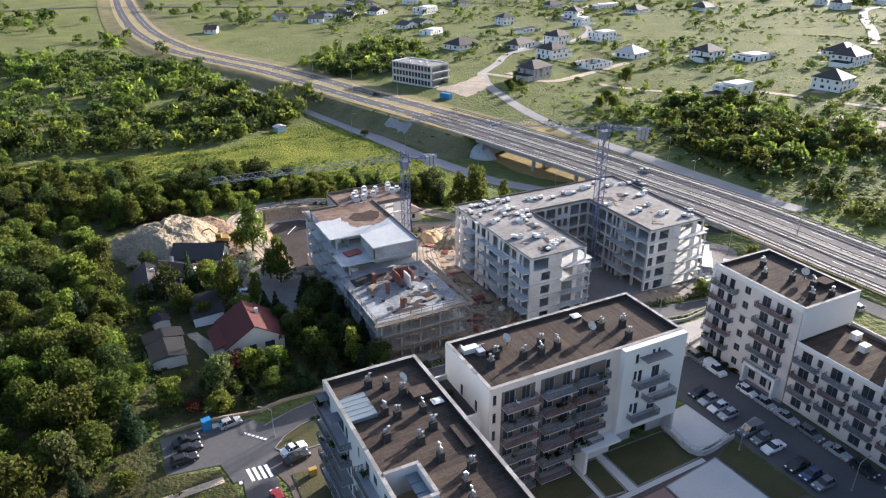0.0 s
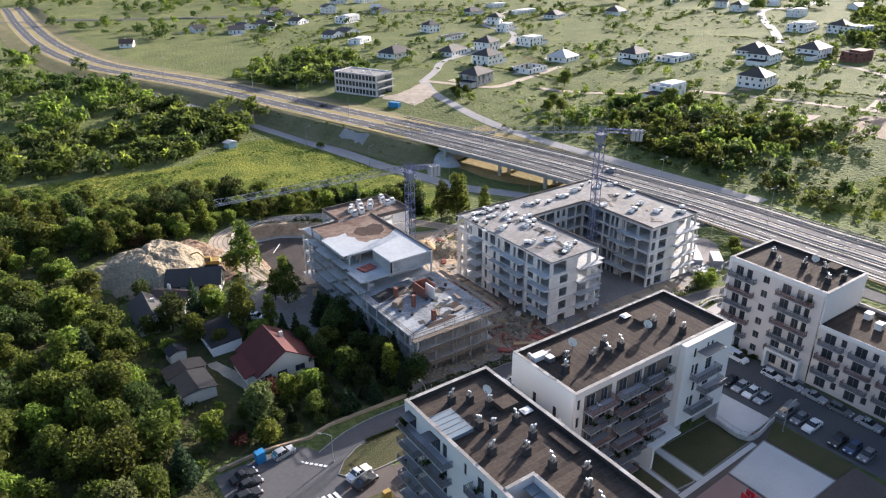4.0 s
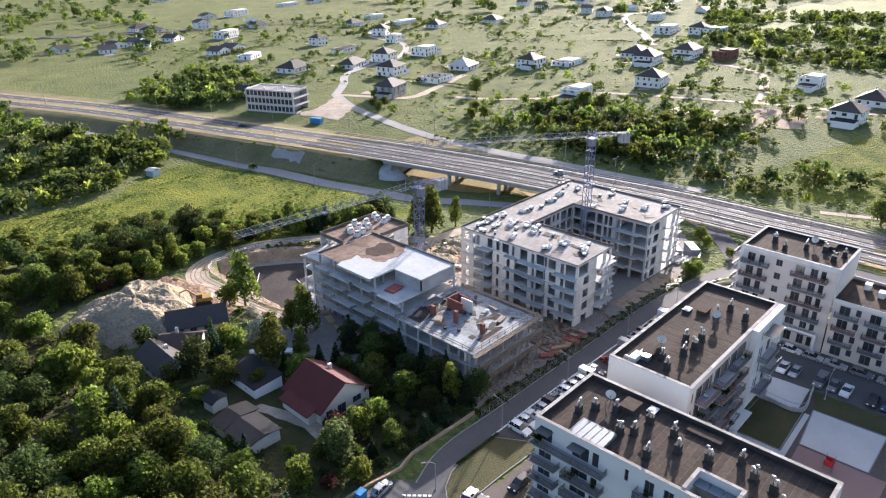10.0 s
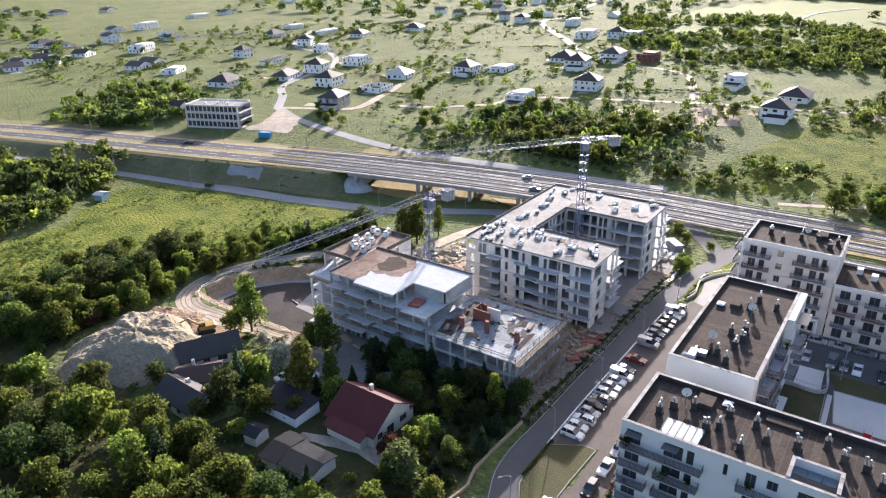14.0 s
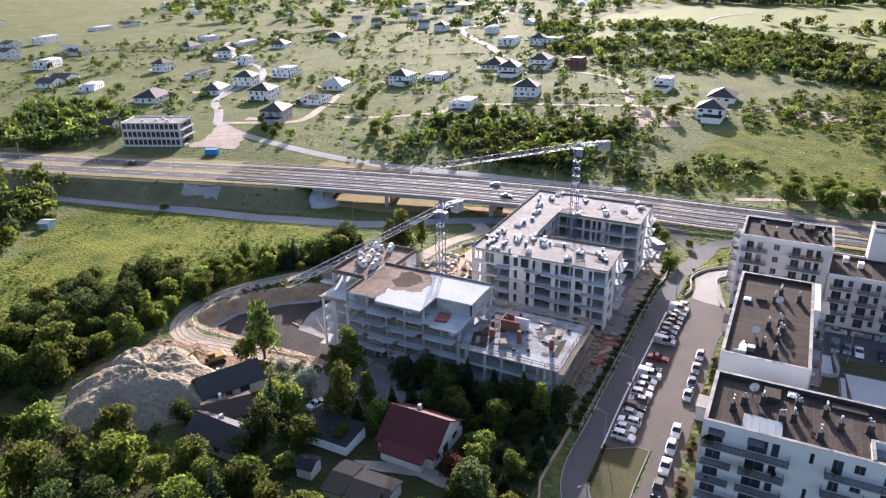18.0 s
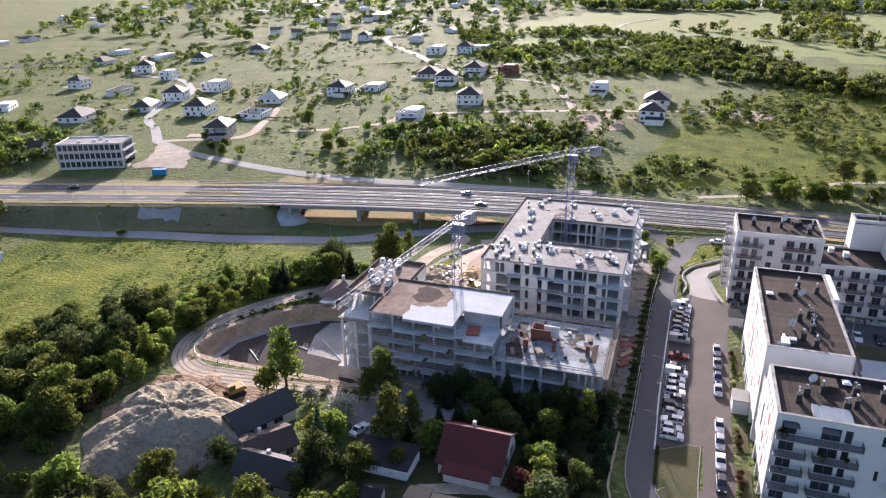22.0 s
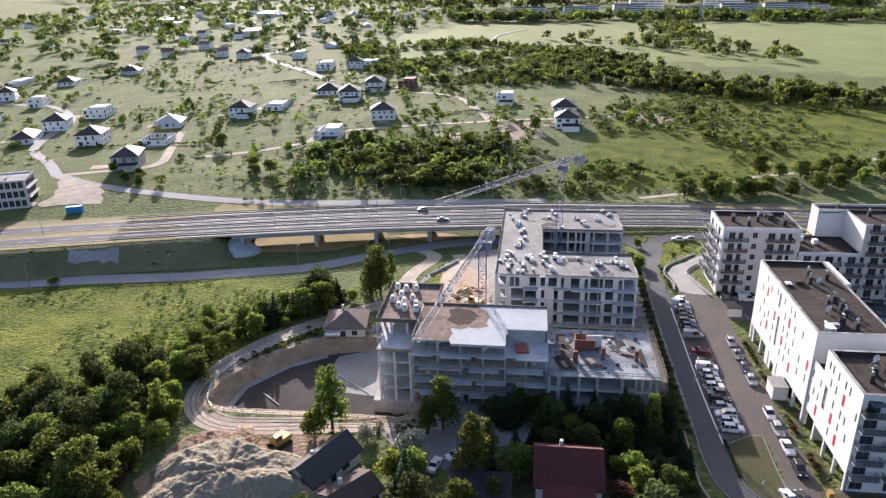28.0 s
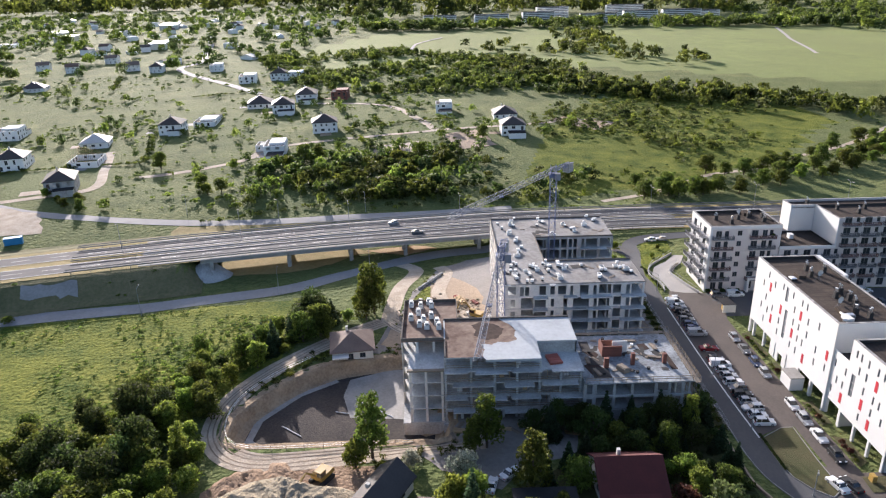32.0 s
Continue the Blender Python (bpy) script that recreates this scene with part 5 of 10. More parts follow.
# ---- the long white block behind it
b3 = thing("apartment_block", (41.7, 68.0, 0), "white and beige six-storey apartment block with stacked balconies", "building", "white apartment blocks")
W3, D3, T3 = 35.9, 13.8, 20.2
L3 = [.9 + 3.15 * k for k in range(6)]
street_face(b3, face_at(W3, D3, 180), W3, 3.9, T3,
            [(18.2, (6.6, 13.7, 18.3, 22.3, 24.4)), (17.0, (9.9,)), (16.4, (29.8,)), (15.3, (4.5, 19.6, 25.6)), (12.4, (6.4, 19.8, 22.3, 25.8)), (11.1, (10.0, 29.9)),
             (9.7, (4.6, 7.8, 13.7, 22.4, 24.5)), (9.2, (34.0,)), (8.3, (30.0,)), (6.8, (6.5, 13.6, 19.8, 22.4))],
            [(7.9, 15.6), (13.8, 12.6), (10.0, 8.4), (22.4, 15.2), (19.9, 9.7), (25.7, 6.6), (34.1, 12.1)], [(15.0, 16.2, 15.4, 18.9), (15.8, 17.0, 6.6, 13.7)])
for _u in (0, 5.5, 11, 16.5, 22, 27.5, 33, W3 - .6):
    part("pier", Shape().box(_u, D3 - .6, 0, _u + .6, D3, 3.9), WHITE, b3)
part("recessed_wall", Shape().box(.3, D3 - 4.2, 0, W3 - .3, D3 - 3.9, 3.9), GREYR, b3)
part("soffit", Shape().box(.3, D3 - 4.0, 3.7, W3 - .3, D3 - .3, 3.9), WHITE, b3)
part("wall_infill", wall_shape(13.4, 0, 3.9, [(4.0, 6.0, 0, 2.4)], .25), WHITE, b3, at=face_at(W3 - 11.5, D3 - .1, 180))
# courtyard side
_m = face_at(0, 0, 0)
_cols = [("win", .5, 1.1, .6, 2.4, (), 0), ("balc", 2.4, 4.2, .1, 2.35, (), 0), ("balc", 5.4, 6.8, .1, 2.35, (), 0), ("balc", 9.3, 11.0, .1, 2.35, (), 0), ("balc", 12.6, 14.0, .1, 2.35, (), 0),
         ("balc", 15.6, 17.6, .1, 2.35, (), 0), ("win", 20.6, 21.4, .7, 2.3, (0, 1), 0),
         ("slab", 1.9, 7.6, 0, 0, (), 1.8), ("slab", 8.6, 14.2, 0, 0, (), 1.9), ("slab", 14.7, 20.6, 0, 0, (0,), 1.5)]
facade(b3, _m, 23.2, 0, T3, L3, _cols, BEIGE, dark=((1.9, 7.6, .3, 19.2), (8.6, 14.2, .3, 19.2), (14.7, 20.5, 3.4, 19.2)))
_m = face_at(23.2, -1.1, 0)
_cols = [("win", 2.3, 2.95, .7, 2.4, (0, 1, 3), 0), ("win", 5.6, 6.2, .7, 2.4, (0, 1, 2, 3, 4), 0), ("win", 6.7, 7.3, .7, 2.4, (0, 1, 2, 3, 4), 0), ("balc", 3.2, 4.0, .1, 2.3, (0, 1, 5), 0), ("balc", 6.0, 7.6, .1, 2.3, (0, 1, 5), 0),
         ("slab", 2.0, 8.4, 0, 0, (0, 1, 2, 3, 5), 1.7), ("slab", 4.4, 10.2, 0, 0, (0, 1, 2, 4, 5), 1.9), ("slab", 1.8, 7.4, 0, 0, (0, 1, 3, 4, 5), 1.7)]
facade(b3, _m, 12.7, 4.4, T3, L3, _cols, WHITE, thick=1.1)
part("canopy", Shape().box(3.0, -1.9, 18.3, 8.2, 0, 18.36), RAILGLASS, b3, "glass canopy over a balcony", _m)
part("recessed_wall", wall_shape(12.7, 0, 4.4, [(5.5, 9.0, 0, 3.4)], .3), GREYR, b3, at=face_at(23.2, 1.2, 0))
part("pier", Shape().box(12.1, -1.0, 0, 12.7, .8, 4.4), GREYR, b3, at=face_at(23.2, 0, 0))
part("soffit", Shape().box(0, -1.0, 4.3, 12.7, 1.2, 4.4), WHITE, b3, at=face_at(23.2, 0, 0))
part("portal", Shape().box(16.2, -2.6, 0, 16.7, -.02, 4.2).box(16.2, -2.6, 4.2, 23.2, -.02, 4.5), WHITE, b3, "white entrance portal")
facade(b3, face_at(0, D3, 270), D3, 3.9, T3, L3, [("win", 5.0, 5.8, .2, 2.3, (0, 1, 2, 5), 0), ("win", 9.4, 10.2, .2, 2.3, (0, 1, 2, 5), 0)], WHITE, trim=.3)
facade(b3, face_at(W3, 0, 90), D3, 3.9, T3, L3, [("win", 3.0, 3.6, .7, 2.4, (0,), 0), ("win", 9.0, 9.6, .7, 2.4, (0,), 0)], WHITE, trim=.3)
part("lower_wall", Shape().box(.05, .3, 0, .3, D3 - 4, 3.9), GREYR, b3)
part("lower_wall", Shape().box(W3 - .3, 1.5, 0, W3 - .05, D3 - 4, 3.9), GREYR, b3)
flat_roof(b3, .3, .3, W3 - .3, D3 - .3, T3 - .7, "y")
for _a in ((0, .28, W3, .28), (0, D3 - .28, W3, D3 - .28)):
    coping_run(b3, *_a, T3)
for _a in ((.28, .6, .28, D3 - .6), (W3 - .28, .6, W3 - .28, D3 - .6)):
    coping_run(b3, *_a, T3)
# the low link between the two white blocks
link = thing("link_wing", (36.4, 70.5, 0), "lower white link wing with a planted roof terrace", "building")
street_face(link, face_at(5.3, 11.0, 180), 5.3, 3.9, 14.6, [(12.1, (1.0, 4.6)), (9.0, (2.3, 4.3)), (6.4, (1.0,))], [(4.5, 6.2)])
part("wall", wall_shape(5.3, 0, 14.6, [(1.6, 3.4, 1.0 + FH * k, 3.0 + FH * k) for k in range(4)], .3), WHITE, link, at=face_at(0, 0, 0))
part("roof_slab", Shape().box(0, .3, 13.4, 5.3, 10.7, 13.7), STACK, link)
for _u in (0, 4.8):
    part("pier", Shape().box(_u, 10.4, 0, _u + .5, 11, 3.9), WHITE, link)
# bin shelter / entrance porch on the street side
porch = thing("entrance_porch", (49.5, 81.8, 0), "white entrance porch with a flat grey roof", "porch")
part("side_wall", Shape().box(0, 0, 0, .3, 3.0, 3.0), WHITE, porch)
part("side_wall", Shape().box(.31, 2.7, 0, 4.2, 3.0, 3.0), WHITE, porch)
part("roof", Shape().box(-.1, .02, 3.0, 4.3, 3.1, 3.22), LEAN, porch)

# ---- the beige block beyond the car park
b4 = thing("apartment_block", (102, 18.0, -.3), "beige and white six-storey apartment block with a stepped terrace roof", "building")
Y0 = 46.2          # the local place of the step
T4 = 19.7
L4 = [.6 + 3.1 * k for k in range(6)]
_cols = [("balc", 1.6, 3.2, .1, 2.3, (), 0), ("balc", 4.0, 5.2, .1, 2.3, (), 0), ("win", 7.6, 8.9, .8, 2.3, (), 0), ("balc", 11.6, 13.4, .1, 2.3, (), 0), ("balc", 14.6, 16.0, .1, 2.3, (), 0), ("balc", 16.6, 17.6, .1, 2.3, (), 0),
         ("slab", .6, 6.4, 0, 0, (0,), 1.3), ("slab", 11.0, 18.2, 0, 0, (0,), 1.3)]
facade(b4, face_at(0, 66.2, 270), 20.0, 0, T4, L4, _cols, BEIGE, trim=.3)
_cols = [("balc", 1.4 + 5.6 * i, 3.4 + 5.6 * i, .1, 2.3, (4, 5), 0) for i in range(8)] + [("win", 4.4 + 5.6 * i, 5.4 + 5.6 * i, .8, 2.3, (4, 5), 0) for i in range(7)] + [("slab", .8 + 5.6 * i, 5.2 + 5.6 * i, 0, 0, (0, 4, 5), 1.4) for i in range(8)]
facade(b4, face_at(0, Y0, 270), Y0, 0, 13.2, L4, _cols, BEIGE)
_cols = [("balc", 1.4 + 5.6 * i, 3.4 + 5.6 * i, .1, 2.3, (0, 1, 2, 3), 0) for i in range(5)] + [("win", 4.6 + 5.6 * i, 5.6 + 5.6 * i, .8, 2.3, (0, 1, 2, 3), 0) for i in range(5)] + [("slab", .8 + 5.6 * i, 5.4 + 5.6 * i, 0, 0, (0, 1, 2, 3), 1.4) for i in range(5)]
facade(b4, face_at(0, 30.5, 270), 30.5, 13.2, 21.2, L4 + [.6 + 3.1 * 6], _cols, BEIGE)
for _a in ((0, 30.5, 13.0, 30.8), (13.0, 30.5, 13.3, 37.6), (13.0, 37.6, 18.6, 37.9)):
    part("wall", Shape().box(_a[0], _a[1], 13.2, _a[2], _a[3], 21.2), WHITE, b4, "white end wall of the taller part")
_cols = [("balc", 2.0, 4.2, .1, 2.3, (), 0), ("balc", 9.6, 11.8, .1, 2.3, (), 0), ("win", 6.6, 7.6, .8, 2.3, (), 0), ("slab", .6, 6.0, 0, 0, (0,), 1.9), ("slab", 8.0, 13.6, 0, 0, (0,), 1.9)]
facade(b4, face_at(14.8, 66.2, 180), 14.8, 0, T4, L4, _cols, WHITE)
part("wall", wall_shape(20.0, 0, T4, [(2 + 4 * i, 3.4 + 4 * i, .6 + 3.1 * k + .8, .6 + 3.1 * k + 2.3) for i in range(4) for k in range(6)], .3, .3), BEIGE, b4, at=face_at(14.8, Y0, 90))
part("wall", Shape().box(14.5, 0, 0, 14.8, Y0, 13.2), BEIGE, b4)
part("wall", Shape().box(18.3, 0, 0, 18.6, 37.9, 21.2), BEIGE, b4)
part("wall", Shape().box(.3, Y0, 13.2, 14.8, Y0 + .3, T4), WHITE, b4, "white end wall above the terrace")
part("white_frame", Shape().box(-.12, Y0 - .1, 12.4, -.02, 66.2, 12.41).box(-.14, 65.7, 0, -.02, 66.3, T4).box(-.14, Y0 + .0, T4 - .8, -.02, 65.7, T4).box(-.14, 30.5, 12.6, -.02, Y0, 13.4), WHITE, b4)
part("entrance_frame", Shape().box(-1.6, 47.6, 0, -.02, 48.1, 4.0).box(-1.6, 54.2, 0, -.02, 54.7, 4.0).box(-1.6, 47.6, 4.0, -.02, 54.7, 4.5), WHITE, b4, "white entrance surround")
flat_roof(b4, .3, Y0 + .3, 14.5, 65.9, T4 - .75, "x")
flat_roof(b4, .3, 30.8, 13.0, Y0, 12.6, "x", None, .5)
part("terrace_slab", Shape().box(13.0, 37.9, 12.2, 14.5, Y0, 12.62), MEMBRANE, b4)
flat_roof(b4, .3, 0, 13.0, 30.5, 20.5, "x")
part("roof_slab", Shape().box(13.0, 0, 20.2, 18.3, 37.6, 20.5), MEMBRANE, b4)
for _a in ((0, 66.2 - .28, 14.8, 66.2 - .28), (0, Y0 + .15, 14.8, Y0 + .15)):
    coping_run(b4, *_a, T4 + .01)
for _a in ((.28, Y0 + .5, .28, 65.6), (14.52, Y0 + .5, 14.52, 65.6)):
    coping_run(b4, *_a, T4)
for _a in ((.28, 0, .28, 30.4), (13.15, 30.9, 13.15, 37.5)):
    coping_run(b4, *_a, 21.2)
for _a in ((0, 30.65, 13, 30.65), (13, 37.75, 18.6, 37.75)):
    coping_run(b4, *_a, 21.21)


# ---------------------------------------------------------------- concrete shells under construction
def shell_face(parent, m, width, z, fh, bays, mat, trim=0.0, name="block_wall"):
    """One storey of an unglazed wall. bays: (u0, u1, sill, head)."""
    part(name, wall_shape(width, z, z + fh, [(a, b, z + s, z + h) for a, b, s, h in bays if b < width - trim and a > trim], .25, trim), mat, parent, at=m)


def bay_row(width, seed, wide=.55):
    """Door, window and open bays in turn along a wall, the same on every storey."""
    r = random.Random(seed)
    u, out = .45, []
    while u < width - 1.2:
        w = r.choice((2.7, 3.3, 3.9)) if r.random() < wide else r.choice((.95, 1.15, 1.6))
        if u + w > width - .4:
            w = width - .4 - u
            if w < .8:
                break
        out.append((u, u + w, .02 if w > 1.2 else r.choice((.02, .75)), 2.62))
        u += w + r.choice((.45, .6, .8, 1.2))
    return out


def foam_pack(x, y, z, turn=0.0, s=1.0, tall=1.0):
    ob = solid("insulation_pack", Shape().box(-.46 * s, -.36 * s, .30 * tall, .46 * s, .36 * s, .72 * tall).box(-.40 * s, -.31 * s, 0, .40 * s, .31 * s, .30 * tall, 1),
               [FOAM, STACK], "white wrapped pack of insulation on the bare roof", "building material", "insulation packs", at=pose(x, y, z, 0, 0, turn))
    return ob


def roof_curb(x, y, z, w=1.3, d=1.0, h=.55, turn=0.0):
    """A white upstand round a roof opening."""
    s = Shape()
    for a in ((-w / 2, -d / 2, w / 2, -d / 2 + .14), (-w / 2, d / 2 - .14, w / 2, d / 2), (-w / 2, -d / 2 + .14, -w / 2 + .14, d / 2 - .14), (w / 2 - .14, -d / 2 + .14, w / 2, d / 2 - .14)):
        s.box(a[0], a[1], 0, a[2], a[3], h)
    return solid("roof_upstand", s, FOAM, "white block upstand round a roof shaft", "upstand", "roof upstands", at=pose(x, y, z, 0, 0, turn))


# ---- the horseshoe-shaped shell
b2 = thing("apartment_shell", (76.3, 109.6, -1.2), "unfinished concrete and block apartment building, unglazed, five storeys", "building shell")
FH2, N2 = 3.25, 5
LX, LY = 49.8, 34.4
TOP2 = FH2 * N2
WINGS = [(0, 0, 14.6, LY), (32.6, 0, LX, LY), (14.6, 22.6, 32.6, LY)]
for _k in range(N2 + 1):
    for _i, (_x0, _y0, _x1, _y1) in enumerate(WINGS):
        _e = .004 * _i
        part("floor_slab", Shape().box(_x0 + .02, _y0 + .02, _k * FH2 - .24 + _e, _x1 - .02, _y1 - .02, _k * FH2 + _e), SCREED if _k == N2 else SLAB, b2)
# openings of the long face towards the street corner, storey by storey: from, to, sill, head
WEST_BAYS = [(1.4, 2.5, .3, 2.4), (4.0, 10.2, .02, 2.75), (11.4, 12.2, .3, 2.4), (14.5, 15.5, .02, 2.4), (16.9, 20.9, .02, 2.7), (22.0, 22.8, .02, 2.4), (23.2, 25.9, .02, 2.7), (26.9, 28.8, .3, 2.6), (30.0, 30.9, .02, 2.5), (31.3, 33.9, .02, 2.75)]
WEST_TOP = [(.7, 2.7, .5, 2.6), (3.7, 4.7, .02, 2.5), (4.95, 6.0, .02, 2.5), (8.5, 10.1, .3, 2.6), (11.2, 12.3, .3, 2.5), (13.1, 15.1, .3, 2.6), (16.1, 16.8, .02, 2.6), (18.5, 20.6, .02, 2.65), (21.8, 22.6, .02, 2.5), (23.2, 26.2, .3, 2.7), (26.6, 28.6, .3, 2.6), (29.9, 30.8, .02, 2.5), (31.2, 33.9, .02, 2.7)]
for _k in range(N2):
    _z = _k * FH2
    # long faces
    shell_face(b2, face_at(0, LY, 270), LY, _z, FH2 - .24, WEST_TOP if _k == 4 else WEST_BAYS, BLOCK)
    shell_face(b2, face_at(14.6, 0, 90), 22.6, _z, FH2 - .24, bay_row(22.6, 21, .45), BLOCK, name="court_wall")
    shell_face(b2, face_at(32.6, 22.6, 270), 22.6, _z, FH2 - .24, bay_row(22.6, 31, .45), CONC, name="court_wall")
    shell_face(b2, face_at(LX, 0, 90), LY, _z, FH2 - .24, bay_row(LY, 41, .4), BLOCK)
    shell_face(b2, face_at(14.6, 22.6, 0), 18.0, _z, FH2 - .24, bay_row(18.0, 51, .5), CONC, name="court_wall")
    shell_face(b2, face_at(LX, LY, 180), LX, _z, FH2 - .24, bay_row(LX, 61, .45), BLOCK, trim=.26)
    # end faces: a solid half with square openings and an open half with loggias
    for _x, _w, _b in ((0, 14.6, [(.7, 4.6, .02, 2.7), (8.0, 11.1, .02, 2.75), (12.2, 14.2, .02, 2.75)] if _k == 4 else [(2.9, 5.2, .5, 2.5), (8.4, 11.4, .02, 2.75), (12.5, 14.2, .02, 2.75)]),
                       (32.6, 17.2, [(.6, 2.1, .3, 2.5), (3.3, 6.1, .3, 2.5), (9.8, 13.5, .02, 2.75), (14.9, 16.8, .02, 2.75)])):
        shell_face(b2, face_at(_x, 0, 0), _w, _z, FH2 - .24, _b, BLOCK, trim=.26)
    # inner walls and columns
    for _x0, _y0, _x1, _y1 in ((6.4, .3, 6.65, LY - .3), (.3, 9.0, 14.3, 9.25), (.3, 18.5, 14.3, 18.75), (.3, 27, 14.3, 27.25), (40.4, .3, 40.65, LY - .3), (32.9, 9, LX - .3, 9.25), (32.9, 20, LX - .3, 20.25), (15, 28.4, 32.5, 28.65)):
        part("inner_wall", Shape().box(_x0, _y0, _z, _x1, _y1, _z + FH2 - .24), CONC, b2)
    # cantilevered balcony slabs, stepped from storey to storey
    if _k:
        for _u0, _u1, _d in ((6.9, 10.5, 1.9), (14.4, 17.8 if _k == 4 else 20.2, 1.4), (20.4 if _k < 4 else 18.6, 26.2, 1.8), (28.6, 34.6, 1.8)):
            part("balcony_slab", Shape().box(-_d, LY - _u1, _z - .2, .0, LY - _u0, _z), SLAB, b2)
        for _x in (14.6, LX):
            part("balcony_slab", Shape().box(_x - .02, -.1, _z - .2, _x + 1.9, 6.5, _z), SLAB, b2)
            part("column", Shape().box(_x + 1.4, .2, _z - FH2, _x + 1.7, .5, _z - .2), CONC, b2)
        part("balcony_slab", Shape().box(7.6, -1.5, _z - .2, 14.6, .0, _z), SLAB, b2)
        part("balcony_slab", Shape().box(41.0, -1.5, _z - .2, LX, .0, _z), SLAB, b2)
        part("balcony_slab", Shape().box(30.9, 2.0 + (_k % 2) * 3, _z - .2, 32.6, 9.5 + (_k % 2) * 3, _z), SLAB, b2)
for _a in ((14.42, .0, 14.6, 22.6), (14.6, 22.6, 32.6, 22.78), (32.6, 0, 32.78, 22.6), (LX - .18, .0, LX, LY), (.0, LY - .18, LX - .18, LY)):
    part("parapet", Shape().box(_a[0], _a[1], TOP2 + .012, _a[2], _a[3], TOP2 + .38), DARKCONC, b2, "dark brown concrete parapet")
for _a in ((0, 0, .12, LY - .18), (.12, 0, 14.42, .12), (32.78, 0, LX - .18, .12)):
    part("edge_strip", Shape().box(_a[0], _a[1], TOP2 + .012, _a[2], _a[3], TOP2 + .09), LEAN, b2)
for _x0, _y0, _x1, _y1 in ((-.9, 22, .3, 23.4), (-.5, 33, .3, 34.4), (LX - 1, 33, LX, 34.4)):
    part("roof_edge_slab", Shape().box(_x0, _y0, TOP2 - .2, _x1, _y1, TOP2 - .01), SLAB, b2)
_ROOF2 = TOP2 - 1.2 + .02
_r = random.Random(5)
for _x, _y in ((85.7, 142.6), (84.1, 138), (91.2, 139.6), (95, 139), (88.3, 132.1), (85, 132.4), (85, 128), (85.1, 123.8), (84.7, 118.4), (86, 114.6), (83.5, 112.4), (88.6, 142.3), (84.7, 135), (99.6, 137.6),
               (106.6, 138), (118.6, 140.9), (120.5, 138.2), (124.2, 137.5), (123.2, 128.6), (119.7, 122.3), (118.4, 116.2), (124.2, 114.6), (123.6, 111.9), (112.4, 139.4), (111, 127), (113.4, 120), (79, 130), (80, 120), (78.6, 138), (82, 141)):
    if _r.random() < .6:
        roof_curb(_x, _y, _ROOF2, _r.uniform(1.0, 1.8), _r.uniform(.9, 1.3), _r.uniform(.5, .9), _r.choice((0, 0, 90)))
    for _k in range(_r.randint(1, 2)):
        foam_pack(_x + _r.choice((-1.5, 1.5)), _y + _r.uniform(-1.0, 1.0), _ROOF2, _r.uniform(-20, 20), _r.uniform(.8, 1.2), _r.uniform(.8, 1.4))


def ragged_ring(ring, first, last, by=.28):
    """A ring of corners whose sides from first to last wander like a torn or spilled edge."""
    out = []
    for i, (x, y) in enumerate(ring):
        u, v = ring[(i + 1) % len(ring)]
        n = max(2, int(math.hypot(u - x, v - y) / .5)) if first <= i < last else 1
        for k in range(n):
            px, py = x + (u - x) * k / n, y + (v - y) * k / n
            w = by if n > 1 and k else 0
            out.append((px + w * noise.noise(Vector((px * 1.1, py * 1.1, 2))), py + w * noise.noise(Vector((px * 1.1, py * 1.1, 7)))))
    return out


# ---- the lower stepped shell beside the yard
b1 = thing("apartment_shell", (41.5, 110.8, -1.2), "unfinished stepped concrete apartment building with open storeys and scaffolding", "building shell")
HS = 3.36                                            # south part: three storeys
for _k in range(4):
    _o = 1.5 if _k in (1, 2, 3) else 0
    part("floor_slab", Shape().box(0 - (.9 if _k == 3 else 0), -_o, _k * HS - .25, 18.0 + _o * .6, 20.5, _k * HS), SLAB if _k < 3 else WETROOF, b1)
for _k in range(3):
    _z = _k * HS
    shell_face(b1, face_at(0, 20.5, 270), 20.5, _z, HS - .25, [(.6, 1.8, .3, 2.5), (2.6, 6.0, .05, 2.75), (6.5, 9.6, .05, 2.75), (10.2, 14.4, .05, 2.75), (15.0, 17.2, .8, 2.7), (17.7, 19.9, .05, 2.75)] if _k else [(1.2, 2.0, .4, 2.4), (4.6, 6.4, .4, 2.4)], CONC, name="concrete_wall")
    shell_face(b1, face_at(0, 1.6, 0), 18.0, _z, HS - .25, [(.8, 4.6, .02, 2.8), (5.2, 8.8, .02, 2.8), (9.6, 12.6, .02, 2.8), (13.4, 17.2, .02, 2.8)], PLASTER, trim=.26, name="block_wall")
    shell_face(b1, face_at(18.0, 1.6, 90), 18.9, _z, HS - .25, bay_row(18.9, 71, .6), BLOCK, name="block_wall")
    for _a in ((6, 2, 6.25, 20.2), (12, 2, 12.25, 20.2), (.3, 10.6, 17.7, 10.85)):
        part("inner_wall", Shape().box(_a[0], _a[1], _z, _a[2], _a[3], _z + HS - .25), CONC, b1)
    for _x in (.2, 4.4, 8.6, 13, 17.4):
        part("column", Shape().box(_x, -1.2, _z, _x + .3, -.9, _z + HS - .25), CONC, b1)
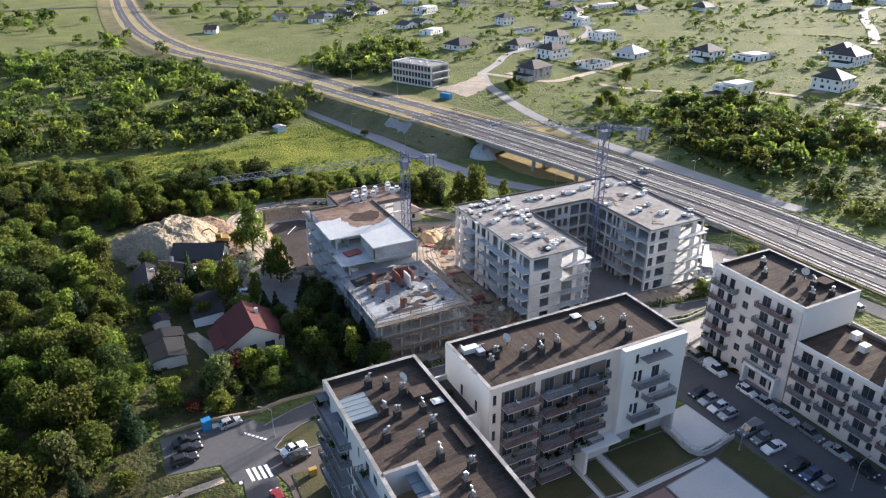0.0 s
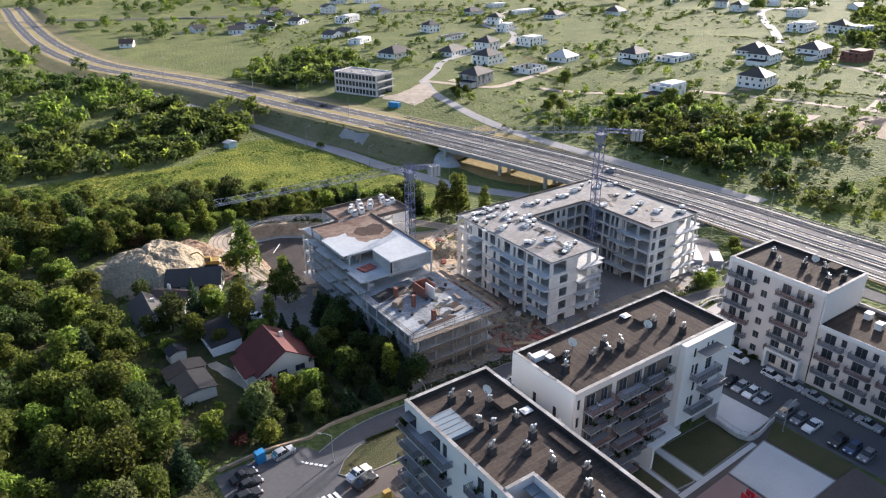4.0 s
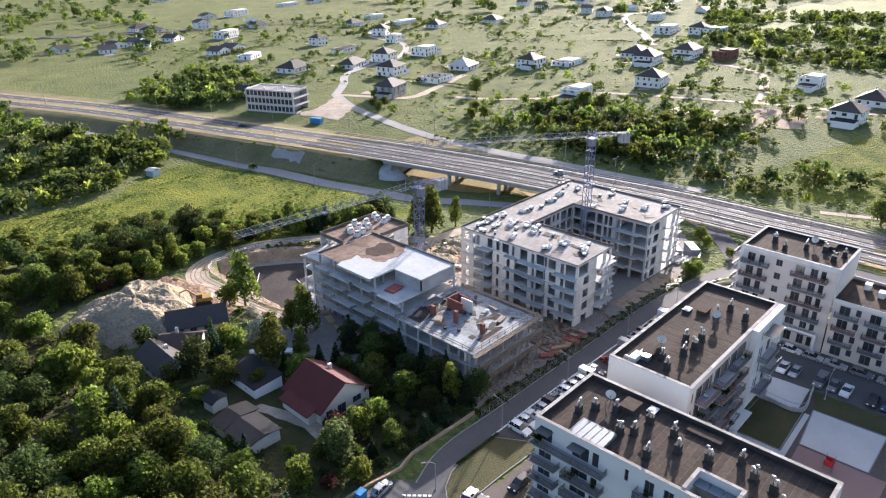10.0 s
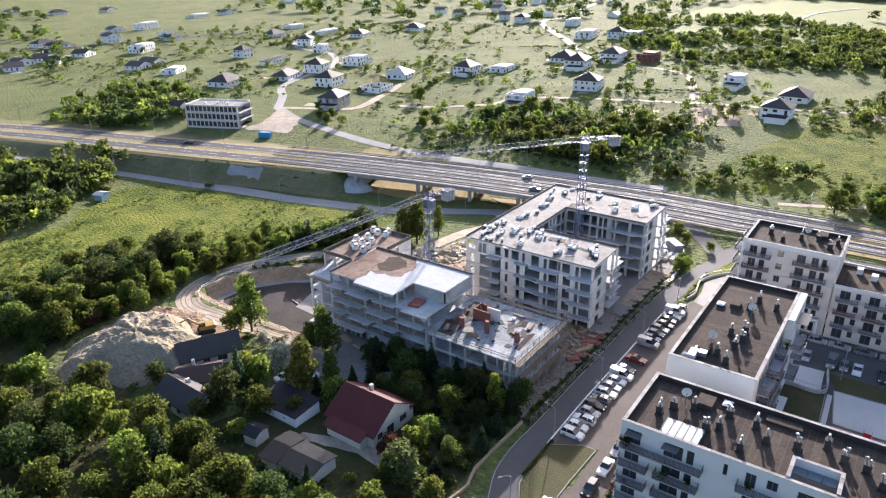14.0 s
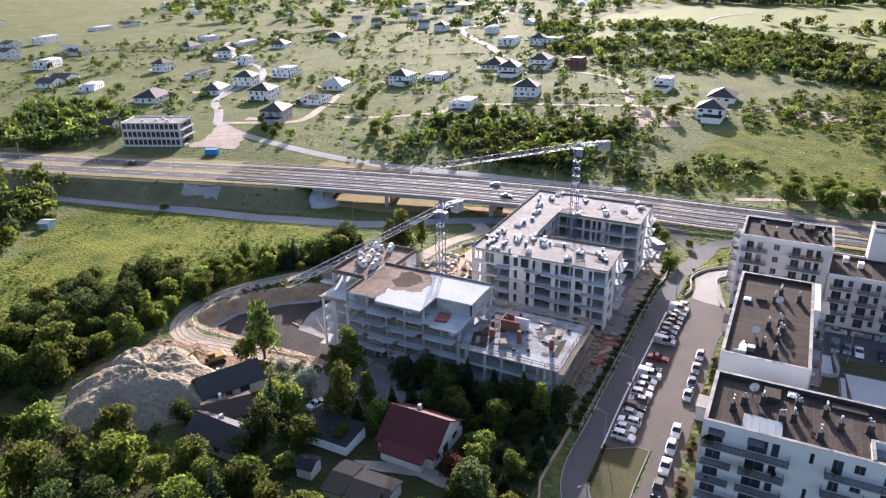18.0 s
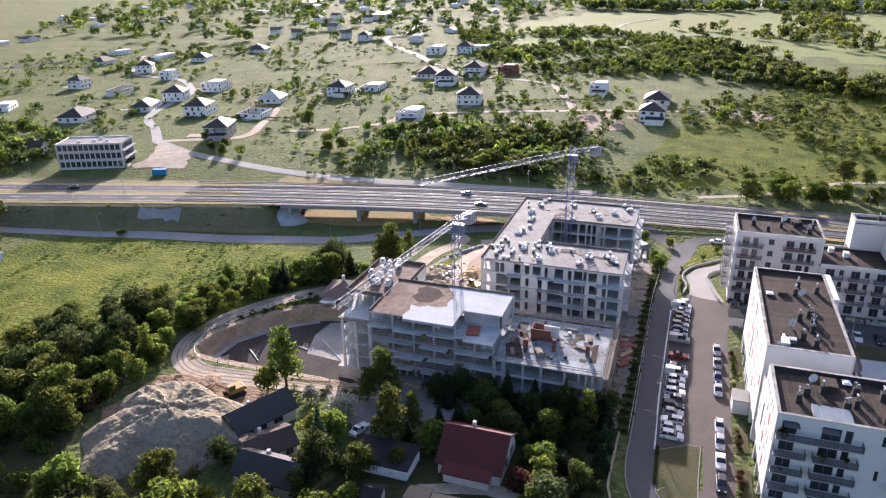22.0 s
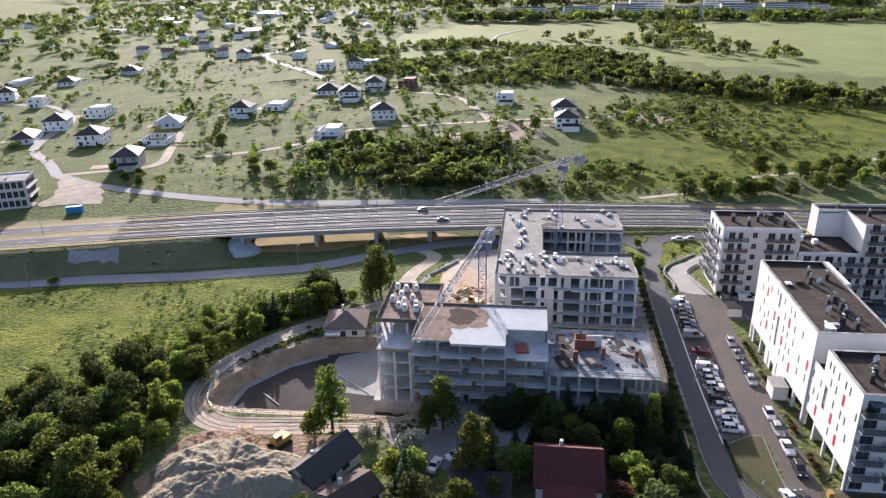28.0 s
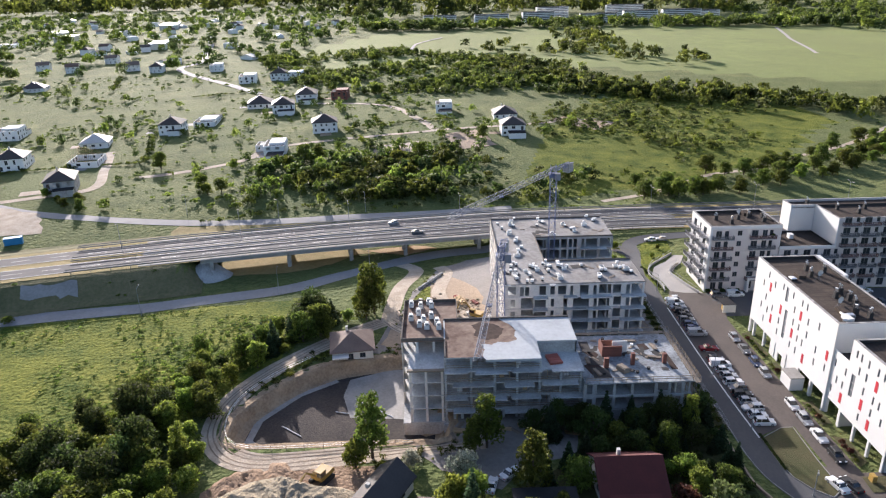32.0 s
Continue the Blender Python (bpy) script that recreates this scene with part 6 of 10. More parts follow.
# middle part: five storeys
LM = [0, 3.3, 6.4, 9.5, 12.6, 15.4]
for _k, _z in enumerate(LM):
    if _k < 4:
        part("floor_slab", Shape().box(1.6, 20.5, _z - .24, 18.5, 48.6, _z), SLAB, b1)
part("floor_slab", Shape().box(.9, 20.5, LM[4] - .24, 18.5, 48.6, LM[4]), SLAB, b1)
part("roof_slab", Shape().box(7.6, 20.7, LM[5] - .26, 18.5, 29.2, LM[5]).box(1.6, 29.2, LM[5] - .26, 18.5, 48.6, LM[5]), SLAB, b1)
part("rust_roof", Shape().box(1.6, 29.2, LM[5] + .006, 18.2, 48.3, LM[5] + .03), RUSTROOF, b1, "wet brown stained roof concrete")
part("white_roof_sheet", Shape().prism(ragged_ring([(7.6, 20.7), (18.2, 20.7), (18.2, 36.3), (15.5, 34.2), (12.5, 32.9), (10.2, 33.6), (8.4, 33.2), (7.3, 35.2), (7.7, 37.3), (6.4, 38.6), (7.1, 41.0), (4.5, 40.2), (2.2, 40.9), (.5, 40.3), (.5, 29.2), (7.6, 29.2)], 2, 12), LM[5] + .034, LM[5] + .07).box(.38, 29.2, LM[5] - .5, .5, 40.3, LM[5] + .07), WETSHEET, b1, "white waterproof sheet over insulation")
part("tar_stain", Shape().prism(ragged_ring([(8.6, 39.6), (9.4, 37.2), (11.0, 36.3), (13.4, 35.4), (15.6, 37.2), (16.9, 40.2), (15.6, 42.6), (13.2, 41.6), (10.8, 42.2)], 0, 9, .5), LM[5] + .031, LM[5] + .0325), TAR, b1, "dark spilled bitumen on the brown roof")
for _a in ((18.22, 20.7, 18.5, 48.6), (1.6, 48.32, 9.0, 48.6)):
    part("parapet", Shape().box(_a[0], _a[1], LM[5] + .006, _a[2], _a[3], LM[5] + .38), DARKCONC, b1, "dark brown concrete parapet")
for _k in range(5):
    _z, _h = LM[_k], LM[_k + 1] - LM[_k] - .26
    # open west side: columns, a deep recess wall and stepped slabs
    for _y in (20.6, 24.7, 29.0, 33.6, 38.2, 43.0, 48.2):
        if _k < 4 or _y > 28.5:
            part("column", Shape().box(1.7, _y, _z, 2.0, _y + .45, _z + _h), CONC, b1)
    if _k == 0:
        shell_face(b1, face_at(1.6, 48.6, 270), 28.0, _z, _h, bay_row(28.0, 83, .25), CONC, name="concrete_wall")
    elif _k < 2:
        # Recess walls in a darker concrete: the shade of the recess put into colour.
        shell_face(b1, face_at(4.6, 48.6, 270), 28.0, _z, _h, bay_row(28.0, 90 + _k, .75), LEAN, name="recess_wall")
    elif _k == 4:
        shell_face(b1, face_at(4.6, 48.6, 270), 19.2, _z, _h, bay_row(19.2, 90, .75), LEAN, name="recess_wall")
        shell_face(b1, face_at(7.7, 29.0, 270), 8.2, _z, _h, [], CONC, name="stair_box_wall")
        part("stair_box_wall", Shape().box(7.7, 20.8, _z, 18.3, 21.05, _z + _h), CONC, b1)
    part("rear_wall", wall_shape(28.0, _z, _z + _h, [(a, b, _z + s, _z + h) for a, b, s, h in (bay_row(28.0, 97, .9) if _k < 4 else [(9.6, 13.0, .02, 2.5), (15.2, 18.6, .02, 2.5), (21.0, 25.4, .02, 2.5)])], .25), BLOCK, b1, at=face_at(18.45, 20.6, 90))
    for _y in (24.8, 33.7, 38.3, 43.1):
        if _k < 4 or _y > 30:
            part("cross_wall", Shape().box(9.5 if _k % 2 else 5.0, _y, _z, 18.1, _y + .22, _z + _h), BLOCK, b1)
    if 0 < _k < 5:
        for _y0, _y1, _d in (((21.5, 28.8, 1.6), (30.5, 36.5, 1.9), (38.5, 47.0, 1.5)) if _k % 2 else ((20.6, 27.0, 1.6), (29.0, 35.0, 1.5), (36.0, 42.5, 1.9), (44.0, 48.5, 1.4))):
            part("balcony_slab", Shape().box(1.6 - _d, _y0, _z - .21, 1.62, _y1, _z - .01), SLAB, b1)
# north end: tall open bays under a lower slab, and the rear wing with its brown roof
for _k, _z in enumerate(LM[:5]):
    part("floor_slab", Shape().box(2.2, 48.6, _z - .22, 9.0, 56.0, _z - .02), SLAB, b1)
    part("floor_slab", Shape().box(9.0, 45.2 if _k > 4 else 48.6, _z - .24, 28.0, 57.6, _z - .03), SLAB, b1)
    if _k < 4:
        _h = LM[_k + 1] - _z - .24
        for _x, _y in ((2.3, 48.9), (2.3, 52.2), (2.3, 55.4), (5.6, 55.4), (8.5, 55.4)):
            part("column", Shape().box(_x, _y, _z, _x + .4, _y + .5, _z + _h), BLOCK, b1)
    _h = LM[_k + 1] - _z - .26
    part("block_wall", wall_shape(19.0, _z, _z + _h, [(a, b, _z + s, _z + h) for a, b, s, h in bay_row(19.0, 101, .7)], .25), BLOCK, b1, at=face_at(28.0, 57.6, 180))
    part("column", Shape().box(9.0, 50.5, _z, 9.3, 51.0, _z + _h).box(9.0, 54.0, _z, 9.3, 54.5, _z + _h), BLOCK, b1)
    part("block_wall", wall_shape(12.0, _z, _z + _h, [(.8, 4.8, _z + .02, _z + 2.6), (5.6, 11.0, _z + .02, _z + 2.6)], .25), BLOCK, b1, at=face_at(28.0, 45.4, 90))
    part("block_wall", wall_shape(9.4, _z, _z + _h, [(2.0, 4.4, _z + .02, _z + 2.4)], .25), BLOCK, b1, at=face_at(18.6, 45.4, 0))
part("rust_roof", Shape().box(9.0, 48.6, LM[5] - .26, 28.0, 57.6, LM[5] + .02).box(18.5, 45.4, LM[5] - .26, 28.0, 48.6, LM[5] + .02), RUSTROOF, b1, "brown stained roof concrete of the rear wing")
for _a in ((9.0, 57.42, 28.0, 57.6), (27.82, 45.4, 28.0, 57.42), (9.0, 48.62, 9.18, 57.42), (18.52, 45.4, 27.82, 45.58)):
    part("parapet", Shape().box(_a[0], _a[1], LM[5] + .024, _a[2], _a[3], LM[5] + .7), DARKCONC, b1, "dark brown concrete parapet")
_Z1 = LM[5] - 1.2
for _x, _y in ((60.4, 166.6), (56.1, 163), (55.9, 160.4), (58.1, 160.8), (66.4, 164.5), (66.6, 162.1), (68.3, 162.7), (67.3, 166.7), (61.2, 162.1), (59.5, 163.8), (63, 165), (57.2, 164.6)):
    roof_curb(_x, _y, _Z1 + .03, 1.3, 1.1, 1.0)
    foam_pack(_x + .02, _y, _Z1 + 1.0, 0, 1.05, .75)
# brick stacks, shaft walls and gear on the south roof
def brick_block(name, x0, y0, x1, y1, z, h, label):
    """A small brick structure laid course by course."""
    ob = thing(name, (x0, y0, z), label, "brickwork", "brickwork on the roof")
    key = ("bricks", round(x1 - x0, 2), round(y1 - y0, 2))
    for c in range(int(h / .25)):
        j = .012 if c % 2 else 0
        part("brick_course", Shape().box(j, j, c * .25, x1 - x0 - j, y1 - y0 - j, c * .25 + .235), BRICK, ob)
    return ob
_Z = 3 * HS - 1.2
# Thin dark patches on the slab; the second stands in for a sunken pit.
for _p in ([(43.9, 129.2), (47.6, 130.2), (49.0, 127.9), (45.7, 125.8)], [(50.0, 127.4), (53.0, 129.0), (54.1, 127.0), (51.9, 126.1)], [(45.2, 112.4), (52.4, 112.5), (52.7, 111.5), (45.2, 111.1)], [(53.3, 116.6), (56.0, 116.9), (56.4, 115.1), (53.8, 114.5)]):
    solid("roofing_felt", Shape().prism(_p[::-1], 0, .03), TAR, "thin dark patch laid on the concrete roof", "felt", "felt areas on the roof", at=pose(0, 0, _Z + .012))
for _x0, _y0, _x1, _y1, _h in ((46.4, 125.2, 47.1, 126.2, 2.4), (47.2, 119.6, 47.9, 120.4, 2.8), (47.6, 112.8, 48.3, 113.6, 2.4), (51.0, 121.4, 51.25, 125.6, 2.6), (51.25, 125.35, 54.6, 125.6, 2.6), (54.6, 122.6, 54.85, 125.6, 2.2), (52.8, 124.9, 53.1, 125.2, 2.4)):
    brick_block("brick_stack", _x0, _y0, _x1, _y1, _Z, _h, "raw red brick shaft wall on the concrete roof")
solid("precast_wall", Shape().box(0, 0, 0, .3, 3.2, 2.8), FOAM, "white block wall panel on the concrete roof", "wall panel", at=pose(52.6, 119.9, _Z))
for _x, _y, _t in ((51.6, 131.6, 90), (53.6, 133.2, 0)):
    ob = thing("brick_stack", (_x, _y + 2, LM[4] - 1.2 if _y > 131.5 else _Z), "raw red brick pier against the stair box", "brickwork", "brickwork on the roof")
    for _c in range(11):
        part("brick_course", Shape().box(0, 0, _c * .25, 1.0, .4, _c * .25 + .235), BRICK, ob)
part("basement_wall", Shape().box(2.2, 49.0, -3.6, 28.0, 57.5, -.26), CONC, b1)
part("basement_wall", Shape().box(1.0, 46.0, -3.6, 9.0, 49.0, -.26), CONC, b1)
# yellow formwork beams left in the open storeys
for _k, _y0, _y1 in ((2, 30.0, 37.6), (3, 21.2, 28.6), (3, 34.0, 42.6), (2, 44.0, 48.0)):
    for _i in range(int((_y1 - _y0) / .9)):
        part("formwork_beam", Shape().box(2.2, _y0 + _i * .9, LM[_k + 1] - .62, 8.6, _y0 + _i * .9 + .12, LM[_k + 1] - .42), TIMBER, b1)
for _k in (1, 2):
    for _i in range(9):
        part("formwork_prop", Shape().box(.9 + _i * 1.9, -.6, _k * HS, 1.0 + _i * 1.9, -.5, _k * HS + HS - .26), TIMBER, b1)
for _k in (1, 2, 3, 4):                               # timber guard rails and steel props along the open front
    _y1 = 48.4
    for _h in (.5, 1.0):
        part("guard_board", Shape().box(1.50, 20.9 if _k < 4 else 29.4, LM[_k] + _h, 1.55, _y1, LM[_k] + _h + .12), GREYBOARD, b1)
    for _i in range(7):
        _y = 22.4 + _i * 3.9 + (_k % 2) * 1.2
        if _k < 4 or _y > 29.5:
            part("prop", Shape().tube((3.0, _y, LM[_k]), (3.0, _y, LM[_k + 1] - .27), .05, .05, 5), TIMBER if _i % 2 else GALV, b1)
for _k, _x, _y, _w, _d, _h in ((1, 3.2, 26, 1.4, 1.0, .9), (1, 3.0, 40, 1.2, 1.0, 1.1), (2, 3.4, 31.5, 1.6, .9, .7), (2, 3.0, 45, 1.2, 1.0, 1.0), (3, 3.2, 23, 1.3, 1.0, .8), (3, 3.4, 36.4, 2.0, .9, .6), (4, 3.0, 33, 1.2, .9, .9)):
    part("block_stack", Shape().box(_x, _y, LM[_k] + .002, _x + _w, _y + _d, LM[_k] + _h), BLOCK if _h > .75 else TIMBER, b1)
# the unfinished slab edge over the north bays
part("slab_edge_form", Shape().box(1.4, 48.7, LM[4] - .22, 2.15, 56.2, LM[4] + .12), GREYBOARD, b1)


# ---------------------------------------------------------------- tower cranes
def lattice(s, p, q, w, h, step, r=.05, m=0, tri=False):
    """A lattice beam between two points, with a square or triangular section."""
    p, q = Vector(p), Vector(q)
    d = (q - p).normalized()
    side = d.cross(Vector((0, 0, 1)))
    side = Vector((1, 0, 0)) if side.length < .01 else side.normalized()
    up = side.cross(d).normalized()
    corners = [side * w / 2 - up * h / 2, -side * w / 2 - up * h / 2, up * h / 2] if tri else [side * w / 2 - up * h / 2, -side * w / 2 - up * h / 2, -side * w / 2 + up * h / 2, side * w / 2 + up * h / 2]
    for c in corners:
        s.bar(p + c, q + c, r * 1.6, m)
    n = max(1, int((q - p).length / step))
    k = len(corners)
    for i in range(n):
        a, b = p + (q - p) * i / n, p + (q - p) * (i + 1) / n
        for j in range(k):
            c, e = corners[j], corners[(j + 1) % k]
            s.bar(a + c, b + e, r, m) if (i + j) % 2 else s.bar(a + e, b + c, r, m)
            s.bar(a + c, a + e, r, m)
    return s


def tower_crane(base, top, tip, tail, label):
    """A flat-top tower crane: mast, slewing ring, cab, jib, counter jib and its weights."""
    ob = thing("tower_crane", base, label, "crane", "tower cranes")
    H = top - base[2]
    part("base_block", Shape().box(-2.6, -2.6, -.3, 2.6, 2.6, .9), CONC, ob, "concrete ballast base")
    part("mast", lattice(Shape(), (0, 0, .9), (0, 0, H - 2.2), 1.7, 1.7, 2.0, .075), CRANE, ob, "blue lattice mast")
    part("slewing_ring", Shape().tube((0, 0, H - 2.2), (0, 0, H - 1.4), 1.25, 1.25, 14).box(-1.1, -1.1, H - 1.4, 1.1, 1.1, H - .9), CRANE, ob)
    d = (Vector((tip[0] - base[0], tip[1] - base[1], 0))).normalized()
    n = Vector((-d.y, d.x, 0))
    tp, tl = Vector((tip[0] - base[0], tip[1] - base[1], tip[2] - base[2])), Vector((tail[0] - base[0], tail[1] - base[1], tail[2] - base[2]))
    part("jib_head", lattice(Shape(), (0, 0, H - .9), (0, 0, H + 1.2), 1.5, 1.5, 1.0, .08), CRANE, ob)
    part("jib", lattice(Shape(), d * .6 + Vector((0, 0, H + .1)), tp, 1.2, 1.3, 1.5, .055, tri=True), CRANEGREY, ob, "long grey lattice jib")
    s = lattice(Shape(), -d * .6 + Vector((0, 0, H + .0)), tl, 1.3, .8, 1.6, .06)
    part("counter_jib", s, CRANE, ob)
    s = Shape()
    for k in range(3):
        c = tl + d * (.9 + k * .9) + Vector((0, 0, -.9))
        s.add([tuple(c + d * a + n * b + Vector((0, 0, e))) for e in (-1.2, 1.3) for a, b in ((-.35, -1.0), (.35, -1.0), (.35, 1.0), (-.35, 1.0))],
              [(3, 2, 1, 0), (4, 5, 6, 7), (0, 1, 5, 4), (1, 2, 6, 5), (2, 3, 7, 6), (3, 0, 4, 7)])
    part("counterweight", s, CONC, ob, "grey concrete counterweights")
    c = d * .4 + n * 1.5 + Vector((0, 0, H - 1.6))
    part("cab", Shape().box(c.x - .7, c.y - .7, c.z - 1.0, c.x + .7, c.y + .7, c.z + .9), CRANEGREY, ob)
    w = tp * .55 + Vector((0, 0, H)) * .45
    part("trolley", Shape().box(w.x - .5, w.y - .5, w.z - 1.0, w.x + .5, w.y + .5, w.z - .7), CRANE, ob)
    return ob


tower_crane((63.6, 146.2, -1.2), 29.2, (19.5, 154.2, 27.6), (71.6, 144.6, 28.6), "blue and grey tower crane beside the stepped shell")
tower_crane((108.0, 127.6, -1.2), 35.4, (69.5, 157.5, 35.2), (116.4, 121.2, 35.0), "blue and grey tower crane inside the horseshoe shell")


# ---------------------------------------------------------------- lamps, cars and small machines
def lamp_post(x, y, z, h, arms, turn, label, group):
    """A tapered steel post with curved arms and lanterns."""
    ob = thing("street_lamp", (x, y, z), label, "street lamp", group, turn=turn)
    part("post", Shape().tube((0, 0, 0), (0, 0, h), .10, .055, 8).tube((0, 0, 0), (0, 0, .35), .16, .16, 8), GALV, ob)
    for sgn in arms:
        s = Shape()
        p0 = Vector((0, 0, h - .05))
        for k in range(1, 5):
            p1 = Vector((sgn * 1.6 * k / 4, 0, h + .55 * math.sin(k / 4 * math.pi / 2)))
            s.tube(p0, p1, .045, .045, 6)
            p0 = p1
        part("arm", s, GALV, ob)
        part("lantern", Shape().profile([(sgn * 1.5, h + .5), (sgn * 2.3, h + .52), (sgn * 2.2, h + .66), (sgn * 1.6, h + .64)][::int(sgn)], -.14, .14), COPING, ob)
    return ob


_first = None
for _d in np.arange(-60, 640, 38.0):
    _i = int(np.argmin(np.abs(HW_LINE[:, 1] - (_d + 25))))
    _p, _q = HW_LINE[_i], HW_LINE[_i + 1]
    _a = math.degrees(math.atan2(_q[1] - _p[1], _q[0] - _p[0])) - 90
    _z = float(highway_z(_p[1]))
    if _first is None:
        _first = lamp_post(_p[0], _p[1], _z, 11.5, (1, -1), _a, "tall twin-armed galvanised road lamp in the median", "median road lamps")
    else:
        copy_thing(_first, pose(_p[0], _p[1], _z, 0, 0, _a))
_first = None
for _x, _y in ((102.0, 293.5), (109.5, 250), (121.2, 211), (136, 183.5), (94, 335), (185.6, 224), (190, 262), (193, 190), (147, 118)):
    if _first is None:
        _first = lamp_post(_x, _y, ground(_x, _y), 8.5, (1,), 0, "single-armed galvanised street lamp on the verge", "verge street lamps")
    else:
        copy_thing(_first, pose(_x, _y, ground(_x, _y), 0, 0, 180 if _x > 180 else 0))
_first = None
for _x, _y, _t in ((16.5, 96.4, 150), (36.3, 98.6, 90), (57, 98.4, 90), (80.5, 98.2, 90), (103, 97.4, 90), (84.5, 58.4, 0), (92.6, 44, 0)):
    if _first is None:
        _first = lamp_post(_x, _y, ground(_x, _y), 5.5, (1,), _t, "slim grey street lamp beside the car park", "car park lamps")
    else:
        copy_thing(_first, pose(_x, _y, ground(_x, _y), 0, 0, _t))

CARPAINT = {k: material("car_paint_" + k, c, .42, metal=.15 if k not in ("white", "red") else 0, spot=[v * .85 for v in c], spots=(.8, 6), amount=.4, spec=.45) for k, c in
            (("white", (.66, .66, .65)), ("silver", (.34, .35, .36)), ("grey", (.16, .165, .17)), ("black", (.022, .023, .025)), ("blue", (.035, .06, .13)), ("red", (.22, .02, .025)))}
CARGLASS = material("car_glass", (.018, .021, .024), .06, spot=(.03, .03, .035), spots=(1, 5), amount=.4, spec=.8)
_cars = {}


def car_template(kind, colour, at):
    """A parked car: body, cabin glass, roof, wheels and lamps; front towards +x."""
    L, W, H, belt, hood = {"hatch": (3.95, 1.66, 1.48, .86, 1.0), "estate": (4.4, 1.70, 1.50, .88, 1.15), "suv": (4.3, 1.74, 1.68, 1.0, 1.05), "van": (4.8, 1.8, 1.92, 1.08, .8), "sedan": (4.5, 1.7, 1.45, .88, 1.25)}[kind]
    ob = thing("car", at[:3], f"parked {colour} {dict(hatch='hatchback', estate='estate car', suv='sport utility car', van='panel van', sedan='saloon car')[kind]} with dark windows", "car", "parked cars", turn=at[3])
    h = L / 2
    back = {"hatch": (-h + .15, -h + .55), "estate": (-h + .12, -h + .5), "suv": (-h + .1, -h + .45), "van": (-h + .05, -h + .18), "sedan": (-h + .95, -h + 1.5)}[kind]
    # body with rounded shoulders: sections across the width
    low = [(-h, .32), (-h + .04, belt - .18), (-h + .12, belt)] + ([(-h + .95, belt + .06)] if kind == "sedan" else []) + [(h - hood - .35, belt + .02), (h - .35, belt - .12), (h - .06, belt - .3), (h, .34), (h - .15, .22), (-h + .15, .22)]
    s = Shape()
    n = len(low)
    v, f = [], []
    for y, k in ((-W / 2, .955), (-W / 2 + .10, 1.0), (W / 2 - .10, 1.0), (W / 2, .955)):
        v += [(x * k, y, .22 + (z - .22) * (k if z > .5 else 1)) for x, z in low]
    for r in range(3):
        f += [(r * n + i, (r + 1) * n + i, (r + 1) * n + (i + 1) % n, r * n + (i + 1) % n) for i in range(n)]
    f += [tuple(range(n)), tuple(range(4 * n - 1, 3 * n - 1, -1))]
    s.add(v, f)
    part("body", s, CARPAINT[colour], ob)
    rx0, rx1 = back[1] + .12, h - hood - 1.05
    cab = [(back[0], belt - .02), (back[1], H - .08), (rx0, H - .05), (rx1, H - .05), (rx1 + .15, H - .09), (h - hood - .15, belt - .02)]
    s, v, f, n = Shape(), [], [], len(cab)
    for k in (-1, 1):
        v += [(x, k * (W / 2 - .06 - .17 * (z - belt) / (H - belt)), z) for x, z in cab]
    f = [(i, n + i, n + (i + 1) % n, (i + 1) % n) for i in range(n)] + [tuple(range(n)), tuple(range(2 * n - 1, n - 1, -1))]
    part("cabin_glass", s.add(v, f), CARGLASS, ob)
    s = Shape()
    s.add([(back[1] + .02, -W / 2 + .22, H - .06), (rx1 + .18, -W / 2 + .22, H - .06), (rx1 + .18, W / 2 - .22, H - .06), (back[1] + .02, W / 2 - .22, H - .06),
           (back[1] + .12, -W / 2 + .30, H), (rx1 + .02, -W / 2 + .30, H), (rx1 + .02, W / 2 - .30, H), (back[1] + .12, W / 2 - .30, H)], [(0, 1, 5, 4), (1, 2, 6, 5), (2, 3, 7, 6), (3, 0, 4, 7), (4, 5, 6, 7)])
    for k in (-1, 1):
        for px in ((back[0] + back[1]) / 2, (rx0 + rx1) / 2 - .1):
            s.box(px - .06, k * (W / 2 - .16) - .05, belt - .02, px + .06, k * (W / 2 - .16) + .05, H - .04)
    if kind == "van":
        s.box(back[0] + .02, -W / 2 + .07, belt - .02, rx1 - .9, W / 2 - .07, H - .02)
    part("roof", s, CARPAINT[colour], ob)
    for wx in (-h + .82, h - .86):
        for k in (-1, 1):
            tyre = part("wheel", Shape().tube((wx, k * (W / 2 - .20), .31), (wx, k * (W / 2 + .01), .31), .31, .31, 12), TYRE, ob)
            part("rim", Shape().tube((wx, k * (W / 2 + .005), .31), (wx, k * (W / 2 + .02), .31), .20, .18, 8), RIM, tyre)
    for k in (-1, 1):
        part("headlight", Shape().box(h - .30, k * (W / 2 - .33) - .2, belt - .27, h - .07, k * (W / 2 - .33) + .2, belt - .14), LIGHTCLEAR, ob)
        part("tail_light", Shape().box(-h - .005, k * (W / 2 - .28) - .12, belt - .3, -h + .12, k * (W / 2 - .28) + .12, belt - .08), LIGHTRED, ob)
    return ob


def car(kind, colour, x, y, turn, z=None):
    z = ground(x, y) + .09 if z is None else z
    if (kind, colour) in _cars:
        return copy_thing(_cars[kind, colour], pose(x, y, z, 0, 0, turn))
    _cars[kind, colour] = car_template(kind, colour, (x, y, z, turn))
    return _cars[kind, colour]


